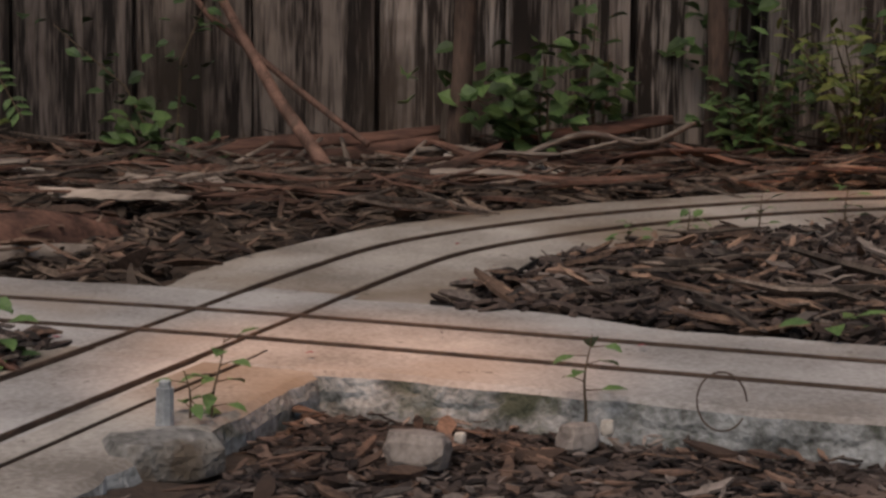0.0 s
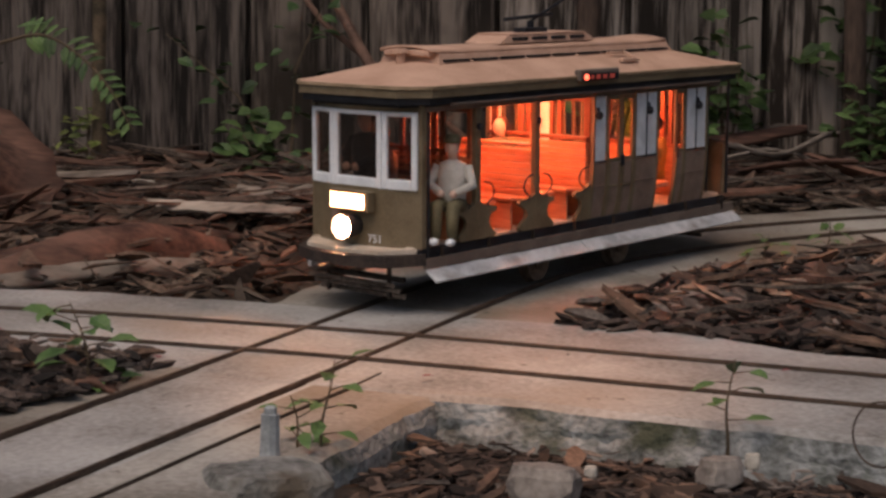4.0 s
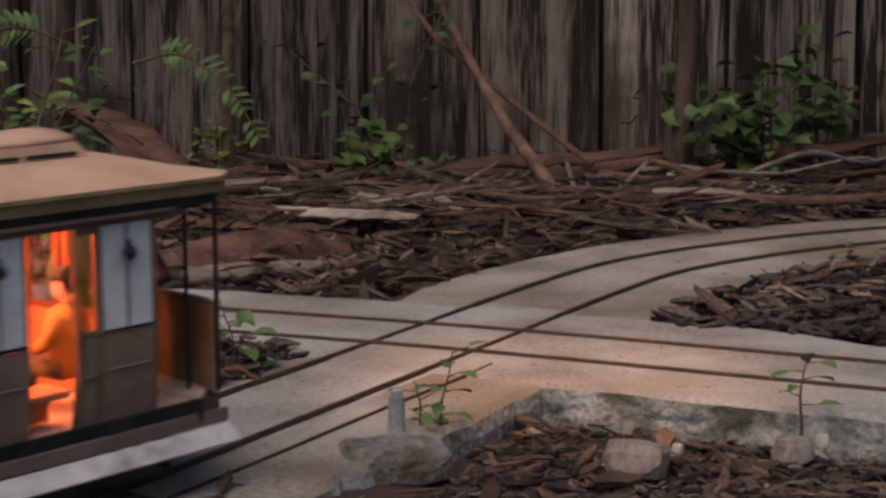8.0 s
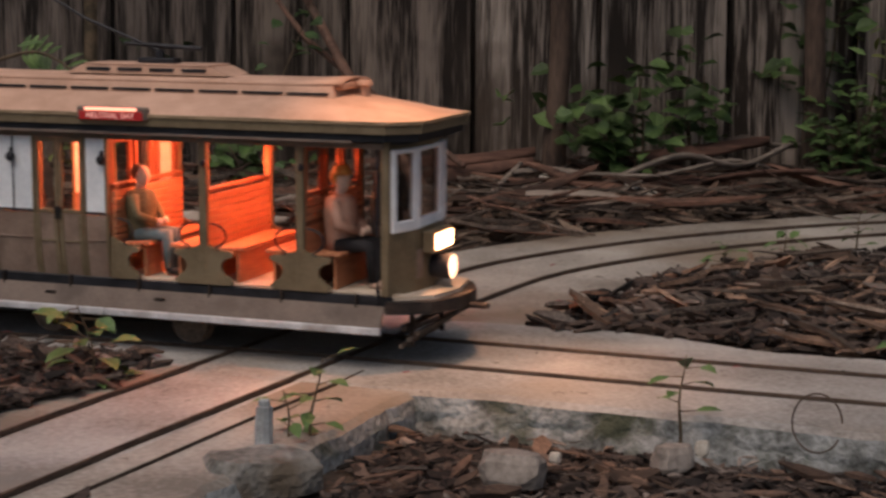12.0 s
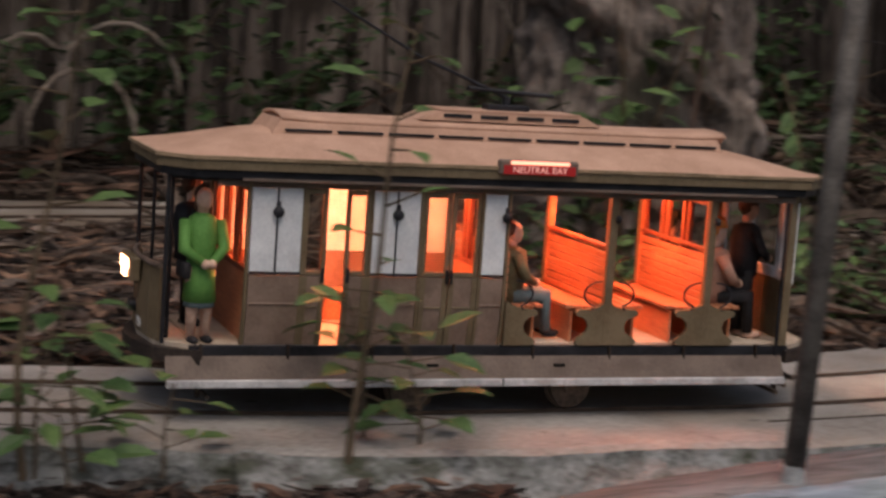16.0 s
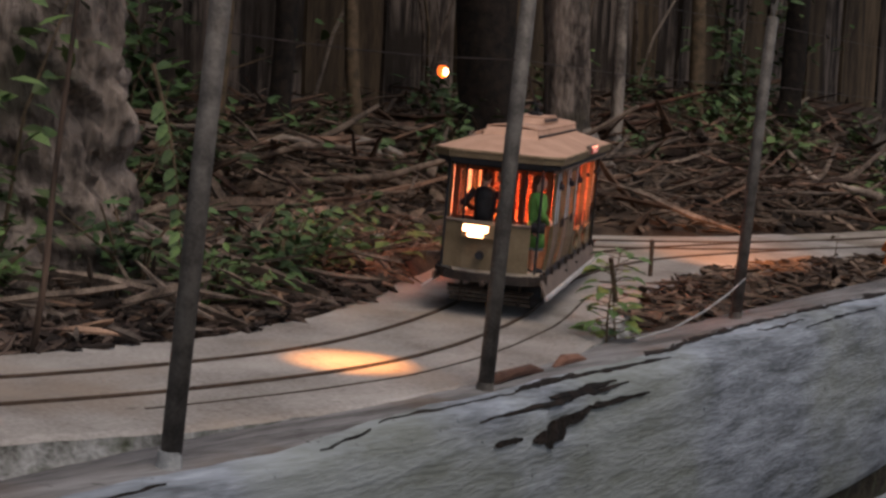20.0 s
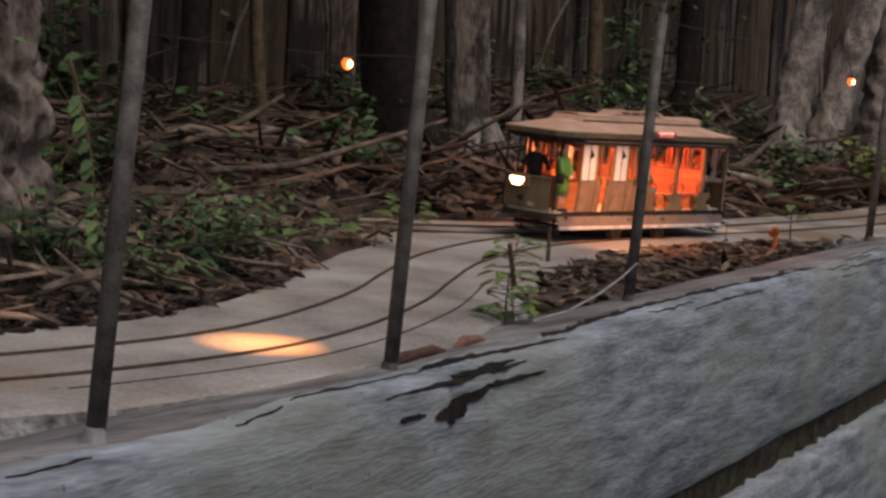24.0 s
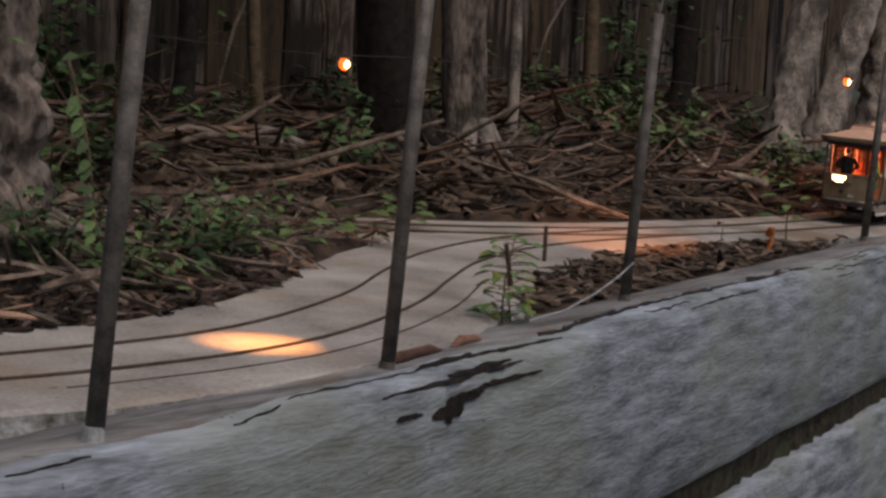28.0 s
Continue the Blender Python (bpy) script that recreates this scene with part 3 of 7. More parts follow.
def kerb(s0, s1, inner, outer, side, label, seed):
    """A crumbling lip of old concrete beside a bed."""
    rows, n = [], int((s1 - s0) / 0.006)
    for i in range(n + 1):
        s = s0 + (s1 - s0) * i / n
        p, d = along(s), along(s + 0.01) - along(s - 0.01)
        d /= np.linalg.norm(d[:2])
        nx, ny = -d[1] * side, d[0] * side
        wide = (outer - inner) * (1 + 0.30 * nz(s, seed, 7) + 0.25 * nz(s, seed, 26))
        row = []
        for k in range(9):
            u = k / 8
            o = inner + wide * u + 0.004 * nz(s * 60, u * 7 + seed)
            h = -0.0022 - 0.029 * u ** 1.5 + (0.0045 * nz(s, u * 0.06 + seed, 55) + 0.003 * nz(s, u * 0.05 + seed, 140)) * (0.3 + u)
            row.append((p[0] + nx * o, p[1] + ny * o, p[2] + 0.05 * ny * o + h - (0.02 if k == 8 else 0)))
        rows.append(row)
    thing("kerb", M().sheet(rows if side > 0 else [r[::-1] for r in rows]), OLD_CONCRETE, label, "kerb", kind="structure", smooth=True)


def run_at(x):
    """Distance along the line at which the near track passes x."""
    k = np.where(RUN > JOINT_B)[0]
    return float(np.interp(x, LINE[k, 0], RUN[k]))


kerb(run_at(-0.09), run_at(0.52), 0.099, 0.120, -1, "crumbling rough edge of old pale concrete", 3.0)
kerb(run_at(0.50), run_at(1.62), 0.118, 0.160, -1, "crumbling rough edge of old pale concrete", 3.0)
kerb(run_at(0.06), run_at(0.55), 0.096, 0.114, 1, "crumbling rough edge of old pale concrete", 6.0)


def joint(s0, s1, off, wide=0.0011):
    rows, n = [], int((s1 - s0) / 0.012)
    for i in range(n + 1):
        s = s0 + (s1 - s0) * i / n
        p, d = along(s), along(s + 0.01) - along(s - 0.01)
        d /= np.linalg.norm(d[:2])
        w = wide + 0.5 * wide * nz(s, off, 40)
        o = off + 0.002 * nz(s, off, 12)
        rows.append([(p[0] - d[1] * (o + q), p[1] + d[0] * (o + q), p[2] + 0.05 * d[0] * o + h) for q, h in ((w, -0.003), (w, 0.0005), (-w, 0.0005), (-w, -0.003))])
    thing("joint", M().sheet(rows), GROOVE, "thin dirt-filled joint in the concrete", "joint", kind="structure")


joint(run_at(0.85), run_at(1.62), -0.078)
joint(JOINT_A - 0.36, JOINT_A, 0.070, 0.0006)


# ---- retaining wall of timber sleepers ----
WALL_D = Vector((WALL_B[0] - WALL_A[0], WALL_B[1] - WALL_A[1], 0)).normalized()
WALL_N = Vector((WALL_D.y, -WALL_D.x, 0))
EDGE = ((0.085, -0.30), (0.085, -0.012), (0.070, -0.003), (0.035, 0.0), (0.010, -0.002), (-0.004, -0.010), (-0.010, -0.022), (-0.011, -0.06))


def wall_skin(s, o, z, top, k, out=0.0):
    """A spot on the worn face of sleeper k, s along the wall, o behind the face line, z from the wall's top."""
    p = Vector((WALL_A[0], WALL_A[1], WALL_Z + WALL_RISE * s)) + WALL_D * s
    w = 0.004 * nz(s, z * 6 + o * 9, 5, k) + 0.0016 * nz(s * 4, z * 60 + o * 60, 8, k + 2.0)
    edge = 1.6 if o < 0.02 and z > top - 0.03 else 0.6
    return p - WALL_N * (o + w * edge - out) + Vector((0, 0, z + w * edge * 0.6))


def crack(wall, s0, length, z, wide, seed, drift=0.0012):
    """A dark split running along the grain of the top sleeper."""
    rows = []
    for i in range(31):
        u = i / 30
        s = s0 + length * u
        zc = z + drift * nz(s, seed, 9) + drift * 0.6 * nz(s, seed, 30)
        w = wide * (0.12 + math.sin(math.pi * u) ** 0.7) * (0.45 + 1.1 * abs(nz(s, seed, 45)) + 0.5 * abs(nz(s, seed, 120)))
        row = []
        for zz in (zc - w, zc, zc + w):
            zz = min(zz, -0.0005)
            o = float(np.interp(zz, [e[1] for e in EDGE[::-1]][:-4] + [-0.002, 0.0], [e[0] for e in EDGE[::-1]][:-4] + [0.010, 0.035]))
            row.append(tuple(wall_skin(s, o, zz, 0.0, 0, 0.0022)))
        rows.append(row)
    part("rot_crack", M().sheet(rows, 0.0012), ROT_AND_SHADE, wall, "black rotted split in the timber")


def build_wall():
    wall = thing("wall_front", None, None, "low retaining wall of weathered grey timber sleepers", "retaining wall", kind="structure")
    for k, (top, h, start, end) in enumerate(((0.0, 0.231, -1.9, 4.3), (-0.274, 0.228, -1.9, 4.3), (-0.522, 0.236, -1.9, 4.3))):
        rows, n = [], 300
        for i in range(n + 1):
            s = start + (end - start) * i / n
            rows.append([tuple(wall_skin(s, o, z, top, k)) for o, z in ((0.085, top - h), (0.085, top - 0.012), (0.070, top - 0.003), (0.035, top), (0.010, top - 0.002), (-0.004, top - 0.010), (-0.010, top - 0.022), (-0.011, top - 0.06), (-0.011, top - h * 0.5), (-0.011, top - h + 0.012), (-0.004, top - h))])
        m = M().sheet(rows)
        m.mi = [1 if q % 10 < 4 else 0 for q in range(len(m.f))]
        part("sleeper", m, [SLEEPER, SLEEPER_TOP], wall, smooth=True)
        # dirt and moss packed into the joint below
        fill = []
        for i in range(241):
            s = start + (end - start) * i / 240
            p = Vector((WALL_A[0], WALL_A[1], WALL_Z + WALL_RISE * s)) + WALL_D * s
            fill.append([tuple(p - WALL_N * (0.004 + u * 0.004 + 0.008 * nz(s * 30, u + k, 1.0, 4) + 0.005 * nz(s * 90, u * 3 + k, 1.0, 9)) + Vector((0, 0, top - h + 0.012 - 0.064 * u))) for u in (0, 0.2, 0.4, 0.6, 0.8, 1.0)])
        part("joint_dirt", M().sheet(fill), MOSS, wall, "dark dirt and moss packed into the joint", smooth=True)
    g = random.Random(44)
    for k in range(16):
        crack(wall, g.uniform(0.0, 2.8), g.uniform(0.06, 0.22), g.choice((-0.003, -0.008, -0.014, -0.022)) + g.uniform(-0.004, 0.002), g.uniform(0.00015, 0.0004), k)
    # the rotted stretch: a hollow, the split that runs out of it and two layers opened above
    for k, (s0, ln, z, w, dr) in enumerate(((0.602, 0.060, -0.043, 0.0085, 0.002), (0.625, 0.075, -0.034, 0.0065, 0.002), (0.640, 0.190, -0.030, 0.0026, 0.002), (0.538, 0.046, -0.037, 0.0030, 0.002),
                                            (0.520, 0.270, -0.018, 0.0016, 0.0015), (0.640, 0.130, -0.015, 0.0022, 0.0015), (0.640, 0.260, -0.006, 0.0013, 0.0012), (0.600, 0.110, -0.004, 0.0030, 0.0015), (0.86, 0.42, -0.002, 0.0009, 0.001), (1.25, 0.6, -0.002, 0.0008, 0.001))):
        crack(wall, s0, ln, z, w, 61 + k, dr)


build_wall()


# ---- paling fence ----
def build_fence():
    fence = thing("wall_north", None, None, "old weathered grey timber paling fence", "fence", kind="structure")
    x, k = -2.2, 0
    while x < 7.5:
        w = R.uniform(0.15, 0.168) if x < 2.4 else R.uniform(0.105, 0.13)
        gap = R.uniform(0.003, 0.012)
        z0, z1 = fence_z(x) - 0.08 + R.uniform(0, 0.05), fence_z(x) + (1.15 if x < 2.4 else 1.3)
        rows = []
        for i in range(13):
            u = i / 12
            z = z0 + (z1 - z0) * u
            fray = (1 - u) ** 6 * 0.03
            row = []
            for j in range(9):
                v = j / 8
                xx = x + w * v + 0.003 * nz(z, k + v, 6) - (0.5 - v) * 0.01 * nz(z, k, 3)
                row.append((xx, FENCE_Y + 0.006 * nz(xx, z, 7, k) + 0.003 * nz(xx * 5, z * 0.4, 30, k) + (k % 2) * 0.006, z + fray * abs(nz(xx, k, 50)) * 2))
            rows.append(row)
        g = [[(p[0], p[1], p[2]) for p in r] for r in rows]
        m = M().sheet(g)
        back = [[(p[0], p[1] + 0.016, p[2]) for p in r] for r in rows]
        m.sheet([r[::-1] for r in back])
        for e in (0, 8):
            m.sheet([[g[i][e], back[i][e]] for i in range(13)])
        part("paling", m, PALE_PALING if -0.25 < x < 1.0 else DARK_PALING if x < -0.42 else PALING if x < 2.6 or R.random() < 0.35 else PALING_TAN, fence, smooth=True)
        # dark backing added behind each gap to keep the sky from showing through
        zb = z0 + 0.03
        part("lap_board", M().box((x + w + gap / 2, FENCE_Y + 0.036, (zb + z1) / 2), (0.055, 0.012, z1 - zb), 0.002), DARK_PALING, fence)
        x += w + gap
        k += 1
    for z in (0.35, 0.95):
        part("fence_rail", M().box((2.6, FENCE_Y + 0.05, z + 0.1), (9.8, 0.04, 0.07), 0.004), PALING, fence)


build_fence()


# ---- the tram ----
FZ = 0.0427


def outline(hx, hy, cx, cy):
    return [(hx, -cy), (hx, cy), (cx, hy), (-cx, hy), (-hx, cy), (-hx, -cy), (-cx, -hy), (cx, -hy)]


def band(outer, inner, z0, z1):
    m, n = M(), len(outer)
    vs = [(x, y, z) for ring in (outer, inner) for z in (z0, z1) for x, y in ring]
    fs = []
    for k in range(n):
        j = (k + 1) % n
        fs += [(k, j, n + j, n + k), (2 * n + j, 2 * n + k, 3 * n + k, 3 * n + j), (n + k, n + j, 3 * n + j, 3 * n + k), (j, k, 2 * n + k, 2 * n + j)]
    return m.add(vs, fs)


def doll(name, parent, at, mats, height=0.09, seated=False, label="", hat=False, skirt=False, bag=False, akimbo=False):
    """A small painted tram passenger as one plain shape; mats: coat, lower, skin, hair."""
    m, h = M(), height
    sk = 0.50 * h if not seated else 0.0
    hip = sk if not seated else 0.02
    m.cur = 0
    m.tube([(0, 0, hip - 0.004), (0, 0, hip + 0.06 * h), (0, 0, hip + 0.22 * h), (0, 0, hip + 0.32 * h), (0, 0, hip + 0.35 * h)], [q * h * (0.84 if skirt else 1.0) for q in (0.105, 0.105, 0.125, 0.105, 0.045)], 10)
    sh = hip + 0.30 * h
    for s in (-1, 1):
        el = (0.05 * h if not akimbo else -0.02 * h, s * (0.22 if akimbo else 0.14 if skirt else 0.17) * h, hip + (0.12 if skirt else 0.16) * h)
        wr = ((0.13 if skirt else 0.17) * h, s * (0.12 if akimbo else 0.022 if skirt else 0.05) * h, hip + (0.10 if seated else 0.03 if skirt else 0.09) * h)
        m.cur = 0
        m.tube([(0, s * 0.115 * h, sh), el, wr], [0.045 * h, 0.042 * h, 0.03 * h], 7)
        m.cur = 2
        m.ball((wr[0] + 0.01 * h, wr[1], wr[2]), 0.033 * h, 7, 5)
        m.cur = 1
        if seated:
            m.tube([(0, s * 0.06 * h, hip), (0.25 * h, s * 0.065 * h, hip + 0.01 * h), (0.27 * h, s * 0.065 * h, hip - 0.24 * h)], [0.065 * h, 0.058 * h, 0.04 * h], 8)
            m.cur = 4 if not skirt else 2
            m.ball((0.31 * h, s * 0.065 * h, hip - 0.255 * h), (0.075 * h, 0.038 * h, 0.03 * h), 8, 5)
        else:
            if skirt:
                m.cur = 2
            m.tube([(0, s * 0.05 * h, hip), (0.01 * h, s * 0.05 * h, 0.25 * h), (0, s * 0.05 * h, 0.02 * h)], [0.06 * h, 0.045 * h, 0.03 * h], 8)
            m.cur = 4
            m.ball((0.035 * h, s * 0.05 * h, 0.02 * h), (0.08 * h, 0.036 * h, 0.025 * h), 8, 5)
    if skirt and not seated:
        m.cur = 0
        m.tube([(0, 0, hip + 0.04 * h), (0, 0, 0.27 * h)], [0.092 * h, 0.112 * h], 10)
        m.cur = 5
        m.tube([(0, 0, 0.28 * h), (0, 0, 0.235 * h)], [0.100 * h, 0.104 * h], 10)
    m.cur = 2
    m.tube([(0, 0, hip + 0.34 * h), (0, 0, hip + 0.40 * h)], 0.036 * h, 8)
    m.ball((0.018 * h, 0, hip + 0.44 * h), (0.062 * h, 0.055 * h, 0.078 * h), 10, 7)
    m.cur = 3
    m.ball((-0.024 * h, 0, hip + 0.468 * h), (0.056 * h, 0.056 * h, 0.064 * h), 10, 7)
    if skirt:
        m.ball((-0.05 * h, 0, hip + 0.40 * h), (0.036 * h, 0.045 * h, 0.075 * h), 8, 6)
    if hat:
        m.tube([(0.01 * h, 0, hip + 0.485 * h), (0.01 * h, 0, hip + 0.50 * h), (0, 0, hip + 0.545 * h)], [0.074 * h, 0.066 * h, 0.052 * h], 10)
    if bag:
        m.cur = 4
        m.box((0.02 * h, -0.125 * h, hip - 0.02 * h), (0.15 * h, 0.05 * h, 0.11 * h), 0.001)
        m.tube([(0.05 * h, -0.13 * h, hip + 0.03 * h), (0.03 * h, -0.13 * h, hip + 0.12 * h), (-0.02 * h, -0.13 * h, hip + 0.03 * h)], 0.008 * h, 5)
    return part(name, m, list(mats) + [BLUE_CLOTH], parent, label, smooth=True, at=at)


def text(body, size, material, parent, m, label, name="sign_letters"):
    c = bpy.data.curves.new(name, "FONT")
    c.body, c.size, c.extrude, c.align_x, c.align_y = body, size, 0.0002, "CENTER", "CENTER"
    tmp = bpy.data.objects.new(name, c)
    scene.collection.objects.link(tmp)
    me = bpy.data.meshes.new_from_object(tmp.evaluated_get(bpy.context.evaluated_depsgraph_get()))
    bpy.data.objects.remove(tmp)
    me.materials.clear()
    me.materials.append(material)
    ob = new(name, me)
    ob.parent, ob.matrix_basis = parent, m
    return tagged(ob, label)


W = 0.0550          # half width of the body
SASH, HEAD = 0.0872, 0.1410   # bottom and top of the window band


def flank(x0, x1, s, z0, z1, thick=0.0024):
    """A lower side panel, tucked in towards the floor."""
    rows = []
    for k in range(7):
        u = k / 6
        y = W - 0.0042 * (1 - u) ** 2.2
        rows.append((y, z0 + (z1 - z0) * u))
    m, n = M(), len(rows)
    vs = [(x, s * (y - d), z) for x in (x0, x1) for d in (0, thick) for y, z in rows]
    fs = []
    for k in range(n - 1):
        fs += [(k, 2 * n + k, 2 * n + k + 1, k + 1), (n + k + 1, 3 * n + k + 1, 3 * n + k, n + k), (k + 1, n + k + 1, n + k, k), (2 * n + k, 3 * n + k, 3 * n + k + 1, 2 * n + k + 1)]
    fs += [(0, n, 3 * n, 2 * n), (n - 1, 3 * n - 1, 4 * n - 1, 2 * n - 1)]
    m.add(vs, fs if s > 0 else [f[::-1] for f in fs])
    return m


def wall_strip(points, z0, z1, thick, inset=0.96):
    """An upright sheet along a bowed plan."""
    m = M()
    for (x0, y0), (x1, y1) in zip(points[:-1], points[1:]):
        t = math.copysign(thick, x0)
        m.add([(x0, y0, z0), (x1, y1, z0), (x1, y1, z1), (x0, y0, z1), (x0 - t, y0 * inset, z0), (x1 - t, y1 * inset, z0), (x1 - t, y1 * inset, z1), (x0 - t, y0 * inset, z1)],
              [(0, 1, 2, 3), (5, 4, 7, 6), (3, 2, 6, 7), (1, 0, 4, 5), (0, 3, 7, 4), (2, 1, 5, 6)])
    return m


def build_tram():
    t = thing("model_tram", None, None, "lit brown and cream model tram with open benches", "model tram")
    # running gear
    truck = part("truck_frame", M().box((-0.013, 0.036, 0.018), (0.15, 0.006, 0.008), 0.001).box((-0.013, -0.036, 0.018), (0.15, 0.006, 0.008), 0.001).box((-0.013, 0, 0.026), (0.16, 0.07, 0.008), 0.001), WHEEL, t, "dark iron truck under the floor")
    for wx in (-0.0696, 0.0435):
        part("axle", M().tube([(wx, -0.044, 0.0125), (wx, 0.044, 0.0125)], 0.0025, 8), WHEEL, truck)
        for s in (-1, 1):
            part("axle_box", M().box((wx, s * 0.0405, 0.0165), (0.012, 0.004, 0.010), 0.001), WHEEL, truck)
        for s in (-1, 1):
            w = M().tube([(0, s * -0.003, 0), (0, s * 0.0035, 0)], 0.0138, 24).tube([(0, s * -0.0045, 0), (0, s * -0.003, 0)], 0.0158, 24).tube([(0, s * 0.0035, 0), (0, s * 0.005, 0)], 0.005, 12)
            part("wheel", w, WHEEL_FACE, t, "worn brown iron wheel", at=pose(wx, s * 0.040, 0.0125))
    part("underframe", M().box((-0.005, 0, 0.0360), (0.40, 0.098, 0.008), 0.001), BLACK, t)
    for s in (-1, 1):
        part("sill", M().box((-0.008, s * 0.0512, 0.0375), (0.418, 0.0032, 0.0100), 0.0006), BLACK, t, "black painted sill")
    part("floor", M().box((-0.006, 0, FZ - 0.0014), (0.412, 0.1024, 0.0024), 0.0005), PLANK, t)
    for k in range(9):
        part("floor_board", M().box((0.094, -0.044 + k * 0.011, FZ + 0.0006), (0.216, 0.0102, 0.0012), 0.0003), PLANK, t)
    for s, x0, x1, x2 in ((1, 0.200, 0.224, 0.230), (-1, -0.214, -0.236, -0.240)):
        end = [(x0, -0.0525), (x1, -0.035), (x2, 0.0), (x1, 0.035), (x0, 0.0525)]
        part("platform", M().prism(end if s > 0 else end[::-1], FZ - 0.003, FZ), PLANK, t, "pale platform floor")
        big = [(x0 - s * 0.003, -0.0575), (x1 + s * 0.001, -0.0430), (x2 + s * 0.006, -0.018), (x2 + s * 0.0075, 0.0), (x2 + s * 0.006, 0.018), (x1 + s * 0.001, 0.0430), (x0 - s * 0.003, 0.0575)]
        part("bumper", M().prism(big if s > 0 else big[::-1], 0.0310, FZ - 0.0031), BUMPER, t, "curved dark bumper")
        part("coupler", M().box((x2 + s * 0.012, 0, 0.031), (0.018, 0.005, 0.004), 0.001), WHEEL, t)
        guard = part("lifeguard", M().box((s * 0.205, 0, 0.020), (0.004, 0.088, 0.004), 0.0005), WHEEL, t, "slatted timber lifeguard under the end")
        for k in range(3):
            part("slat", M().box((s * (0.214 - 0.006 * k), 0, 0.017 - 0.005 * k), (0.0025, 0.084, 0.003), 0.0005), TWIG, guard)
        for y in (-0.03, 0.03):
            part("hanger", M().box((s * 0.206, y, 0.018), (0.003, 0.003, 0.026), 0.0004), WHEEL, guard)
    # footboards: taupe hinged board with a white edge on one side, a broad white tread on the other
    xs, wx = -0.0185, 0.427
    st = part("step_board", M().add([(xs - wx / 2, -0.0545, 0.0362), (xs + wx / 2, -0.0545, 0.0362), (xs + wx / 2, -0.0605, 0.0222), (xs - wx / 2, -0.0605, 0.0222), (xs - wx / 2, -0.0528, 0.0357), (xs + wx / 2, -0.0528, 0.0357), (xs + wx / 2, -0.0588, 0.0217), (xs - wx / 2, -0.0588, 0.0217)],
                                  [(3, 2, 1, 0), (4, 5, 6, 7), (0, 1, 5, 4), (2, 3, 7, 6), (1, 2, 6, 5), (3, 0, 4, 7)]), TAUPE, t, "taupe footboard with a white edge")
    for a, b in ((-0.232, -0.0135), (-0.0125, 0.195)):
        part("white_edge", M().box(((a + b) / 2, -0.0612, 0.0200), (b - a, 0.0036, 0.0048), 0.0006), WORN_WHITE, st, "worn white painted edge")
    for x in (-0.060, 0.028):
        part("step_slot", M().box((x, -0.0572, 0.0305), (0.008, 0.0022, 0.0016), 0.0005, Matrix.Rotation(0.4, 3, "X")), ROT_AND_SHADE, st)
    st = part("step_board", M().box((xs, 0.0545, 0.0318), (wx, 0.0022, 0.0075), 0.0004), TAUPE, t, "taupe riser over a white tread")
    for a, b in ((-0.232, 0.0045), (0.0055, 0.195)):
        part("white_tread", M().box(((a + b) / 2, 0.0605, 0.0232), (b - a, 0.0130, 0.0018), 0.0005, Matrix.Rotation(-0.62, 3, "X")), WORN_WHITE, st, "worn white painted tread")
    for s in (-1, 1):
        for k in range(8):
            part("bracket", M().box((-0.21 + k * 0.055, s * 0.0538, 0.0365), (0.0016, 0.0032, 0.014), 0.0003), WHEEL, t)
    # saloon sides
    plan = (("shutter", -0.1830, -0.1505), ("window", -0.1495, -0.1345), ("gap", -0.1345, -0.1222), ("window", -0.1222, -0.1070), ("shutter", -0.1050, -0.0740), ("window", -0.0716, -0.0532), ("window", -0.0524, -0.0332), ("half", -0.0305, -0.0152))
    mid, tall = (SASH + HEAD) / 2, HEAD - SASH
    for s in (-1, 1):
        y = s * (W - 0.0014)
        for kind, a, b in plan:
            c, w = (a + b) / 2, b - a
            if kind == "gap" or (s > 0 and a == -0.1222):
                continue
            door = kind == "window"
            pn = part("side_panel", flank(a, b, s, FZ - 0.0005, SASH - 0.0004), TAUPE_PANEL, t, "taupe painted lower panel")
            part("moulding", M().box((c, s * (W - 0.0002), 0.0672 if door else 0.0690), (w - (0.0075 if door else 0.002), 0.0012, 0.0012), 0.0003), KHAKI if door else TAUPE_PANEL, pn)
            if door:
                for xx in (a + 0.0017, b - 0.0017):
                    part("door_stile", flank(xx - 0.0017, xx + 0.0017, s, FZ - 0.0004, SASH - 0.0005, 0.0030).add([], []), KHAKI, pn, at=pose(0, s * 0.0007, 0))
            if not door:
                part("shutter", M().box((c, y, mid), (w, 0.0024, tall), 0.0005), WHITE, t, "white painted shutter panel")
                sh = part("shutter_lip", M().box((c, s * (W + 0.0002), SASH + 0.0012), (w, 0.0010, 0.0016), 0.0003), BLACK, t)
                sx = c if kind == "shutter" else b - 0.0008
                if kind == "shutter":
                    part("joint_strip", M().box((sx, s * (W + 0.0002), mid), (0.0011, 0.0010, tall), 0.0002), BLACK, sh)
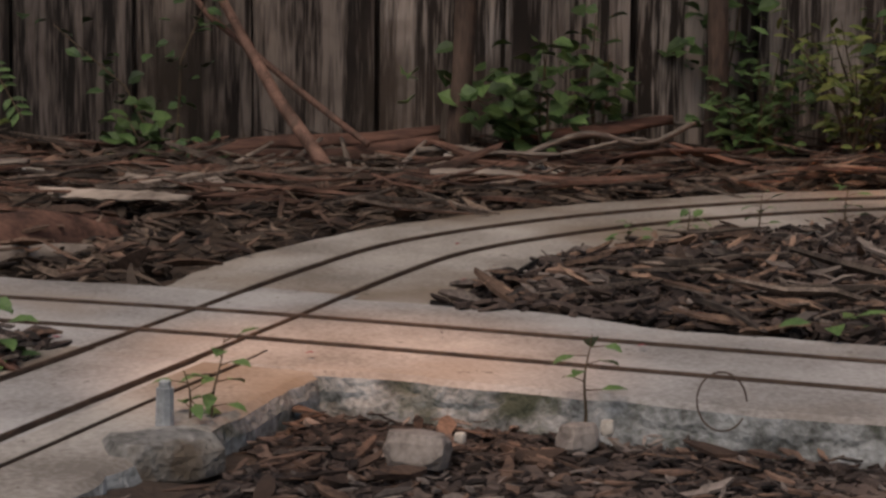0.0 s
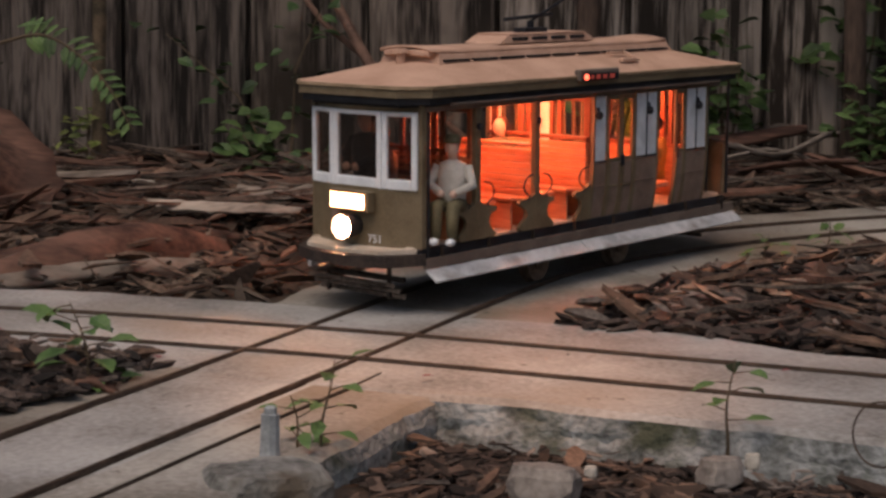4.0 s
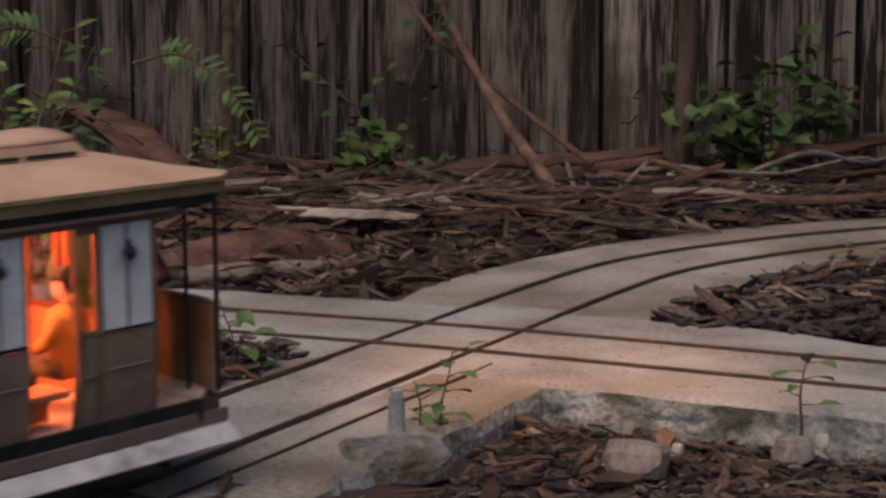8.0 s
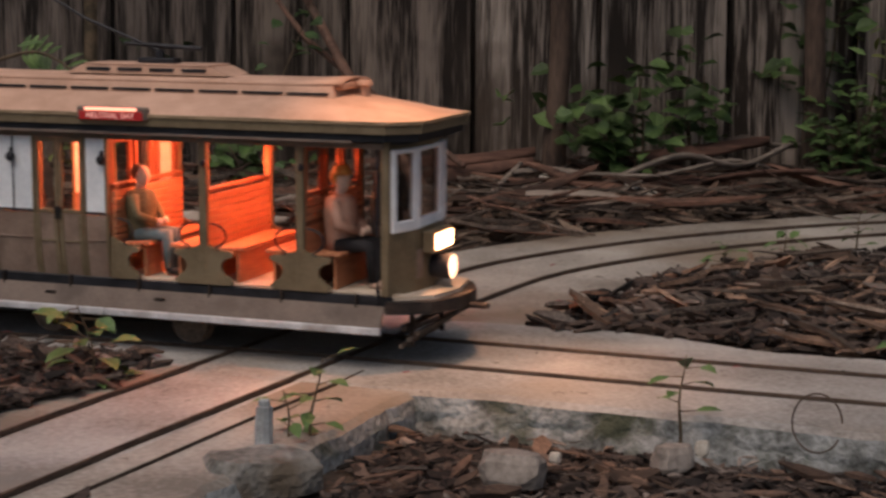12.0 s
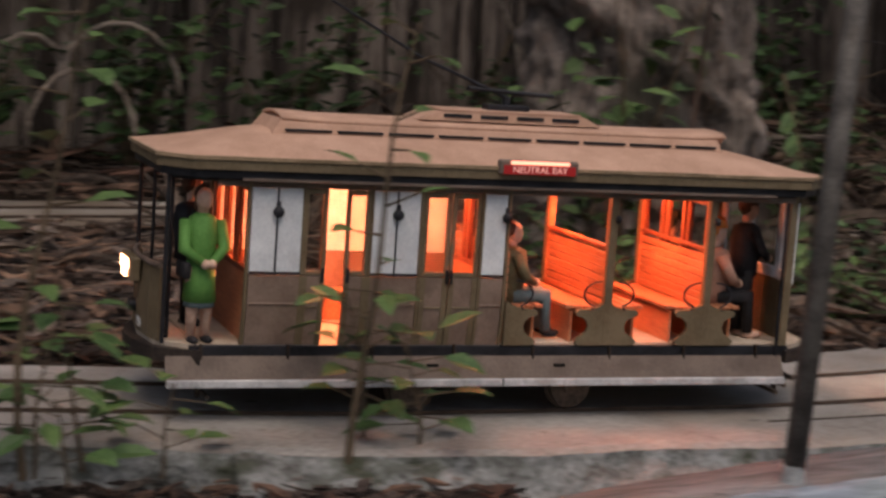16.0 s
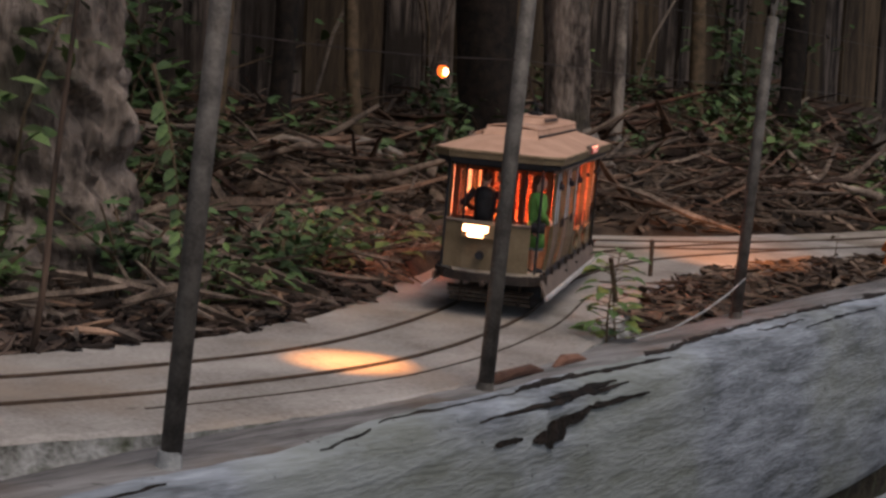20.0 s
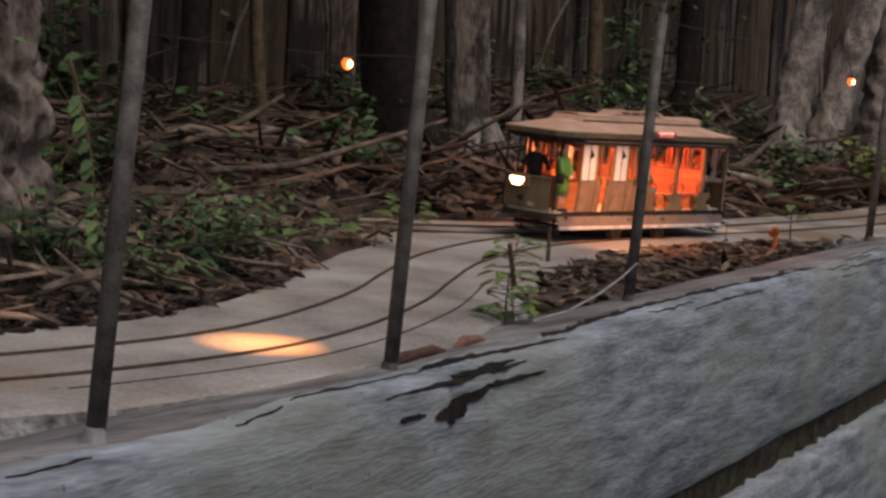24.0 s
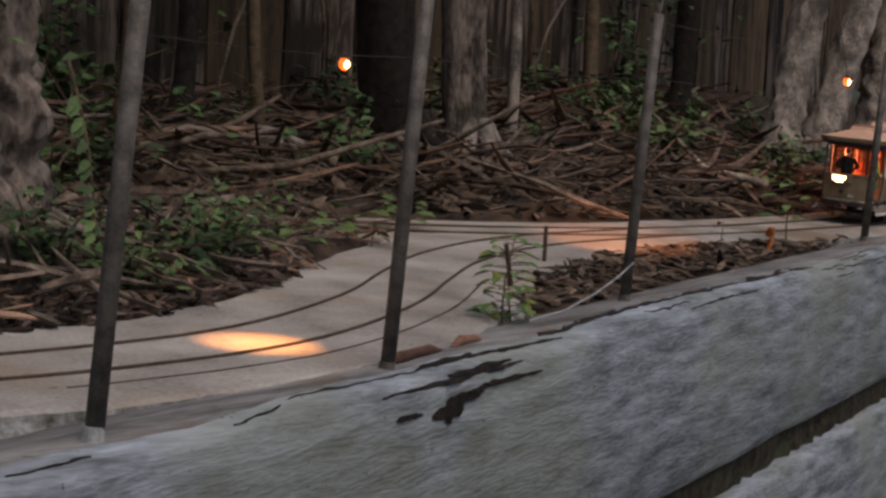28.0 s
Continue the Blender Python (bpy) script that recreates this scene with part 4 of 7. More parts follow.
                part("oil_lamp", M().ball((sx, s * (W + 0.0030), 0.1265), (0.0036, 0.0030, 0.0036), 12, 8).box((sx, s * (W + 0.002), 0.1310), (0.0026, 0.002, 0.004), 0.0004), BLACK, sh, "small black round lamp", smooth=True)
            else:
                fr = part("window_frame", M().box((a + 0.0013, y, mid), (0.0026, 0.0030, tall), 0.0004).box((b - 0.0013, y, mid), (0.0026, 0.0030, tall), 0.0004)
                          .box((c, y, HEAD - 0.0016), (w - 0.0053, 0.0028, 0.0032), 0.0004).box((c, y, SASH + 0.0014), (w - 0.0053, 0.0028, 0.0030), 0.0004), KHAKI, t)
                part("pane", M().box((c, y, mid), (w - 0.0054, 0.0006, tall - 0.006)), GLASS, fr)
                hx_ = {-0.1495: b - 0.002, -0.1222: a + 0.002, -0.0716: b - 0.001, -0.0524: a + 0.001}[a]
                part("door_handle", M().tube([(hx_, s * (W + 0.0014), 0.083), (hx_, s * (W + 0.0014), 0.092)], 0.0010, 6), BLACK, fr)
        for x in (-0.1845, -0.1500, -0.1060, -0.0728, -0.0318, -0.0138):
            part("pillar", M().box((x, s * (W - 0.0012), (SASH + 0.146) / 2), (0.0018, 0.0040, 0.146 - SASH), 0.0004), KHAKI, t)
            part("pillar_foot", flank(x - 0.0009, x + 0.0009, s, FZ - 0.0004, SASH, 0.004), KHAKI, t, at=pose(0, s * 0.0006, 0))
        part("top_rail", M().box((-0.005, s * (W - 0.001), 0.1432), (0.40, 0.0030, 0.0040), 0.0005), TAUPE, t, "thin taupe cant rail under the eaves")
        part("gutter", M().box((-0.008, s * 0.0625, 0.1462), (0.367, 0.0018, 0.0020), 0.0004), TAUPE, t, "thin taupe gutter strip")
    # bulkheads: the end walls of the saloon and the partition behind the driver
    for x in (-0.1815, -0.0150, 0.1345):
        b = part("bulkhead", M().box((x, 0, 0.0645), (0.0026, 0.1020, 0.0430), 0.0004), WOOD, t, "varnished timber bulkhead")
        for yy in (-0.0475, -0.020, -0.012, 0.012, 0.020, 0.0475):
            part("stile", M().box((x, yy, 0.1155), (0.0030, 0.0042 if abs(yy) < 0.04 else 0.0060, 0.0560), 0.0004), WOOD_DARK, b)
        part("head_rail", M().box((x, 0, 0.1400), (0.0024, 0.102, 0.0060), 0.0004), WOOD_DARK, b)
        part("mid_rail", M().box((x, 0, 0.0880), (0.0040, 0.102, 0.0036), 0.0004), WOOD_DARK, b)
        for yy, ww in ((-0.034, 0.0235), (0.0, 0.0195), (0.034, 0.0235)):
            part("pane", M().box((x, yy, 0.1140), (0.0006, ww, 0.0475)), GLASS, b)
    # long seats in the saloon
    for s, c in ((-1, -0.052), (1, -0.098)):
        st = part("long_seat", M().box((c, s * 0.0405, 0.0605), (0.07, 0.021, 0.004), 0.001), WOOD, t, "varnished slatted seat")
        part("seat_front", M().box((c, s * 0.032, 0.0508), (0.07, 0.002, 0.015), 0.0004), WOOD, st)
    # cross benches of the open end
    benches = ((-0.0115, (1,)), (0.0610, (-1, 1)), (0.1340, (-1, 1)))
    for x, sides in benches:
        bn = part("cross_bench", M().box((x, 0, 0.0555), (0.0026, 0.098, 0.0240), 0.0004), WOOD, t, "varnished slatted timber bench")
        for k in range(7):
            part("back_slat", M().box((x, 0, 0.0705 + k * 0.0052), (0.0040, 0.1000, 0.0046), 0.0006), WOOD, bn)
        part("back_cap", M().box((x, 0, 0.1075), (0.0052, 0.1000, 0.0030), 0.0008), WOOD_DARK, bn)
        for sd in sides:
            for k in range(4):
                part("seat_slat", M().box((x + sd * (0.0060 + k * 0.0064), 0, 0.0668 + 0.0004 * k), (0.0057, 0.1000, 0.0024), 0.0005), WOOD, bn)
            part("seat_front", M().box((x + sd * 0.0225, 0, 0.0542), (0.002, 0.094, 0.0210), 0.0004), WOOD, bn)
    for s in (-1, 1):
        for x in (0.0610, 0.1340):
            ps = part("post", M().box((x, s * (W - 0.0026), 0.0945), (0.0056, 0.0048, 0.1030), 0.0006), KHAKI, t, "khaki timber post")
            part("post_lining", M().box((x, s * (W - 0.0060), 0.0945), (0.0050, 0.0018, 0.1020), 0.0004), WOOD, ps)
            part("oil_lamp", M().ball((x + 0.002, s * (W + 0.0018), 0.1275), (0.0022, 0.0024, 0.0028), 10, 6), BLACK, ps, smooth=True)
        for x, sides in benches:
            # scooped bench end: rounded arm above a round cut-out under the seat
            m = M()
            for sd in sides:
                pts = [(x, 0.0430), (x + sd * 0.0200, 0.0430), (x + sd * 0.0222, 0.0455), (x + sd * 0.0195, 0.0482)]
                pts += [(x + sd * (0.0215 - 0.0085 * math.sin(a)), 0.0555 - 0.0070 * math.cos(a)) for a in (k * math.pi / 6 for k in range(1, 6))]
                pts += [(x + sd * 0.0218, 0.0628), (x + sd * 0.0228, 0.0648), (x + sd * 0.0212, 0.0664), (x + sd * 0.0130, 0.0672), (x + sd * 0.0060, 0.0690), (x, 0.0725)]
                q = pts if sd * s < 0 else pts[::-1]
                n = len(q)
                m.add([(px, s * (W - 0.0004), pz) for px, pz in q] + [(px, s * (W - 0.0038), pz) for px, pz in q], [tuple(range(n)), tuple(range(n, 2 * n))[::-1]] + [(k, n + k, n + (k + 1) % n, (k + 1) % n) for k in range(n)])
            part("bench_end", m, KHAKI, t, "khaki scooped bench end")
            for sd in sides:
                hoop = [(x + sd * 0.012, s * W, 0.0670)] + [(x + sd * (0.0060 + 0.0120 * math.sin(a)), s * (W + 0.0003), 0.0690 + 0.0105 * (1 - math.cos(a)) * 0.8) for a in (k * math.pi / 9 for k in range(1, 10))]
                part("grab_hoop", M().tube(hoop, 0.0007, 6), BLACK, t, "thin black grab rail")
    # the driver's end: bowed apron, three white-framed windows
    plan = [(0.1985, -0.0520), (0.2070, -0.0270), (0.2105, 0.0), (0.2070, 0.0270), (0.1985, 0.0520)]
    part("front_apron", wall_strip(plan, FZ, SASH - 0.0015, 0.0026), KHAKI, t, "khaki painted front apron")
    part("apron_panel", M().box((0.2078, -0.0205, 0.0610), (0.0014, 0.0090, 0.0200), 0.0004, Matrix.Rotation(-0.13, 3, "Z")), TAUPE_PANEL, t)
    for (x0, y0), (x1, y1) in (((0.1990, -0.0510), (0.2058, -0.0236)), ((0.2060, -0.0234), (0.2060, 0.0234)), ((0.2058, 0.0236), (0.1990, 0.0510))):
        c, w = ((x0 + x1) / 2, (y0 + y1) / 2), math.hypot(x1 - x0, y1 - y0)
        at = pose(c[0], c[1], 0.1128, 0, 0, math.degrees(math.atan2(y1 - y0, x1 - x0)))
        fr = part("windscreen_frame", M().box((-w / 2 + 0.0022, 0, 0), (0.0044, 0.0042, 0.0560), 0.0006).box((w / 2 - 0.0022, 0, 0), (0.0044, 0.0042, 0.0560), 0.0006).box((0, 0, 0.0264), (w - 0.0089, 0.0040, 0.0032), 0.0005).box((0, 0, -0.0243), (w - 0.0089, 0.0046, 0.0074), 0.0006), WHITE, t, "white painted windscreen frame", at=at)
        part("pane", M().box((0, 0, 0.002), (w - 0.0090, 0.0006, 0.0455)), DARK_GLASS, fr)
    part("windscreen_head", wall_strip([(x - 0.002, y * 0.98) for x, y in plan], 0.1408, 0.1470, 0.003), KHAKI, t)
    for s in (-1, 1):
        part("corner_post", M().box((0.1955, s * 0.0522, 0.0945), (0.0058, 0.0040, 0.1040), 0.0006), KHAKI, t, "khaki corner post")
        part("grab_pole", M().tube([(0.1905, s * 0.0538, 0.0350), (0.1905, s * 0.0538, 0.1460)], 0.0011, 8), BLACK, t, "thin black pole")
        part("corner_post", M().tube([(-0.2330, s * 0.0470, FZ), (-0.2330, s * 0.0470, 0.148)], 0.0014, 8), BLACK, t, "thin black corner post")
        part("grab_pole", M().tube([(-0.2270, s * 0.0300, FZ), (-0.2270, s * 0.0300, 0.148)], 0.0012, 8), BLACK, t, "thin black pole")
    # rim drawn out into an added hood that keeps lens light off the bumper
    part("headlamp_rim", M().tube([(0.2090, 0, 0.0570), (0.2150, 0, 0.0570), (0.2250, 0, 0.0570)], [0.0078, 0.0086, 0.0090], 22, cap=False), BLACK, t, "black headlamp rim lengthened to shield the bumper")
    part("headlamp_lens", M().tube([(0.2140, 0, 0.0570), (0.2158, 0, 0.0570), (0.2168, 0, 0.0570)], [0.0076, 0.0074, 0.0050], 22), HEADLIGHT, t, "glowing round headlamp")
    sb = part("front_sign_box", M().box((0.2135, 0, 0.0755), (0.0085, 0.0390, 0.0150), 0.0008), KHAKI, t, "khaki box of the lit front sign")
    part("sign_glass", M().box((0.2181, 0, 0.0755), (0.0014, 0.0320, 0.0105)), SIGN_WHITE, sb, "bright lit sign glass")
    part("sign_bars", M().box((0.2190, -0.0060, 0.0748), (0.0006, 0.0014, 0.0060)).box((0.2190, 0.0005, 0.0748), (0.0006, 0.0014, 0.0060)).box((0.2190, 0.0070, 0.0740), (0.0006, 0.0060, 0.0016)), SIGN_STRIP, sb, "dim route number bars on the lit glass")
    text("751", 0.0085, WHITE, t, pose(0.2092, 0.0190, 0.0480, 90, 0, 97), "white painted fleet number")
    # the rear end: an open platform with a low apron
    plan = [(-0.2330, 0.0460), (-0.2385, 0.0260), (-0.2405, 0.0), (-0.2385, -0.0260), (-0.2330, -0.0460)]
    part("rear_apron", wall_strip(plan[:-1] + [(-0.2345, -0.0400)], FZ, 0.0880, 0.0026), KHAKI, t, "khaki painted rear apron")
    part("apron_rail", M().tube([(x, y, 0.0895) for x, y in plan[:-1] + [(-0.2345, -0.0400)]], 0.0018, 8), TAUPE, t)
    lb = part("tail_lamp_box", M().box((-0.2440, 0.0090, 0.0815), (0.0060, 0.0370, 0.0150), 0.0008), KHAKI, t, "khaki box of the lit rear sign")
    part("sign_glass", M().box((-0.2473, 0.0130, 0.0835), (0.0012, 0.0245, 0.0062)).box((-0.2473, 0.0130, 0.0778), (0.0012, 0.0150, 0.0050)), SIGN_WHITE, lb, "bright lit sign glass")
    part("tail_lamp", M().tube([(-0.2395, 0.008, 0.0570), (-0.2445, 0.008, 0.0570)], [0.0046, 0.0040], 14), BLACK, t)
    text("751", 0.0085, WHITE, t, pose(-0.2412, -0.0110, 0.0490, 90, 0, -86), "white painted fleet number")
    # roof: fascia in three bands and a canvas deck
    ox, hx, hy, cx, cy = -0.0110, 0.2300, 0.0650, 0.2110, 0.0470
    sh_ = lambda pl: [(x + ox, y) for x, y in pl]
    part("fascia", band(sh_(outline(hx, hy, cx, cy)), sh_(outline(hx - 0.004, hy - 0.004, cx - 0.002, cy - 0.002)), 0.1520, 0.1580), KHAKI, t, "khaki painted roof edge")
    part("roof_lip", band(sh_(outline(hx + 0.0015, hy + 0.0012, cx + 0.0008, cy + 0.0008)), sh_(outline(hx - 0.004, hy - 0.004, cx - 0.002, cy - 0.002)), 0.1581, 0.1602), ROOF_EDGE, t, "worn olive and tan roof lip")
    part("under_band", band(sh_(outline(hx - 0.003, hy - 0.003, cx - 0.002, cy - 0.001)), sh_(outline(hx - 0.008, hy - 0.008, cx - 0.004, cy - 0.003)), 0.1468, 0.1519), BLACK, t, "black band under the roof edge")
    part("ceiling_lining", M().prism(sh_(outline(hx - 0.009, hy - 0.009, cx - 0.005, cy - 0.003)), 0.1488, 0.1510), CEILING, t, "pale varnished ceiling")
    part("soffit_rail", band(sh_(outline(hx - 0.010, hy - 0.010, cx - 0.006, cy - 0.004)), sh_(outline(hx - 0.016, hy - 0.014, cx - 0.010, cy - 0.006)), 0.1442, 0.1487), BLACK, t)
    grid = []
    for i in range(57):
        x = -hx + 2 * hx * i / 56
        ey = hy if abs(x) <= cx else cy + (hy - cy) * (hx - abs(x)) / (hx - cx)
        end = max(0.0, min(1.0, (hx - abs(x)) / 0.092))
        row = []
        for j in range(21):
            v = -1 + 2 * j / 20
            row.append((x + ox, ey * v, 0.1602 + 0.0005 * nz(x, v, 14) + 0.0150 * math.sin(end * math.pi / 2) ** 1.15 * (1 - abs(v) ** 2.3)))
        grid.append(row)
    roof = part("roof", M().sheet([r[::-1] for r in grid]), CANVAS, t, "faded tan canvas roof", smooth=True)

    def frustum(x0, x1, y0, z0, x2, x3, y1, z1):
        a = [(x0, -y0, z0), (x1, -y0, z0), (x1, y0, z0), (x0, y0, z0), (x2, -y1, z1), (x3, -y1, z1), (x3, y1, z1), (x2, y1, z1)]
        return M().add(a, [(3, 2, 1, 0), (4, 5, 6, 7), (0, 1, 5, 4), (1, 2, 6, 5), (2, 3, 7, 6), (3, 0, 4, 7)])

    mon = part("roof_monitor", frustum(-0.168, 0.150, 0.0300, 0.1700, -0.160, 0.146, 0.0255, 0.1815), CANVAS, roof, "raised roof deck with sloping sides")
    deck = []
    for i in range(25):
        x = -0.160 + 0.313 * i / 24
        deck.append([(x, 0.0262 * v, 0.1816 + 0.0030 * (1 - v * v) + 0.0014 * max(0.0, abs(i - 12) / 12 - 0.8) * 5) for v in (1, 0.6, 0.2, -0.2, -0.6, -1)])
    part("monitor_deck", M().sheet(deck, 0.0022), CANVAS, roof, smooth=True)
    part("end_block", M().box((0.1475, 0, 0.1800), (0.0120, 0.0450, 0.0050), 0.0012), CANVAS, roof)
    for s in (-1, 1):
        for k in range(9):
            part("vent_slot", M().box((-0.1430 + k * 0.0340, s * 0.0288, 0.1748), (0.0300, 0.0022, 0.0016)), BLACK, roof)
    part("vent_box", frustum(-0.066, 0.0625, 0.0180, 0.1845, -0.054, 0.0505, 0.0165, 0.1905), CANVAS, roof, "raised ventilator box")
    part("vent_lid", M().box((-0.002, 0, 0.1912), (0.100, 0.0340, 0.0012), 0.0004), CANVAS, roof)
    for s in (-1, 1):
        for k in range(4):
            part("vent_slot", M().box((-0.0400 + k * 0.0255, s * 0.0174, 0.1878), (0.0190, 0.0018, 0.0024)), BLACK, roof)
    part("end_vent", M().tube([(0.1595, 0, 0.172), (0.1595, 0, 0.1800), (0.1595, 0, 0.1801), (0.1595, 0, 0.1835)], [0.0034, 0.0034, 0.0060, 0.0048], 12), CANVAS, roof)
    # maintenance steps on the far slope
    part("roof_ladder", M().box((-0.066, 0.0385, 0.1745), (0.024, 0.0040, 0.0020), 0.0005).box((-0.066, 0.0520, 0.1690), (0.024, 0.0050, 0.0020), 0.0005).box((-0.076, 0.0450, 0.1725), (0.0025, 0.0140, 0.0020), 0.0004, Matrix.Rotation(-0.38, 3, "X")), CANVAS, roof, "small step bolted to the roof")
    for s in (-1, 1):
        bx = part("side_sign", M().box((-0.001, s * 0.0655, 0.1602), (0.054, 0.0060, 0.0092), 0.0010), TAUPE, t, "small destination sign box")
        part("sign_glass", M().box((-0.001, s * 0.0690, 0.1588), (0.049, 0.0010, 0.0058)), SIGN_RED if s < 0 else BLACK, bx, "red lit destination glass" if s < 0 else "dark destination glass")
        if s > 0:
            part("sign_bars", M().box((-0.016, 0.0697, 0.1588), (0.006, 0.0008, 0.0034)).box((-0.006, 0.0697, 0.1588), (0.005, 0.0008, 0.0030)).box((0.003, 0.0697, 0.1588), (0.005, 0.0008, 0.0032)).box((0.011, 0.0697, 0.1588), (0.004, 0.0008, 0.0030)), SIGN_DIM, bx, "dim red unreadable lettering")
            part("sign_lamp", M().ball((0.0195, 0.0700, 0.1590), 0.0022, 10, 6), SIGN_SPOT, bx, "tiny red lamp")
            continue
        part("sign_lamp", M().box((-0.001, s * 0.0692, 0.1633), (0.040, 0.0014, 0.0022), 0.0004), SIGN_STRIP, bx, "lit strip over the sign")
        text("NEUTRAL BAY", 0.0058, SIGN_TEXT, t, pose(-0.001, s * 0.0698, 0.1588, 90, 0, 0), "lit pale lettering")
    # trolley gear
    tr = part("trolley_base", M().box((0.0, 0, 0.1935), (0.030, 0.012, 0.004), 0.0006).tube([(0.0, 0, 0.193), (0.0, 0, 0.201)], 0.003, 8), BLACK, t, "black trolley base")
    part("trolley_pole", M().tube([(0.0, 0, 0.2005), (-0.06, 0, 0.223), (-0.125, 0, 0.257)], [0.0013, 0.0011, 0.0009], 8), BLACK, tr)
    part("spring_bar", M().tube([(0.034, 0, 0.2025), (-0.028, 0, 0.2055)], 0.0016, 8), BLACK, tr)
    # lamps under the ceiling
    for x, w in ((-0.098, 0.14), (0.060, 0.13)):
        part("ceiling_lamp", M().box((x, 0, 0.1478), (w, 0.014, 0.0012)), CEILING_LIGHT, t, "glowing orange ceiling lamp")
    # passengers
    doll("passenger", t, pose(-0.2100, -0.0410, FZ, 0, 0, -80), (GREEN_CLOTH, GREEN_CLOTH, SKIN, HAIR, BLACK_CLOTH), 0.0945, label="painted doll in a green coat with a black bag", skirt=True, bag=True)
    doll("conductor", t, pose(-0.2060, 0.0130, FZ, 0, 0, 10), (BLACK_CLOTH, BLACK_CLOTH, SKIN, HAIR, BLACK_CLOTH), 0.0950, label="painted doll in a black uniform", akimbo=True)
    doll("driver", t, pose(0.1830, -0.0130, FZ, 0, 0, 0), (BLACK_CLOTH, BLACK_CLOTH, SKIN, HAIR, BLACK_CLOTH), 0.0940, label="painted doll in a black driver's uniform", hat=True)
    doll("passenger", t, pose(-0.0005, -0.030, 0.0520, 0, 0, 0), (OLIVE_CLOTH, BLUE_CLOTH, SKIN, HAIR, BLACK_CLOTH), 0.0940, True, "seated painted doll in olive and blue grey")
    doll("passenger", t, pose(0.1520, -0.026, 0.0520, 0, 0, 0), (PINK_CLOTH, BLACK_CLOTH, SKIN, ORANGE_HAT, SKIN), 0.1000, True, "seated painted doll in pink with an orange hat", hat=True)
    doll("passenger", t, pose(0.1560, 0.0480, 0.0510, 0, 0, 25), (GREY_CLOTH, OLIVE_CLOTH, SKIN, OLIVE_CLOTH, WHITE), 0.0940, True, "seated painted doll in a grey jacket and cap", hat=True)
    doll("passenger", t, pose(-0.1560, 0.020, 0.0450, 0, 0, -60), (YELLOW_CLOTH, OLIVE_CLOTH, SKIN, BLACK_CLOTH, BLACK_CLOTH), 0.0940, True, "seated painted doll in yellow", hat=True)
    return t


tram = build_tram()


# ---- loose ground cover ----
def chips(name, mats, label, category, spots, size, flat=0.22, lift=0.002, tilt=0.35, bend=0.25, seed=1, aim=0.0):
    """Many split pieces of bark or twig, each a bent tapered sliver, as one mesh."""
    g = np.random.RandomState(seed)
    n = len(spots)
    ln = g.uniform(size[0], size[1], n) * g.uniform(0.6, 1.4, n)
    wd = ln * g.uniform(size[2], size[3], n)
    th = wd * flat * g.uniform(0.6, 1.5, n)
    yaw, pit, rol = g.uniform(0, 2 * np.pi, n), g.normal(0, tilt * 0.5, n), g.normal(0, tilt, n)
    if aim:
        yaw = g.normal(0, aim, n)
    vs = np.zeros((n, 16, 3))
    for i in range(4):
        u = i / 3 - 0.5
        taper = (1 - 0.75 * (2 * abs(u)) ** 2) * g.uniform(0.7, 1.2, n)
        off = g.normal(0, 0.12, n) * wd
        zz = bend * ln * (u * u) * g.uniform(-1, 1, n)
        for k, (a, b) in enumerate(((-1, -1), (1, -1), (1, 1), (-1, 1))):
            vs[:, i * 4 + k, 0] = ln * u * g.uniform(0.9, 1.1, n)
            vs[:, i * 4 + k, 1] = off + a * wd * taper * 0.5
            vs[:, i * 4 + k, 2] = zz + b * th * 0.5 * (0.5 + 0.5 * taper)
    cy, sy, cp, sp, cr, sr = np.cos(yaw), np.sin(yaw), np.cos(pit), np.sin(pit), np.cos(rol), np.sin(rol)
    x, y, z = vs[..., 0], vs[..., 1], vs[..., 2]
    y, z = y * cr[:, None] - z * sr[:, None], y * sr[:, None] + z * cr[:, None]
    x, z = x * cp[:, None] + z * sp[:, None], -x * sp[:, None] + z * cp[:, None]
    x, y = x * cy[:, None] - y * sy[:, None], x * sy[:, None] + y * cy[:, None]
    p = np.array(spots)
    out = np.stack([x + p[:, 0:1], y + p[:, 1:2], z + p[:, 2:3] + lift + g.uniform(0, 1, (n, 1)) * lift * 2], -1).reshape(-1, 3)
    face = [(0, 1, 2, 3), (15, 14, 13, 12)] + [(i * 4 + k, (i + 1) * 4 + k, (i + 1) * 4 + (k + 1) % 4, i * 4 + (k + 1) % 4) for i in range(3) for k in range(4)]
    fs = (np.array(face)[None] + (np.arange(n) * 16)[:, None, None]).reshape(-1, 4)
    me = bpy.data.meshes.new(name)
    me.from_pydata(out.tolist(), [], fs.tolist())
    me.materials.append(mats)
    me.update()
    return tagged(new(name, me), label, category, kind="stuff")


def scatter(n, x0, x1, y0, y1, test, seed, edge=0.130):
    g, out = random.Random(seed), []
    tries = 0
    while len(out) < n and tries < n * 12:
        tries += 1
        x, y = g.uniform(x0, x1), g.uniform(y0, y1)
        if test(x, y) and track_gap(x, y) > edge + (0.038 if test is _bed and x < -0.07 and y < 1.00 else 0.014 if test is _bed and x < -0.07 and y < 1.08 else 0) - (0.062 if x < -0.22 and -0.10 + 0.3 * (y - 1.27) > x and y < near_y(x) else 0) + 0.012 * nz(x, y, 12, 5):
            out.append((x, y, ground_z(x, y)))
    return out


def far_y(x):
    return np.interp(x, _far[:, 0], _far[:, 1])


def near_y(x):
    return np.interp(x, _near[:, 0], _near[:, 1])


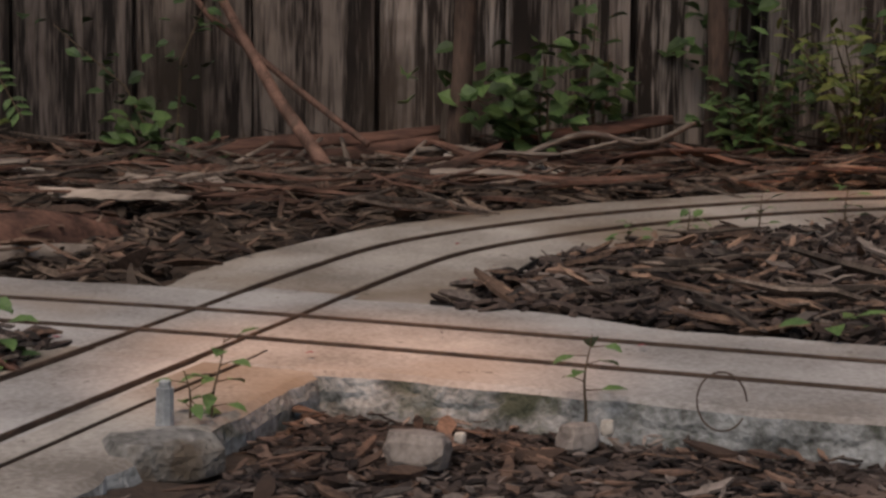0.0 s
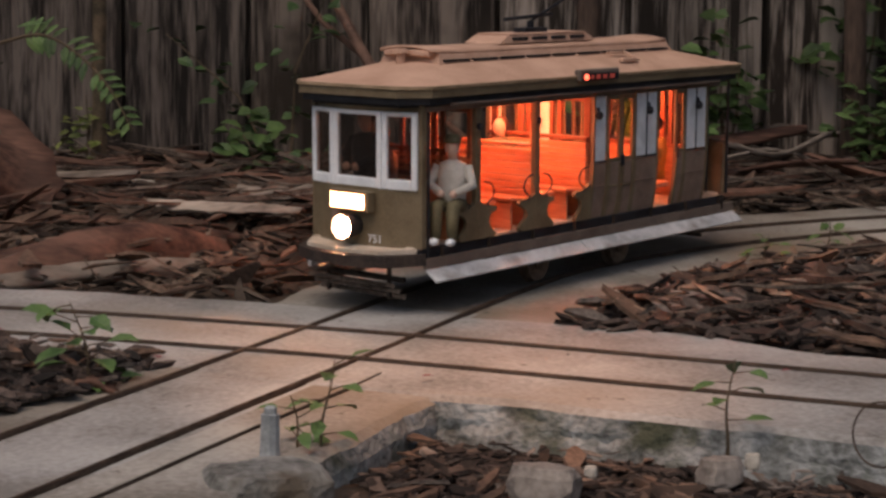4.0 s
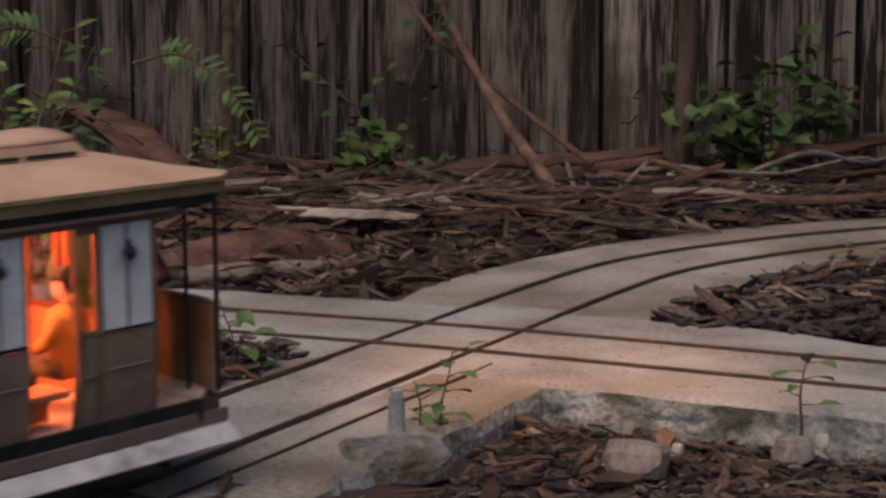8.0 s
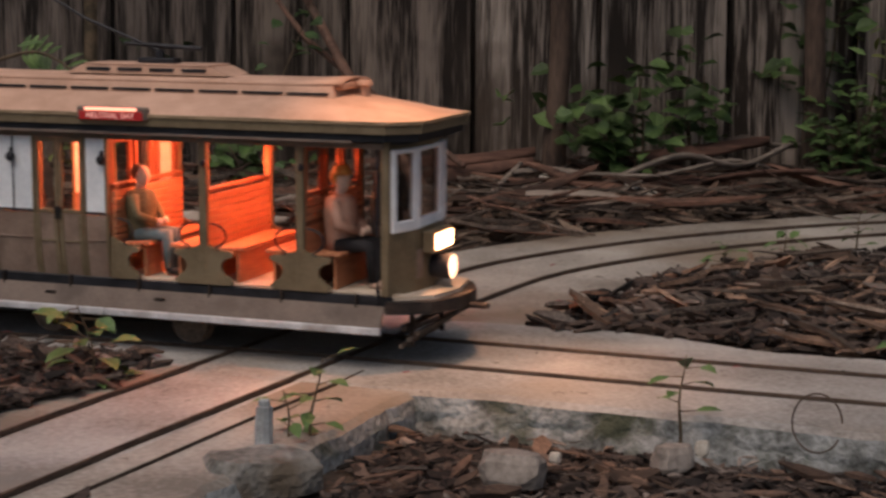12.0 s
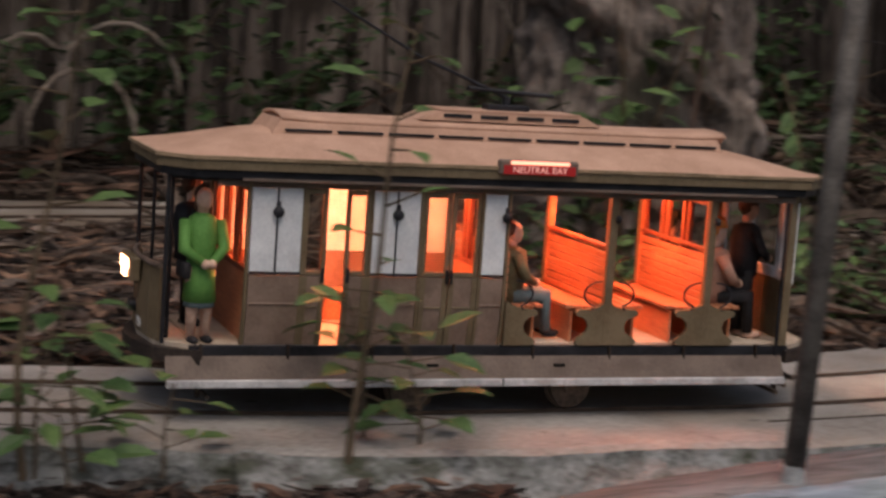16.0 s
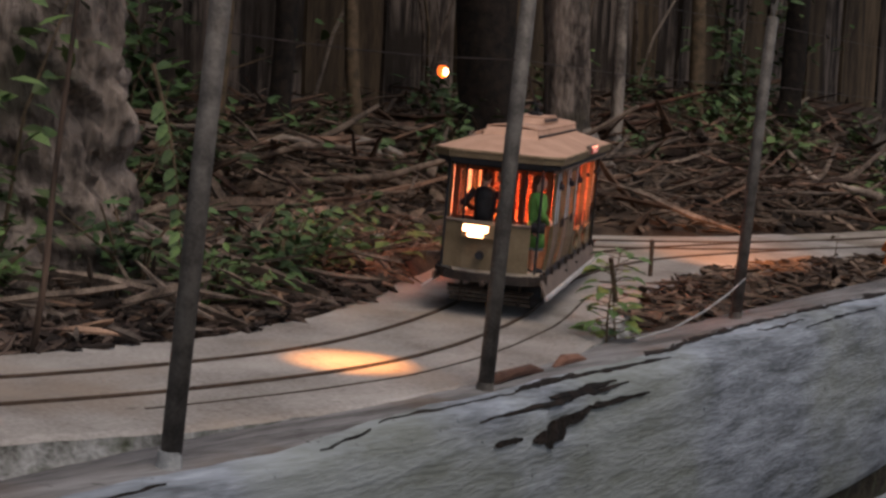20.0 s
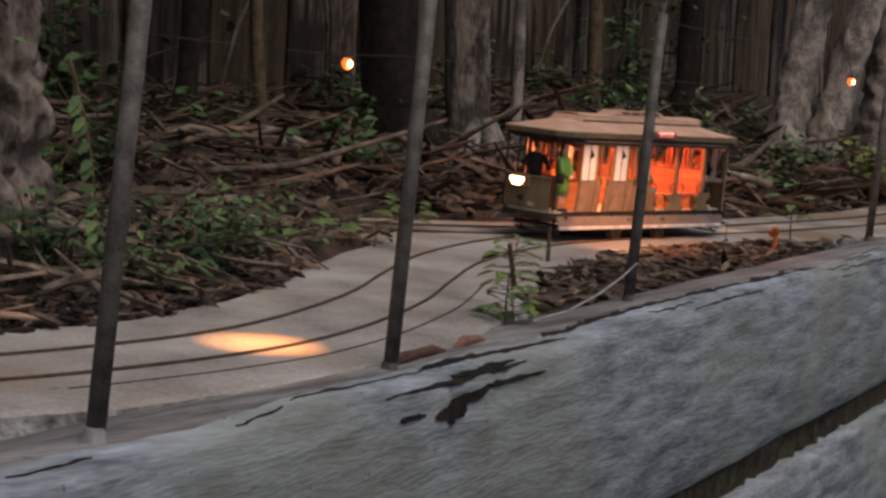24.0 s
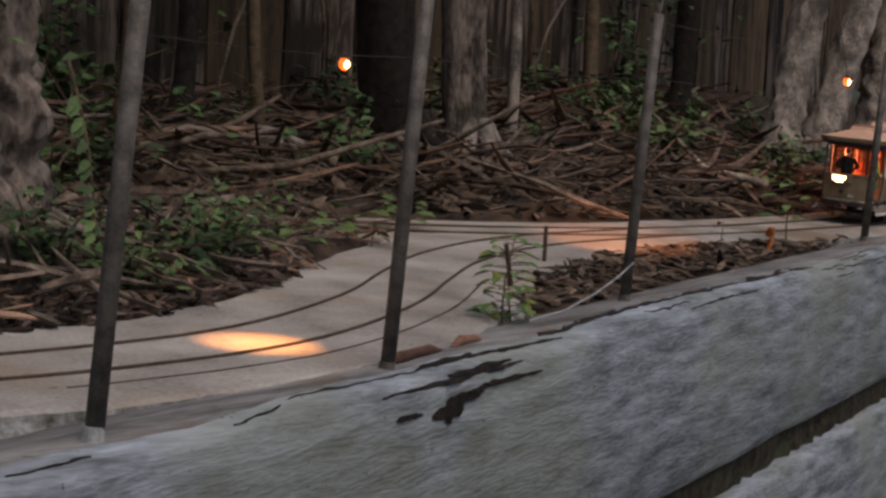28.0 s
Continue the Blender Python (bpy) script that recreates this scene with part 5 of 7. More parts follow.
_bed = lambda x, y: wall_y(x) + 0.10 < y < near_y(x) and not (x < -0.05 and y < 0.7) and x < 0.62 + 0.05 * nz(x, y, 8, 2)
_isle = lambda x, y: near_y(x) < y < far_y(x)
_north = lambda x, y: far_y(x) < y < FENCE_Y - 0.02
chips("bark_mulch", CHIP_DARK, "dark chipped bark mulch", "mulch", scatter(14000, -0.62, 0.7, 0.66, 1.3, _bed, 1, 0.124), (0.004, 0.016, 0.2, 0.6), 0.3, 0.0015, tilt=0.35, seed=1)
chips("bark_mulch", CHIP_GREY, "grey chipped bark mulch", "mulch", scatter(520, -0.62, 0.7, 0.66, 1.3, _bed, 13, 0.122), (0.007, 0.019, 0.14, 0.4), 0.3, 0.004, tilt=0.35, seed=13)
chips("bark_mulch", CHIP_RED, "reddish brown chipped bark mulch", "mulch", scatter(620, -0.62, 0.7, 0.66, 1.3, _bed, 2, 0.126), (0.010, 0.032, 0.12, 0.34), 0.3, 0.004, tilt=0.28, seed=2)
chips("bark_mulch", CHIP_DARK, "dark chipped bark mulch", "mulch", scatter(9000, -0.1, 1.5, 0.9, 1.95, _isle, 3, 0.116), (0.009, 0.026, 0.2, 0.5), 0.35, 0.003, tilt=0.5, seed=3)
chips("bark_mulch", CHIP, "brown chipped bark mulch", "mulch", scatter(900, -0.1, 2.0, 0.9, 1.95, _isle, 4, 0.12), (0.02, 0.06, 0.12, 0.26), 0.3, 0.005, tilt=0.4, seed=4)
chips("bark_mulch", CHIP_GREY, "grey chipped bark mulch", "mulch", scatter(900, -0.1, 2.0, 0.9, 1.95, _isle, 14, 0.118), (0.012, 0.035, 0.1, 0.3), 0.35, 0.006, tilt=0.6, seed=14)
chips("leaf_litter", LITTER, "dry brown leaf and bark litter", "leaf litter", scatter(5200, -1.0, 1.3, 1.3, 2.38, _north, 5), (0.012, 0.040, 0.12, 0.36), 0.2, 0.004, tilt=0.5, seed=5)
chips("fallen_twigs", TWIG, "thin dry sticks over bark litter", "twigs", scatter(480, -1.0, 1.3, 1.8, 2.38, _north, 19), (0.05, 0.15, 0.02, 0.055), 0.6, 0.010, tilt=0.25, bend=0.25, seed=19, aim=0.55)
chips("leaf_litter", BARK_LONG, "long dark shreds of fallen bark", "leaf litter", scatter(240, -1.0, 1.3, 1.75, 2.38, _north, 20), (0.06, 0.17, 0.05, 0.12), 0.25, 0.010, tilt=0.25, bend=0.25, seed=20, aim=0.4)
chips("leaf_litter", CHIP_RED, "reddish bark litter", "leaf litter", scatter(1300, -1.0, 1.3, 1.3, 2.38, _north, 6), (0.02, 0.06, 0.12, 0.28), 0.2, 0.008, tilt=0.4, seed=6)
chips("leaf_litter", LITTER, "dry leaf litter on a bank", "leaf litter", scatter(7000, 1.2, 4.5, 1.25, 2.38, _north, 7), (0.018, 0.055, 0.14, 0.4), 0.2, 0.006, tilt=0.6, seed=7)
chips("fallen_twigs", TWIG, "grey tangle of fallen twigs on a bank", "twigs", scatter(700, 1.2, 4.5, 1.25, 2.38, _north, 8), (0.06, 0.18, 0.018, 0.05), 0.8, 0.02, tilt=0.5, bend=0.35, seed=8)
chips("fallen_twigs", CHIP_RED, "reddish fallen bark strips on a bank", "twigs", scatter(500, 1.2, 4.5, 1.25, 2.38, _north, 9), (0.10, 0.25, 0.04, 0.09), 0.3, 0.02, tilt=0.5, bend=0.3, seed=9)
chips("fallen_twigs", TWIG, "dry twigs among low plants", "twigs", scatter(420, 0.75, 1.9, 0.95, 1.95, lambda x, y: _isle(x, y) and x > 0.75, 10), (0.05, 0.15, 0.02, 0.06), 0.8, 0.015, tilt=0.5, bend=0.3, seed=10)
chips("fallen_twigs", TWIG, "pale dry sticks and curled bark over mulch", "twigs", scatter(110, 0.05, 1.0, 1.2, 1.9, _isle, 18, 0.13), (0.04, 0.11, 0.03, 0.08), 0.5, 0.008, tilt=0.25, bend=0.3, seed=18)
_wedge = [(x, y, slope_z(y) - 0.004) for x, y in ((R.uniform(-0.62, -0.2), R.uniform(0.85, 1.25)) for _ in range(6000)) if x < -0.10 + 0.3 * (y - 1.27) and y < near_y(x) and 0.084 < track_gap(x, y) < 0.15]
chips("bark_mulch", CHIP_DARK, "dark chipped bark mulch between two concrete strips", "mulch", _wedge, (0.008, 0.026, 0.16, 0.45), 0.35, 0.003, tilt=0.5, seed=15)
chips("leaf_litter", LITTER, "dry litter behind the timber wall", "leaf litter", scatter(700, 1.6, 3.3, 0.85, 1.3, lambda x, y: wall_y(x) + 0.09 < y < near_y(x), 12), (0.012, 0.04, 0.15, 0.4), 0.25, 0.003, tilt=0.4, seed=12)


# ---- plants ----
def leaf(m, base, along_v, up, length, width):
    d, u = along_v.normalized(), up
    s = d.cross(u).normalized()
    u = s.cross(d)
    pts = [base, base + d * length * 0.35 + s * width * 0.5 + u * width * 0.12, base + d * length * 0.4 - u * width * 0.02, base + d * length * 0.35 - s * width * 0.5 + u * width * 0.12,
           base + d * length * 0.72 + s * width * 0.36 + u * width * 0.05, base + d * length * 0.75 - u * width * 0.06, base + d * length * 0.72 - s * width * 0.36 + u * width * 0.05, base + d * length - u * width * 0.2]
    m.add(pts, [(0, 1, 2), (0, 2, 3), (1, 4, 5, 2), (2, 5, 6, 3), (4, 7, 5), (5, 7, 6)])


def seedling(x, y, h, leaves, ln, wd, mat_leaf, label, lean=(0.1, 0.0), z=None, seed=0, spread=1.0, start=0.3, name="seedling"):
    """A thin stem with leaves on short stalks."""
    g = random.Random(seed + 100)
    x0, y0 = lie(x, y, 0.010)
    x, y = lie(x, y)
    z = ground_z(x, y) if z is None else z
    if track_gap(x0, y0) < 0.165 and y0 < near_y(x0):
        x, y, z = x0, y0, slope_z(y0) - 0.012
    root = thing(name, None, None, label, "plant", at=pose(x, y, z))
    pts = [Vector((lean[0] * h * u * u + 0.02 * h * math.sin(7 * u + seed), lean[1] * h * u * u + 0.02 * h * math.cos(5 * u + seed), h * u - 0.004)) for u in (k / 8 for k in range(9))]
    st = M()
    r0 = 0.0009 + h * 0.006
    st.tube(pts, [r0 * (1 - 0.75 * k / 8) for k in range(9)], 6)
    part("stem", st, STEM, root)
    for k in range(leaves):
        u = start + (1 - start) * (k + 0.5) / leaves
        p = pts[min(8, int(u * 8))].lerp(pts[min(8, int(u * 8) + 1)], u * 8 - int(u * 8))
        a = k * 2.4 + g.uniform(-0.5, 0.5)
        d = Vector((math.cos(a), math.sin(a), g.uniform(-0.1, 0.45)))
        tip = p + d * ln * 0.6 * spread
        lf = M()
        lf.tube([p, tip + d * ln * 0.05], [r0 * 0.4, r0 * 0.25], 5)
        lf.cur = 1
        leaf(lf, tip, d + Vector((0, 0, g.uniform(-0.5, 0.1))), Vector((g.uniform(-0.3, 0.3), g.uniform(-0.5, 0.1), 1)), ln * g.uniform(0.75, 1.2), wd * g.uniform(0.8, 1.2))
        part("leaf", lf, [STEM, mat_leaf], root)
    return root


def frond(x, y, z, pts, ln, n, mat_leaf, label, seed=0):
    """A drooping stalk with paired leaflets."""
    g = random.Random(seed)
    root = thing("fern_frond", None, None, label, "plant", at=pose(x, y, z))
    c = curve(pts, 8)
    st, lf = M(), M()
    st.tube([tuple(p) for p in c], [0.0022 * (1 - 0.7 * k / len(c)) for k in range(len(c))], 6)
    for k in range(n):
        i = int(len(c) * (0.2 + 0.79 * k / n))
        p = Vector(c[min(i, len(c) - 1)])
        d = (Vector(c[min(i + 1, len(c) - 1)]) - Vector(c[max(0, i - 1)])).normalized()
        for s in (-1, 1):
            q = d * 0.6 + d.cross(Vector((0.2, -1, 0.3))).normalized() * s
            leaf(lf, p, q, Vector((0, -0.6, 1)), ln * g.uniform(0.7, 1.1) * (1 - 0.5 * k / n), ln * 0.32)
    part("stem", st, STEM, root)
    part("foliage", lf, mat_leaf, root)


def bush(x, y, w, d, h, n, ln, mat_leaf, label, seed=0, z=None, slim=0.45):
    """Many stems from the ground with leaves spread through an uneven crown."""
    x, y = lie(x, y)
    g = random.Random(seed)
    z = ground_z(x, y) if z is None else z
    root = thing("bush", None, None, label, "bush", at=pose(x, y, z))
    st, lf = M(), M()
    for k in range(max(2, round(n / 24))):
        tip = Vector((g.uniform(-w, w) * 0.5, g.uniform(-d, d) * 0.5, h * g.uniform(0.45, 1.05)))
        mid = Vector((tip.x * 0.35 + g.uniform(-0.01, 0.01), tip.y * 0.35, tip.z * 0.55))
        st.tube([(g.uniform(-0.01, 0.01), g.uniform(-0.01, 0.01), -0.01), mid, tip], [0.0022, 0.0016, 0.0008], 5)
        for i in range(24):
            u = g.uniform(0.25, 1.05)
            p = (mid.lerp(tip, (u - 0.5) * 2) if u > 0.5 else Vector((0, 0, 0)).lerp(mid, u * 2)) + Vector((g.gauss(0, ln * 0.8), g.gauss(0, ln * 0.8), g.gauss(0, ln * 0.6)))
            a = g.uniform(0, 6.28)
            leaf(lf, p, Vector((math.cos(a), math.sin(a) * 0.8 - 0.2, g.uniform(-0.5, 0.5))), Vector((g.uniform(-0.6, 0.6), g.uniform(-1.0, 0.2), 1)), ln * g.uniform(0.6, 1.25), ln * slim * g.uniform(0.8, 1.3))
    part("stem", st, STEM, root)
    part("foliage", lf, mat_leaf, root)


def strip(name, pts, width, material, label, category="bark strip", curl=0.35, thick=0.0025, seed=0):
    """A long curled strip of fallen bark or palm sheath."""
    c = curve(pts, 7)
    n, rows = len(c), []
    for i, p in enumerate(c):
        d = Vector(c[min(i + 1, n - 1)] - c[max(i - 1, 0)]).normalized()
        s = d.cross(Vector((0, 0, 1))).normalized() if abs(d.z) < 0.95 else Vector((1, 0, 0))
        u = s.cross(d)
        w = width * (0.35 + 0.65 * math.sin(math.pi * min(1, 0.12 + 0.86 * i / (n - 1))) ** 0.6) * (1 + 0.25 * nz(i, seed, 0.6))
        rows.append([tuple(Vector(p) + s * w * v + u * (curl * w * (4 * v * v) + 0.002 * nz(i, v * 5 + seed, 0.9))) for v in (-0.5, -0.3, -0.1, 0.1, 0.3, 0.5)])
    return thing(name, M().sheet(rows, thick), material, label, category, smooth=True)


def trunk(name, pts, radii, material, label, rough=0.12, n=18, flare=0.0, seed=0, category="tree", furrow=0.0):
    c = curve(pts, 34 if furrow else 10)
    rr = np.interp(np.linspace(0, 1, len(c)), np.linspace(0, 1, len(radii)), radii)
    rows = []
    for i, p in enumerate(c):
        row = []
        for k in range(n + 1):
            a = 2 * math.pi * (k % n) / n
            f = 1 + rough * nz(math.cos(a) * 1.4 + seed, math.sin(a) * 1.4, 1.0, i * 0.11) + rough * 0.6 * nz(math.cos(a) * 4 + seed, math.sin(a) * 4, 1.0, i * 0.25)
            f += flare * max(0, 1 - i / (len(c) * 0.3)) ** 2 * (1 + 0.9 * math.sin(a * 5 + seed))
            if furrow:
                ca, sa, zz = math.cos(a), math.sin(a), p[2]
                f += furrow * (0.5 - abs(nz(ca * 5 + seed, sa * 5, 1.0, zz * 2.2)) * 2.2) + furrow * 0.6 * (0.4 - abs(nz(ca * 12 + seed, sa * 12, 1.0, zz * 7)) * 2) + furrow * 0.5 * nz(ca * 3, zz * 9 + seed, 1.0, sa * 3)
            row.append((p[0] + rr[i] * f * math.cos(a), p[1] + rr[i] * f * math.sin(a), p[2]))
        rows.append(row)
    root = thing(name, None, None, label, category)
    part("trunk", M().sheet(rows), material, root, smooth=True)
    return root


# ---- posts, wires and lamps ----
RODS = ((0.747, 0.770, 0.0067, -0.025), (1.134, 0.818, 0.0063, -0.023), (1.740, 0.922, 0.0063, -0.017), (2.931, 1.092, 0.0067, -0.009))
LEAN = Vector((0.030, -0.052, 1.0))
for k, (x, y, r, z) in enumerate(RODS):
    lean = LEAN * (1.0 if k else 1.25)
    rod = thing("fence_post", None, None, "thin grey metal rod standing in the timber wall", "post", group="rods along the wall", at=pose(x, y, z - 0.002))
    top = Vector((lean.x, lean.y, 1)) * 0.328
    part("rod", M().tube([(0, 0, -0.01), tuple(top * 0.5), tuple(top)], r, 14), POST, rod, smooth=True)
    part("collar", M().tube([(0, 0, -0.004), tuple(top * (0.03 if k == 0 else 0.018))], [r * 1.2, r * 1.08], 14), ZINC if k == 0 else POST, rod, "pale zinc sleeve" if k == 0 else "")
    part("top_clip", M().tube([tuple(top), tuple(top + Vector((0.006, -0.002, 0.018)))], 0.0022, 8).tube([tuple(top), tuple(top + Vector((-0.002, 0.001, 0.014)))], 0.0018, 8), POST, rod)
for h in (0.30, 0.235):
    m = M()
    for (x0, y0, _, _), (x1, y1, _, _) in zip(RODS[:-1], RODS[1:]):
        a, b = Vector((x0 + LEAN.x * h, y0 + LEAN.y * h, h)), Vector((x1 + LEAN.x * h, y1 + LEAN.y * h, h))
        m.tube([a.lerp(b, u) + Vector((0, 0, -0.004 * math.sin(math.pi * u))) for u in (0, 0.2, 0.4, 0.6, 0.8, 1)], 0.00045, 5)
    thing("fence_wire", m, WHEEL, "thin dark wire strung between the rods", "wire")


def lamp_head(root, at):
    part("lantern_cap", M().tube([(0, 0, 0.007), (0, 0, 0.009), (0, 0, 0.014)], [0.010, 0.009, 0.003], 14), WHEEL, root, at=at)
    # a glowing orange shell makes the halo; the pale core pokes out in front
    part("shade", M().ball((0, 0, 0.0), (0.0078, 0.0070, 0.0084), 16, 10), AMBER, root, "glowing orange shell for the halo of the lamp", at=at, smooth=True)
    part("bulb", M().ball((-0.001, -0.0052, -0.0008), (0.0048, 0.0034, 0.0054), 14, 9), BULB, root, "bright bulb core pushed out of the orange shell", at=at, smooth=True)


def street_lamp(x, y, z, power, label):
    g = ground_z(x, y)
    root = thing("street_lamp", None, None, label, "street lamp", group="small garden lamps", at=pose(x, y, g))
    part("lamp_cord", M().tube([(0, 0, z - g + 0.013), (0.004, 0.02, z - g + 0.10), (0.03, 0.30, 1.18 - g)], [0.0010, 0.0008, 0.0008], 6), WHEEL, root)
    lamp_head(root, pose(0, 0, z - g))
    lt = new("lamp_light", bpy.data.lights.new("lamp_light", "POINT"))
    lt.data.energy, lt.data.color, lt.data.shadow_soft_size = power, (1.0, 0.45, 0.14), 0.012
    lt.parent, lt.location = root, (0, -0.013, z - g - 0.014)


street_lamp(1.82, 1.405, 0.239, 0.10, "small lit amber garden lamp hanging beside the track")
street_lamp(3.40, 1.33, 0.272, 0.12, "small lit amber garden lamp hanging behind the track")

# the lamp on an arm over the track
_arm = thing("arm_lamp", None, None, "small hooded amber lamp on an arm over the track", "street lamp", at=pose(1.143, 0.803, 0.300))
part("arm", M().tube([(0, 0, 0), (-0.001, 0.018, 0.010), (-0.001, 0.036, 0.008)], 0.0018, 8), POST, _arm)
part("hood", M().tube([(0.000, 0.036, 0.012), (-0.001, 0.040, 0.0), (-0.002, 0.042, -0.004)], [0.004, 0.011, 0.012], 16, cap=False), WHEEL, _arm)
part("bulb", M().ball((-0.001, 0.040, 0.0), 0.004, 10, 7), BULB, _arm)
_sp = new("lamp_light", bpy.data.lights.new("lamp_light", "SPOT"))
_sp.data.energy, _sp.data.color, _sp.data.shadow_soft_size, _sp.data.spot_size, _sp.data.spot_blend = 16.5, (1.0, 0.38, 0.10), 0.004, radians(22), 1.0
_sp.parent, _sp.matrix_basis = _arm, look((-0.003, 0.043, -0.006), (-0.032, 0.134, -0.32))


def wire_lamp(x, y, z, ends, power, spread, label):
    """A small hooded lamp on a cord from a slack wire between two trees."""
    a, b = Vector(ends[0]), Vector(ends[1])
    mid = Vector((x, y, 0.86))
    root = thing("hanging_lamp", None, None, label, "hanging lamp", group="small garden lamps", at=pose(x, y, z))
    o = Vector((x, y, z))
    part("wire", M().tube([a - o, (a + mid) / 2 - o, mid - o, (b + mid) / 2 - o, b - o], 0.0012, 6), WHEEL, root)
    part("cord", M().tube([mid - o, (0, 0, 0.012)], 0.0010, 6), WHEEL, root)
    part("hood", M().tube([(0, 0, 0.014), (0, 0, 0.004), (0, 0, -0.004)], [0.004, 0.013, 0.016], 16, cap=False), WHEEL, root)
    part("bulb", M().ball((0, 0, 0.002), 0.0045, 10, 7), BULB, root, "glowing amber bulb")
    lt = new("lamp_light", bpy.data.lights.new("lamp_light", "SPOT"))
    lt.data.energy, lt.data.color, lt.data.shadow_soft_size, lt.data.spot_size, lt.data.spot_blend = power, (1.0, 0.49, 0.25), 0.006, radians(spread), 1.0
    lt.parent, lt.matrix_basis = root, look((0, 0, -0.006), (0, 0.001, -0.4))


wire_lamp(-0.055, 1.150, 0.55, ((1.09, 1.38, 1.0), (-1.22, 2.21, 1.0)), 7.0, 42, "small hooded amber lamp hanging over the crossing")

# a second hooded lamp at the top of the third rod, tilted along the track
_side = thing("rod_lamp", None, None, "small hooded amber lamp on a rod, tilted at the track", "street lamp", at=pose(1.752, 0.908, 0.306))
part("stem", M().tube([(0, 0, -0.012), (0.004, 0.006, 0.0), (0.012, 0.008, 0.002)], 0.0012, 8), POST, _side)
part("hood", M().tube([(0.010, 0.006, 0.004), (0.018, 0.010, 0.0), (0.024, 0.014, -0.003)], [0.002, 0.005, 0.006], 14, cap=False), WHEEL, _side)
part("bulb", M().ball((0.020, 0.0115, -0.001), 0.0026, 10, 7), BULB, _side)
_sl = new("lamp_light", bpy.data.lights.new("lamp_light", "SPOT"))
_sl.data.energy, _sl.data.color, _sl.data.shadow_soft_size, _sl.data.spot_size, _sl.data.spot_blend = 34.0, (1.0, 0.36, 0.12), 0.004, radians(25), 1.0
_sl.parent, _sl.matrix_basis = _side, look((0.025, 0.0145, -0.0035), (0.565, 0.335, -0.306))

# ---- trees ----
big = trunk("tree", [(1.105, 1.365, -0.06), (1.10, 1.37, 0.12), (1.09, 1.375, 0.4), (1.08, 1.40, 1.6)], [0.135, 0.108, 0.10, 0.09], TRUNK, "broad grey-barked tree trunk with spreading roots", 0.20, 150, 0.62, 3, furrow=0.13)
for k, (dx, dy) in enumerate(((0.20, -0.16), (0.26, 0.02), (-0.10, -0.2), (0.05, -0.24), (0.30, -0.10), (-0.22, -0.10))):
    part("root", M().tube([(1.085 + dx * 0.32, 1.375 + dy * 0.32, 0.06), (1.085 + dx * 0.6, 1.375 + dy * 0.6, 0.025), (1.085 + dx * 0.85, 1.375 + dy * 0.85, 0.004), (1.085 + dx * 1.2, 1.375 + dy * 1.1, -0.02)], [0.032, 0.024, 0.016, 0.009], 10), TRUNK, big, smooth=True)
pale = trunk("tree", [(2.775, 1.83, 0.0), (2.765, 1.835, 0.16), (2.72, 1.86, 0.9)], [0.050, 0.041, 0.038], TRUNK, "slender pale-barked tree at the foot of the fence", 0.2, 18, 0.3, 5)
# the shade on this stem and its roots is put into their colour
shade = trunk("tree", [(2.66, 1.90, 0.02), (2.62, 1.92, 0.25), (2.64, 1.95, 0.9)], [0.06, 0.055, 0.05], ROT_AND_SHADE, "tree stem coloured near black for shade", 0.2, 16, 0.1, 6)
east = trunk("tree", [(3.80, 1.67, 0.0), (3.872, 1.66, 0.2), (3.985, 1.66, 0.5), (4.20, 1.64, 1.2)], [0.050, 0.043, 0.040, 0.036], TRUNK_PALE, "leaning pale trunk with ridged bark", 0.25, 40, 0.3, 8, furrow=0.10)
lean = trunk("tree", [(3.95, 1.65, 0.0), (4.062, 1.64, 0.18), (4.268, 1.64, 0.5), (4.72, 1.60, 1.2)], [0.050, 0.043, 0.040, 0.036], TRUNK_PALE, "leaning pale trunk with ridged bark", 0.25, 40, 0.3, 9, furrow=0.10)
third = trunk("tree", [(4.31, 1.62, 0.0), (4.345, 1.62, 0.2), (4.385, 1.62, 0.45), (4.50, 1.60, 1.2)], [0.060, 0.052, 0.048, 0.042], TRUNK_PALE, "grey trunk with ridged bark behind the far track", 0.25, 40, 0.3, 10, furrow=0.10)
for tree_, x, y, r, mt in ((shade, 2.66, 1.90, 0.06, ROT_AND_SHADE), (east, 3.81, 1.67, 0.048, TRUNK_PALE), (lean, 3.96, 1.65, 0.048, TRUNK_PALE), (third, 4.31, 1.62, 0.055, TRUNK_PALE), (pale, 2.775, 1.83, 0.050, TRUNK_PALE)):
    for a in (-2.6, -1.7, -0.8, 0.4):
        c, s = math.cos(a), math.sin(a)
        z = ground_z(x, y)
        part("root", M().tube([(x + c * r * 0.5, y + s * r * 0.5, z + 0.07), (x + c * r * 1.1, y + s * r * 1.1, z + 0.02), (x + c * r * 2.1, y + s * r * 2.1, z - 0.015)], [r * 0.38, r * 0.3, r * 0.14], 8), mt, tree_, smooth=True)
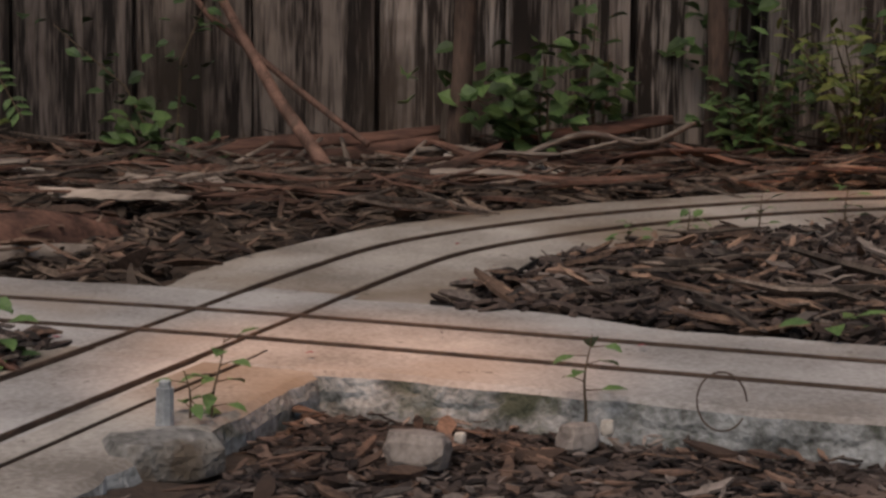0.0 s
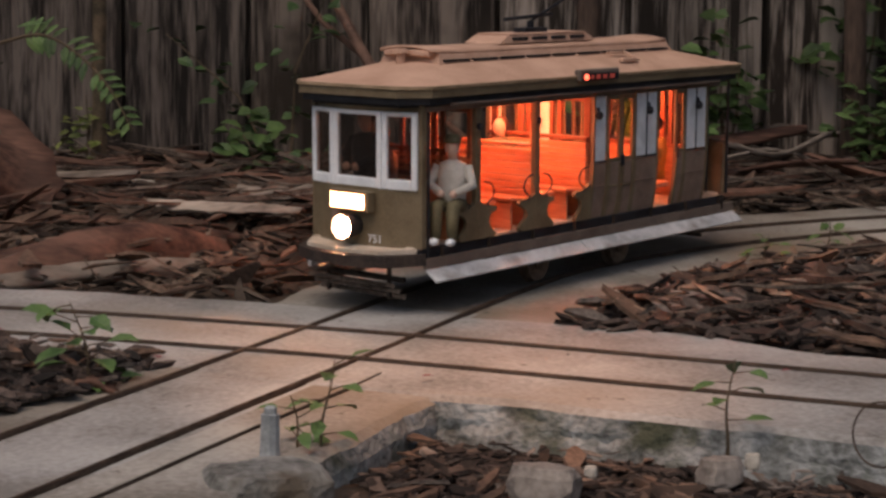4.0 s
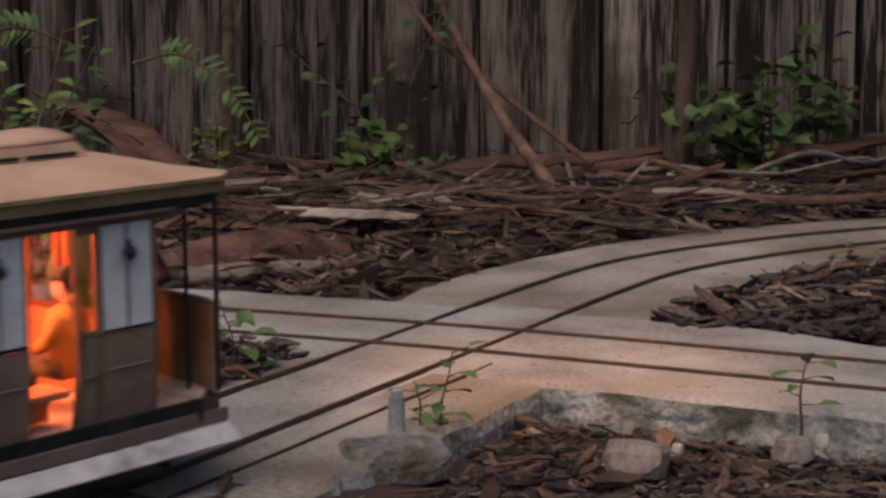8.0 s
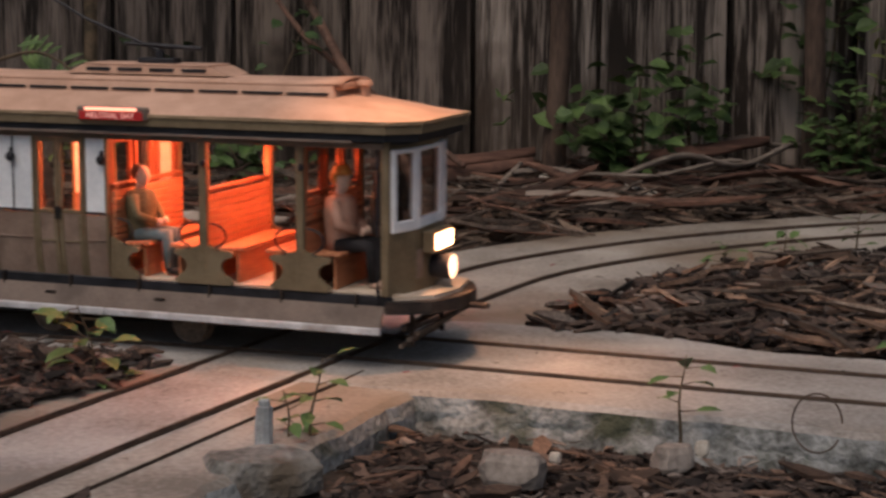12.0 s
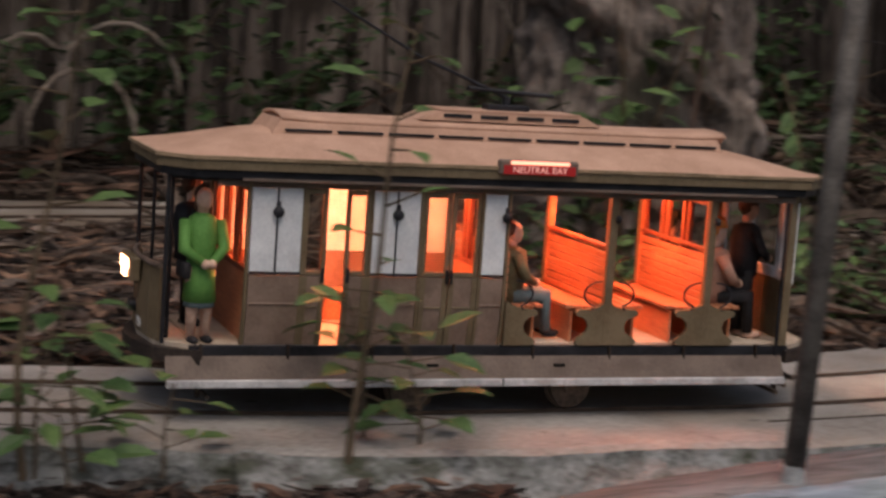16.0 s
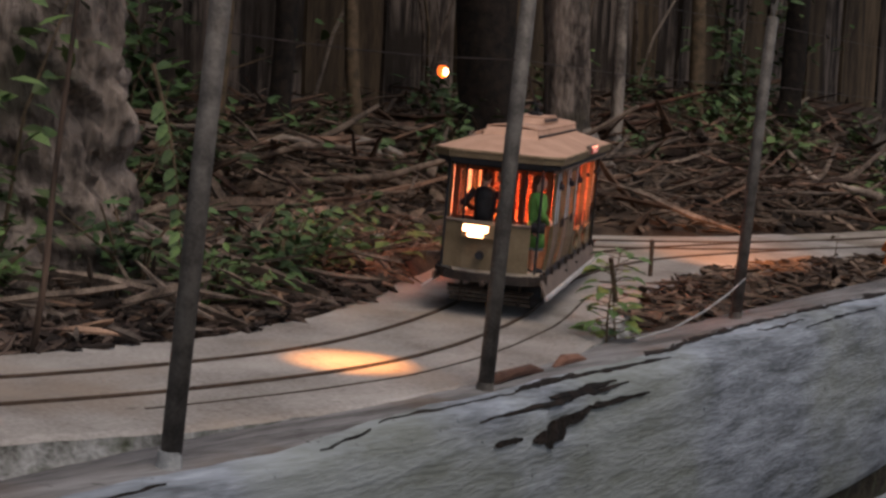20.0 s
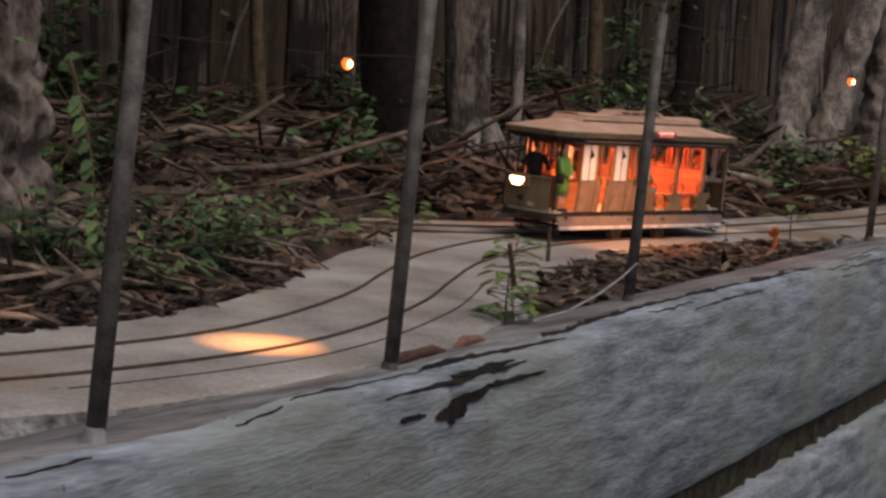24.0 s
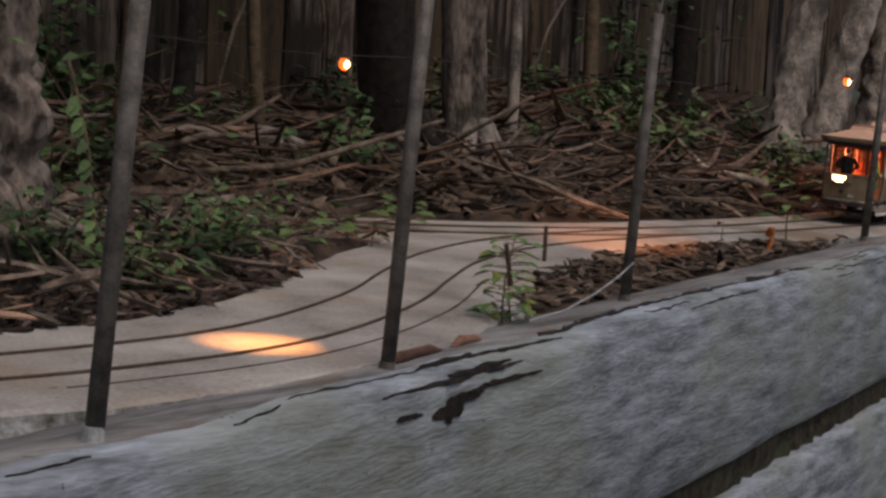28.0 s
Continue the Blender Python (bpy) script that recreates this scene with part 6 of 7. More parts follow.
for k, (x, y, r, lx, mt) in enumerate(((0.02, 2.30, 0.013, 0.02, SAPLING), (0.36, 2.33, 0.014, -0.01, SAPLING), (-0.58, 2.28, 0.008, 0.01, STEM), (-0.80, 2.25, 0.012, 0.03, SAPLING), (0.62, 2.2, 0.012, 0.05, STEM), (1.72, 1.98, 0.012, 0.03, SAPLING),
                                   (2.25, 2.1, 0.02, 0.05, ROT_AND_SHADE), (2.42, 2.05, 0.012, -0.06, STEM), (3.03, 1.90, 0.012, 0.02, TRUNK_PALE), (3.25, 2.15, 0.02, 0.0, ROT_AND_SHADE), (3.7, 2.1, 0.018, 0.0, STEM), (2.02, 2.02, 0.011, 0.06, STEM), (3.95, 2.0, 0.03, 0.1, ROT_AND_SHADE))):
    trunk("sapling", [(x, y, ground_z(x, y) - 0.02), (x + lx * 0.4, y, 0.25), (x + lx, y + 0.02, 0.9)], [r * 1.25, r, r * 0.9], mt, "slender upright sapling stem by the fence", 0.2, 9, 0.1, k, "sapling")
# unseen trunk, added to carry the western shading crown
west = trunk("tree", [(-1.25, 2.2, -0.05), (-1.25, 2.22, 0.4), (-1.2, 2.25, 1.2)], [0.06, 0.05, 0.045], TRUNK, "grey tree trunk added out of view beside the fence", 0.2, 16, 0.3, 12)


def crown(root, x0, x1, y0, y1, z0, z1, n, seed):
    """Leafy boughs high over the fence, unseen, added to shade it."""
    g, m, st = random.Random(seed), M(), M()
    for k in range(n // 40):
        c = Vector((g.uniform(x0, x1), g.uniform(y0, y1), g.uniform(z0, z1)))
        st.tube([((x0 + x1) / 2, (y0 + y1) / 2, z0 - 0.1), tuple(c)], [0.012, 0.004], 6)
        for i in range(40):
            p = c + Vector((g.gauss(0, 0.16), g.gauss(0, 0.16), g.gauss(0, 0.09)))
            a = g.uniform(0, 6.28)
            leaf(m, p, Vector((math.cos(a), math.sin(a), g.uniform(-0.4, 0.3))), Vector((g.uniform(-0.4, 0.4), g.uniform(-0.4, 0.4), 1)), g.uniform(0.07, 0.14), g.uniform(0.04, 0.07))
    part("crown", m, LEAF_DARK, root)
    part("bough", st, TRUNK, root)


# spread along the fence line to block sky and sun from it
crown(big, -0.2, 2.2, 1.75, 3.0, 1.15, 1.6, 1500, 1)
crown(pale, 1.9, 3.6, 1.75, 3.0, 1.0, 1.5, 1100, 2)
crown(lean, 3.4, 5.6, 1.6, 3.0, 1.15, 1.6, 1100, 3)
crown(west, -2.2, 0.0, 1.9, 3.0, 1.0, 1.5, 1300, 4)

# ---- bark, branches and sheaths ----
thing("fallen_branch", M().tube([(-0.095, 2.035, 0.004), (-0.145, 2.12, 0.064), (-0.200, 2.20, 0.127), (-0.255, 2.29, 0.205), (-0.311, 2.375, 0.290), (-0.40, 2.385, 0.42)], [0.0080, 0.0086, 0.0078, 0.0066, 0.0056, 0.005], 10), BRANCH, "reddish bare branch leaning on the fence", "branch", smooth=True)
thing("fallen_branch", M().tube([(-0.0906, 2.20, 0.075), (-0.185, 2.30, 0.1385), (-0.308, 2.36, 0.233), (-0.36, 2.37, 0.30)], [0.004, 0.0045, 0.004, 0.003], 8), BRANCH, "thin broken branch leaning on the fence", "branch", smooth=True)
strip("bark_strip", [(-0.49, 1.70, 0.012), (-0.42, 1.71, 0.030), (-0.34, 1.74, 0.030), (-0.27, 1.77, 0.010)], 0.036, BARK_RED, "large curled sheet of reddish fallen bark", curl=-0.4, seed=1)
strip("bark_strip", [(-0.60, 1.64, 0.0), (-0.52, 1.65, 0.014), (-0.43, 1.67, 0.010)], 0.030, BARK_RED, "narrow curled sheet of reddish fallen bark", curl=-0.3, seed=2)
strip("bark_strip", [(-0.535, 2.03, 0.045), (-0.49, 2.035, 0.05), (-0.445, 2.03, 0.046)], 0.02, PALE_DRY, "pale curled dry leaf", "dry leaf", curl=0.3, seed=3)
strip("palm_sheath", [(-0.562, 1.86, -0.010), (-0.556, 1.87, 0.045), (-0.578, 1.89, 0.092), (-0.640, 1.92, 0.128), (-0.715, 1.95, 0.162)], 0.085, BARK_RED, "brown fallen palm sheath leaning upright", "palm sheath", curl=0.2, seed=4)
strip("bark_strip", [(0.015, 2.255, 0.07), (0.01, 2.24, 0.05), (0.02, 2.225, 0.03)], 0.014, PALE_DRY, "pale dry leaf hanging over bark", "dry leaf", seed=5)
for pts, w, mt, cu in (([(-0.345, 2.23, 0.066), (-0.214, 2.25, 0.082), (-0.102, 2.275, 0.086), (-0.003, 2.29, 0.096)], 0.024, BARK_RED, -0.5), ([(-0.25, 2.18, 0.052), (-0.127, 2.22, 0.070), (-0.006, 2.26, 0.085)], 0.026, BARK_RED, -0.5),
                       ([(-0.40, 2.20, 0.050), (-0.29, 2.235, 0.064), (-0.13, 2.215, 0.066)], 0.016, BARK_RED, -0.4), ([(0.075, 2.30, 0.084), (0.18, 2.32, 0.096), (0.30, 2.335, 0.112)], 0.024, BARK_RED, -0.5), ([(0.05, 2.25, 0.060), (0.17, 2.26, 0.064), (0.26, 2.27, 0.058)], 0.020, BARK_RED, -0.4),
                       ([(0.088, 2.20, 0.054), (0.12, 2.16, 0.053), (0.150, 2.12, 0.044)], 0.012, PALE_DRY, 0.3), ([(-0.470, 1.51, 0.020), (-0.41, 1.54, 0.044), (-0.35, 1.59, 0.048), (-0.290, 1.645, 0.026)], 0.046, BARK_RED, -0.85), ([(-0.485, 1.48, 0.008), (-0.41, 1.51, 0.020), (-0.34, 1.555, 0.022), (-0.28, 1.61, 0.012)], 0.020, BARK_GREY, -0.5), ([(-0.56, 1.54, 0.006), (-0.49, 1.55, 0.022), (-0.42, 1.59, 0.034), (-0.36, 1.64, 0.026)], 0.030, BARK_RED, -0.4)):
    strip("bark_strip", pts, w, mt, "long split strip of reddish fallen bark" if mt is BARK_RED else "pale dry leaf over bark", curl=cu, thick=0.006 if w < 0.03 else 0.003, seed=int(w * 900 + pts[0][0] * 70))
for pts in ([(-0.185, 2.20, 0.066), (-0.215, 2.14, 0.048), (-0.245, 2.08, 0.028)], [(-0.205, 2.19, 0.062), (-0.26, 2.12, 0.040), (-0.315, 2.05, 0.022)], [(-0.21, 2.22, 0.075), (-0.25, 2.16, 0.052), (-0.296, 2.10, 0.036)], [(-0.098, 2.20, 0.053), (-0.07, 2.10, 0.032), (-0.036, 2.00, 0.006)],
            [(-0.132, 2.30, 0.088), (-0.11, 2.15, 0.050), (-0.086, 2.00, 0.008)], [(-0.17, 2.17, 0.06), (-0.12, 2.08, 0.035), (-0.06, 2.02, 0.012)], [(-0.02, 2.24, 0.078), (-0.05, 2.17, 0.050), (-0.075, 2.10, 0.030)], [(-0.15, 2.24, 0.08), (-0.20, 2.12, 0.04), (-0.22, 2.02, 0.012)], [(-0.28, 2.17, 0.05), (-0.22, 2.09, 0.032), (-0.17, 2.03, 0.012)]):
    thing("fallen_branch", M().tube(pts, [0.0030, 0.0042, 0.0030], 7, flat=0.6), BARK_GREY, "grey split stick leaning on the bark pile", "branch", smooth=True)
_g = random.Random(21)
for k in range(24):
    x = _g.uniform(-0.95, 0.75)
    y = min(2.34, far_y(x) + 0.22 + _g.random() ** 0.7 * 0.5)
    if y < far_y(x) + 0.16:
        continue
    a, ln = _g.gauss(0.0, 0.3), _g.uniform(0.10, 0.30)
    z = ground_z(x, y) + _g.uniform(0.006, 0.03) + 0.03 * max(0, (y - 2.1) / 0.25)
    dx, dy = math.cos(a) * ln / 2, math.sin(a) * ln / 2
    lift = _g.uniform(-0.02, 0.03)
    y2 = min(2.36, y + dy)
    strip("bark_strip", [(x - dx, min(2.36, y - dy), z - lift * 0.4), (x - dx * 0.3, min(2.36, y - dy * 0.3), z + _g.uniform(0, 0.012)), (x + dx * 0.4, min(2.36, y + dy * 0.4), z + _g.uniform(0, 0.012)), (x + dx, y2, z + lift)],
          _g.uniform(0.008, 0.024), _g.choice((BARK_RED, BARK_GREY, BARK_GREY)), "long strip of fallen bark among litter", curl=_g.uniform(-0.4, 0.5), seed=k + 10)
for k in range(26):
    x = _g.uniform(1.5, 4.2)
    y = min(2.3, far_y(x) + 0.18 + _g.random() * 0.7)
    a, ln = _g.gauss(0.2, 0.7), _g.uniform(0.15, 0.5)
    z = ground_z(x, y) + 0.02
    dx, dy = math.cos(a) * ln / 2, math.sin(a) * ln / 2
    thing("fallen_branch", M().tube([(x - dx, min(2.36, y - dy), z), (x, y, z + _g.uniform(0.01, 0.04)), (x + dx, min(2.36, y + dy), z + _g.uniform(0.0, 0.12))], [_g.uniform(0.004, 0.011), 0.006, 0.003], 8), _g.choice((TWIG, BARK_GREY, BARK_RED)), "dead branch fallen on the leafy bank", "branch", smooth=True)

# ---- stones, stump, ring ----
def rock(name, x, y, z, s, material, label, seed):
    g, m = random.Random(seed), M().ball((0, 0, 0), (1, 1, 1), 12, 8)
    m.v = [tuple(max(-0.78, min(0.78, c * (1 + 0.22 * nz(p[0] * 1.5 + seed, p[1] * 1.5, 1.0, p[2] * 1.5)))) * q for c, q in zip(p, s)) for p in m.v]
    return thing(name, m, material, label, "stone", at=pose(x, y, z, 0, 0, g.uniform(-30, 30)))


rock("stone", -0.0112, 0.966, -0.0215, (0.023, 0.014, 0.013), STONE, "squarish pale stone on bark mulch", 1)
rock("stone", 0.0805, 1.019, -0.026, (0.015, 0.010, 0.011), STONE, "small grey stone on bark mulch", 2)
rock("stone", 0.0126, 0.996, -0.0215, (0.004, 0.004, 0.004), PALE_DRY, "small white pebble on bark mulch", 3)
rock("stone", 0.0985, 1.029, -0.0220, (0.005, 0.004, 0.006), PALE_DRY, "small white pebble on bark mulch", 4)
_fx, _fy = lie(-0.142, 0.912, 0.012)
lump = rock("concrete_footing", _fx, _fy, slope_z(_fy) - 0.0088, (0.040, 0.034, 0.016), FOOTING, "rough concrete footing of a cut-off metal peg", 6)
thing("metal_peg", M().tube([(0, 0, -0.01), (0.0005, 0, 0.024)], [0.0058, 0.005], 10).box((0.0005, 0, 0.025), (0.0064, 0.0044, 0.0064), 0.001), ZINC, "short pale zinc peg cut off above its footing", "peg", at=pose(*lie(-0.148, 0.957, 0.012), slope_z(lie(-0.148, 0.957, 0.012)[1]) - 0.004))
thing("wire_ring", M().tube([(0.0142 * math.cos(a), 0.0042 * math.sin(a), 0.002 + 0.0163 * math.sin(a)) for a in (k * 5.7 / 24 for k in range(25))], 0.0006, 6), RAIL, "loop of thin rusty wire standing in the mulch", "wire", at=pose(0.1612, 1.008, -0.0035))
for k, (x, y, m_, s) in enumerate(((-0.085, 1.123, PETAL, 0.008), (0.014, 1.60, PETAL, 0.011), (0.021, 1.42, PETAL, 0.011), (0.035, 1.41, PETAL, 0.009), (0.137, 1.168, PETAL, 0.009), (0.002, 1.212, ROT_AND_SHADE, 0.006), (0.177, 1.158, ROT_AND_SHADE, 0.005), (0.09, 1.54, STEM, 0.008), (0.20, 1.155, ROT_AND_SHADE, 0.005), (-0.012, 1.19, RUSTLEAF, 0.003), (-0.25, 1.17, PETAL, 0.008), (-0.38, 1.27, PETAL, 0.009))):
    m = M()
    leaf(m, Vector((0, 0, 0)), Vector((1, 0.3, 0.1)), Vector((0, 0, 1)), s, s * 0.5)
    thing("fallen_petal", m, m_, "small dried petal lying on concrete", "petal", at=pose(*lie(x, y, 0.0, 0.0), slope_z(lie(x, y, 0.0, 0.0)[1]) + 0.0035, 0, 0, 50 * k))
strip("dry_leaf", [(-0.295, 1.122, -0.012), (-0.282, 1.120, -0.004), (-0.266, 1.119, -0.010)], 0.013, BARK_RED, "curled brown dry leaf on concrete", "dry leaf", seed=31)

# ---- by the timber wall ----
thing("garden_wire", M().tube([(1.742, 0.914, 0.024), (1.68, 0.900, 0.012), (1.60, 0.884, 0.000), (1.52, 0.872, -0.010), (1.44, 0.866, -0.014)], 0.0011, 7), ZINC, "thin pale wire sagging from a rod to the weeds", "wire", smooth=True)
thing("wood_chunk", M().tube([(1.150, 0.826, -0.024), (1.168, 0.828, -0.020), (1.195, 0.832, -0.019), (1.225, 0.838, -0.020), (1.250, 0.842, -0.024)], [0.002, 0.0055, 0.0042, 0.0050, 0.002], 9), BARK_RED, "reddish chunk of rotten wood on the timber wall", "wood chunk")
thing("wood_chunk", M().tube([(1.272, 0.846, -0.024), (1.292, 0.849, -0.019), (1.320, 0.853, -0.020), (1.340, 0.857, -0.024)], [0.002, 0.0052, 0.0040, 0.002], 9), BARK_RED, "reddish chunk of rotten wood on the timber wall", "wood chunk")

# ---- plants, one by one ----
seedling(0.086, 1.043, 0.055, 7, 0.016, 0.009, LEAF, "thin twig seedling with a few green leaves", (0.05, 0), seed=1, start=0.35)
seedling(-0.126, 0.99, 0.060, 9, 0.015, 0.009, LEAF, "small green seedling beside a metal peg", (0.1, 0), seed=2)
seedling(-0.137, 0.985, 0.042, 6, 0.014, 0.009, LEAF, "small green seedling beside a metal peg", (-0.1, 0), seed=3)
seedling(-0.290, 1.150, 0.064, 16, 0.021, 0.014, LEAF, "small green seedling at the edge of concrete", (-0.15, 0), seed=4, start=0.1)
seedling(-0.394, 1.181, 0.060, 4, 0.013, 0.007, LEAF_YELLOW, "thin seedling in bark mulch", (0.0, 0), seed=5)
seedling(-0.442, 1.200, 0.058, 11, 0.025, 0.016, LEAF_DARK, "thin seedling in bark mulch", (0.0, 0), seed=6)
for k, (x, y, h) in enumerate(((0.235, 1.70, 0.035), (0.31, 1.74, 0.05), (0.40, 1.77, 0.05), (0.17, 1.62, 0.03), (0.48, 1.72, 0.06))):
    seedling(x, y, h, 8, 0.016, 0.008, LEAF, "small green seedling in bark mulch", (0.1, 0), seed=10 + k)
seedling(0.262, 1.20, 0.02, 6, 0.026, 0.013, LEAF, "low green leafy shoot over bark mulch", (0.3, -0.1), seed=16)
for k, (x, y, h, n) in enumerate(((0.335, 0.925, 0.085, 10), (0.365, 0.934, 0.10, 14), (0.33, 0.93, 0.27, 13), (0.527, 0.895, 0.11, 14), (0.50, 0.86, 0.27, 12), (0.545, 0.865, 0.09, 16), (0.40, 0.90, 0.06, 8), (0.345, 0.90, 0.05, 9))):
    seedling(x, y, h, n, 0.026, 0.014, LEAF_DARK if k % 2 else LEAF, "leafy green weed on a thin stem beside the track", (0.15 * (-1) ** k, 0.05), seed=20 + k, start=0.25, spread=1.3, name="weed")
bush(-0.63, 1.68, 0.12, 0.10, 0.20, 190, 0.026, LEAF, "leafy green plant in litter", 31)
bush(-0.655, 1.74, 0.10, 0.06, 0.27, 70, 0.024, LEAF_YELLOW, "tall pale green leafy shoots in litter", 30)
seedling(-0.510, 1.335, 0.24, 9, 0.02, 0.012, LEAF, "tall thin grey stem with few leaves", (0.05, 0.25), seed=33, start=0.5, name="weed")
frond(-0.62, 2.0, 0.20, [(0, 0, 0), (0.06, -0.01, 0.01), (0.12, -0.02, -0.03), (0.16, -0.03, -0.09)], 0.03, 16, LEAF, "drooping green fern frond", 3)
frond(-0.66, 1.9, 0.22, [(0, 0, 0), (-0.06, -0.01, 0.02), (-0.12, -0.02, -0.01), (-0.17, -0.03, -0.07)], 0.03, 16, LEAF, "drooping green fern frond", 4)
bush(-0.60, 2.28, 0.06, 0.04, 0.11, 24, 0.020, LEAF_YELLOW, "pale yellow-green shoot by the fence", 35)
bush(-0.385, 2.25, 0.09, 0.05, 0.06, 24, 0.028, LEAF, "green creeper leaves at the foot of the fence", 36, slim=0.8)
bush(-0.31, 2.24, 0.05, 0.04, 0.03, 12, 0.022, LEAF_DARK, "green creeper leaves at the foot of the fence", 37, slim=0.8)
bush(-0.35, 2.33, 0.4, 0.05, 0.27, 40, 0.022, LEAF_DARK, "sparse dark creeper on the fence", 38, slim=0.8)
bush(0.13, 2.28, 0.28, 0.10, 0.18, 120, 0.032, LEAF, "green creeper leaves over fallen bark", 39, slim=0.8)
bush(0.20, 2.33, 0.14, 0.05, 0.30, 72, 0.026, LEAF, "dark green creeper climbing the fence", 40, slim=0.8)
bush(0.40, 2.28, 0.26, 0.14, 0.15, 300, 0.026, LEAF, "bright green weedy bush by the fence", 41, slim=0.34)
bush(0.52, 2.26, 0.24, 0.14, 0.20, 290, 0.026, LEAF_YELLOW, "yellow-green weedy bush by the fence", 42, slim=0.34)
bush(0.70, 2.22, 0.26, 0.14, 0.24, 380, 0.028, LEAF_DARK, "dark green bush by the fence", 43)
bush(0.92, 2.2, 0.3, 0.16, 0.30, 380, 0.03, LEAF_DARK, "dark green bush by the fence", 44)
bush(1.15, 2.22, 0.3, 0.16, 0.26, 260, 0.03, LEAF_DARK, "dark green bush by the fence", 45)
bush(0.36, 2.36, 0.10, 0.03, 0.34, 70, 0.03, LEAF, "green creeper climbing the fence", 46, slim=0.8)
for k, (x, y, z) in enumerate(((0.76, 2.15, 0.20), (0.82, 2.12, 0.16), (0.88, 2.15, 0.22))):
    thing("fallen_branch", M().tube([(x + 0.06 * math.cos(a) * (1 + 0.2 * k), y, z - 0.05 + 0.09 * math.sin(a)) for a in (j * math.pi / 9 for j in range(10))], 0.0035, 8), BARK_GREY, "pale arching dead vine", "vine", smooth=True)
for k, (x, y, w, h, n) in enumerate(((1.10, 1.09, 0.16, 0.07, 170), (1.22, 1.12, 0.16, 0.09, 190), (1.32, 1.20, 0.16, 0.09, 170), (1.04, 1.13, 0.12, 0.13, 110), (1.45, 1.28, 0.14, 0.06, 90), (1.30, 1.42, 0.2, 0.12, 120), (0.85, 1.12, 0.2, 0.10, 130), (0.95, 1.25, 0.2, 0.15, 130))):
    bush(x, y, w, 0.10, h, n, 0.018, (LEAF, LEAF_DARK)[k % 2], "low green weeds among twigs behind the track", 50 + k)
frond(1.05, 1.12, 0.22, [(0, 0, 0), (0.01, -0.01, -0.05), (0.015, -0.02, -0.11), (0.02, -0.02, -0.16)], 0.028, 12, LEAF, "hanging shoot with paired leaves", 61)
bush(0.94, 1.18, 0.14, 0.1, 0.30, 90, 0.03, LEAF, "leafy green shoots in front of a tree", 62)
seedling(1.387, 0.868, 0.100, 34, 0.019, 0.011, LEAF, "leafy weed growing behind the timber wall", (0.25, 0), seed=71, start=0.1, spread=1.4, name="weed")
seedling(1.42, 0.877, 0.085, 26, 0.018, 0.011, LEAF_YELLOW, "leafy weed growing behind the timber wall", (-0.2, 0), seed=72, start=0.1, spread=1.4, name="weed")
seedling(2.49, 1.05, 0.12, 12, 0.03, 0.014, LEAF, "thin weed beside the far rails", (0.1, 0), seed=73, name="weed")
seedling(2.28, 1.06, 0.05, 4, 0.015, 0.006, STEM, "thin dead weed beside the far rails", (0.1, 0), seed=74, name="weed")
for k, (x, y, h) in enumerate(((1.72, 1.34, 0.05), (1.80, 1.33, 0.05), (1.60, 1.30, 0.05), (2.02, 1.44, 0.05))):
    seedling(x, y, h, 8, 0.03, 0.016, LEAF, "small green seedling beside the far rails", (0.1, 0), seed=80 + k)
bush(2.3, 1.75, 0.3, 0.15, 0.10, 120, 0.03, LEAF_DARK, "sparse dark green plant on the bank", 90)
bush(1.75, 1.85, 0.5, 0.2, 0.16, 220, 0.03, LEAF_DARK, "sparse dark green plants on the bank", 91)
bush(2.0, 2.2, 0.9, 0.2, 0.32, 240, 0.035, LEAF_DARK, "dark creeper along the fence", 92)
bush(3.3, 1.7, 0.5, 0.2, 0.13, 160, 0.032, LEAF, "sparse green plants on the bank", 93)
bush(3.85, 1.45, 0.35, 0.15, 0.13, 220, 0.03, LEAF_YELLOW, "yellow-green weeds beside the far track", 94)
bush(3.5, 1.5, 0.3, 0.15, 0.10, 130, 0.03, LEAF, "green weeds beside the far track", 95)
bush(4.0, 2.1, 0.9, 0.2, 0.4, 200, 0.035, LEAF_DARK, "dark foliage along the fence", 96)
_h = random.Random(77)
for k in range(24):
    x = _h.uniform(1.35, 4.1)
    y = min(2.32, far_y(x) + 0.2 + _h.random() * 0.8)
    bush(x, y, _h.uniform(0.14, 0.34), 0.12, _h.uniform(0.05, 0.18) + 0.12 * max(0, y - 2.0), _h.randrange(48, 130), _h.uniform(0.018, 0.03), _h.choice((LEAF_DARK, LEAF_DARK, LEAF_DARK, LEAF)), "low dark green weeds in leaf litter on the bank", 200 + k, slim=_h.uniform(0.4, 0.8))
for k in range(16):
    x, y = _h.uniform(1.3, 4.4), _h.uniform(2.28, 2.36)
    z = ground_z(x, y)
    w = _h.uniform(-0.25, 0.25)
    thing("dead_vine", M().tube([(x, y, z), (x + w * 0.3, y - 0.02, z + 0.18), (x + w, y - 0.03, z + 0.36), (x + w * 1.2, y, z + 0.62)], [0.004, 0.0035, 0.003, 0.002], 7), _h.choice((TWIG, STEM, BARK_GREY)), "thin dead vine hanging on the fence", "vine", smooth=True)
thing("metal_peg", M().tube([(1.940, 1.151, -0.03), (1.940, 1.151, 0.040)], 0.0029, 8), RAIL, "thin dark peg beside the far rails", "peg")
thing("metal_peg", M().tube([(1.685, 1.038, -0.03), (1.663, 1.038, 0.038)], 0.0028, 8), RAIL, "thin dark peg leaning beside the rails", "peg")
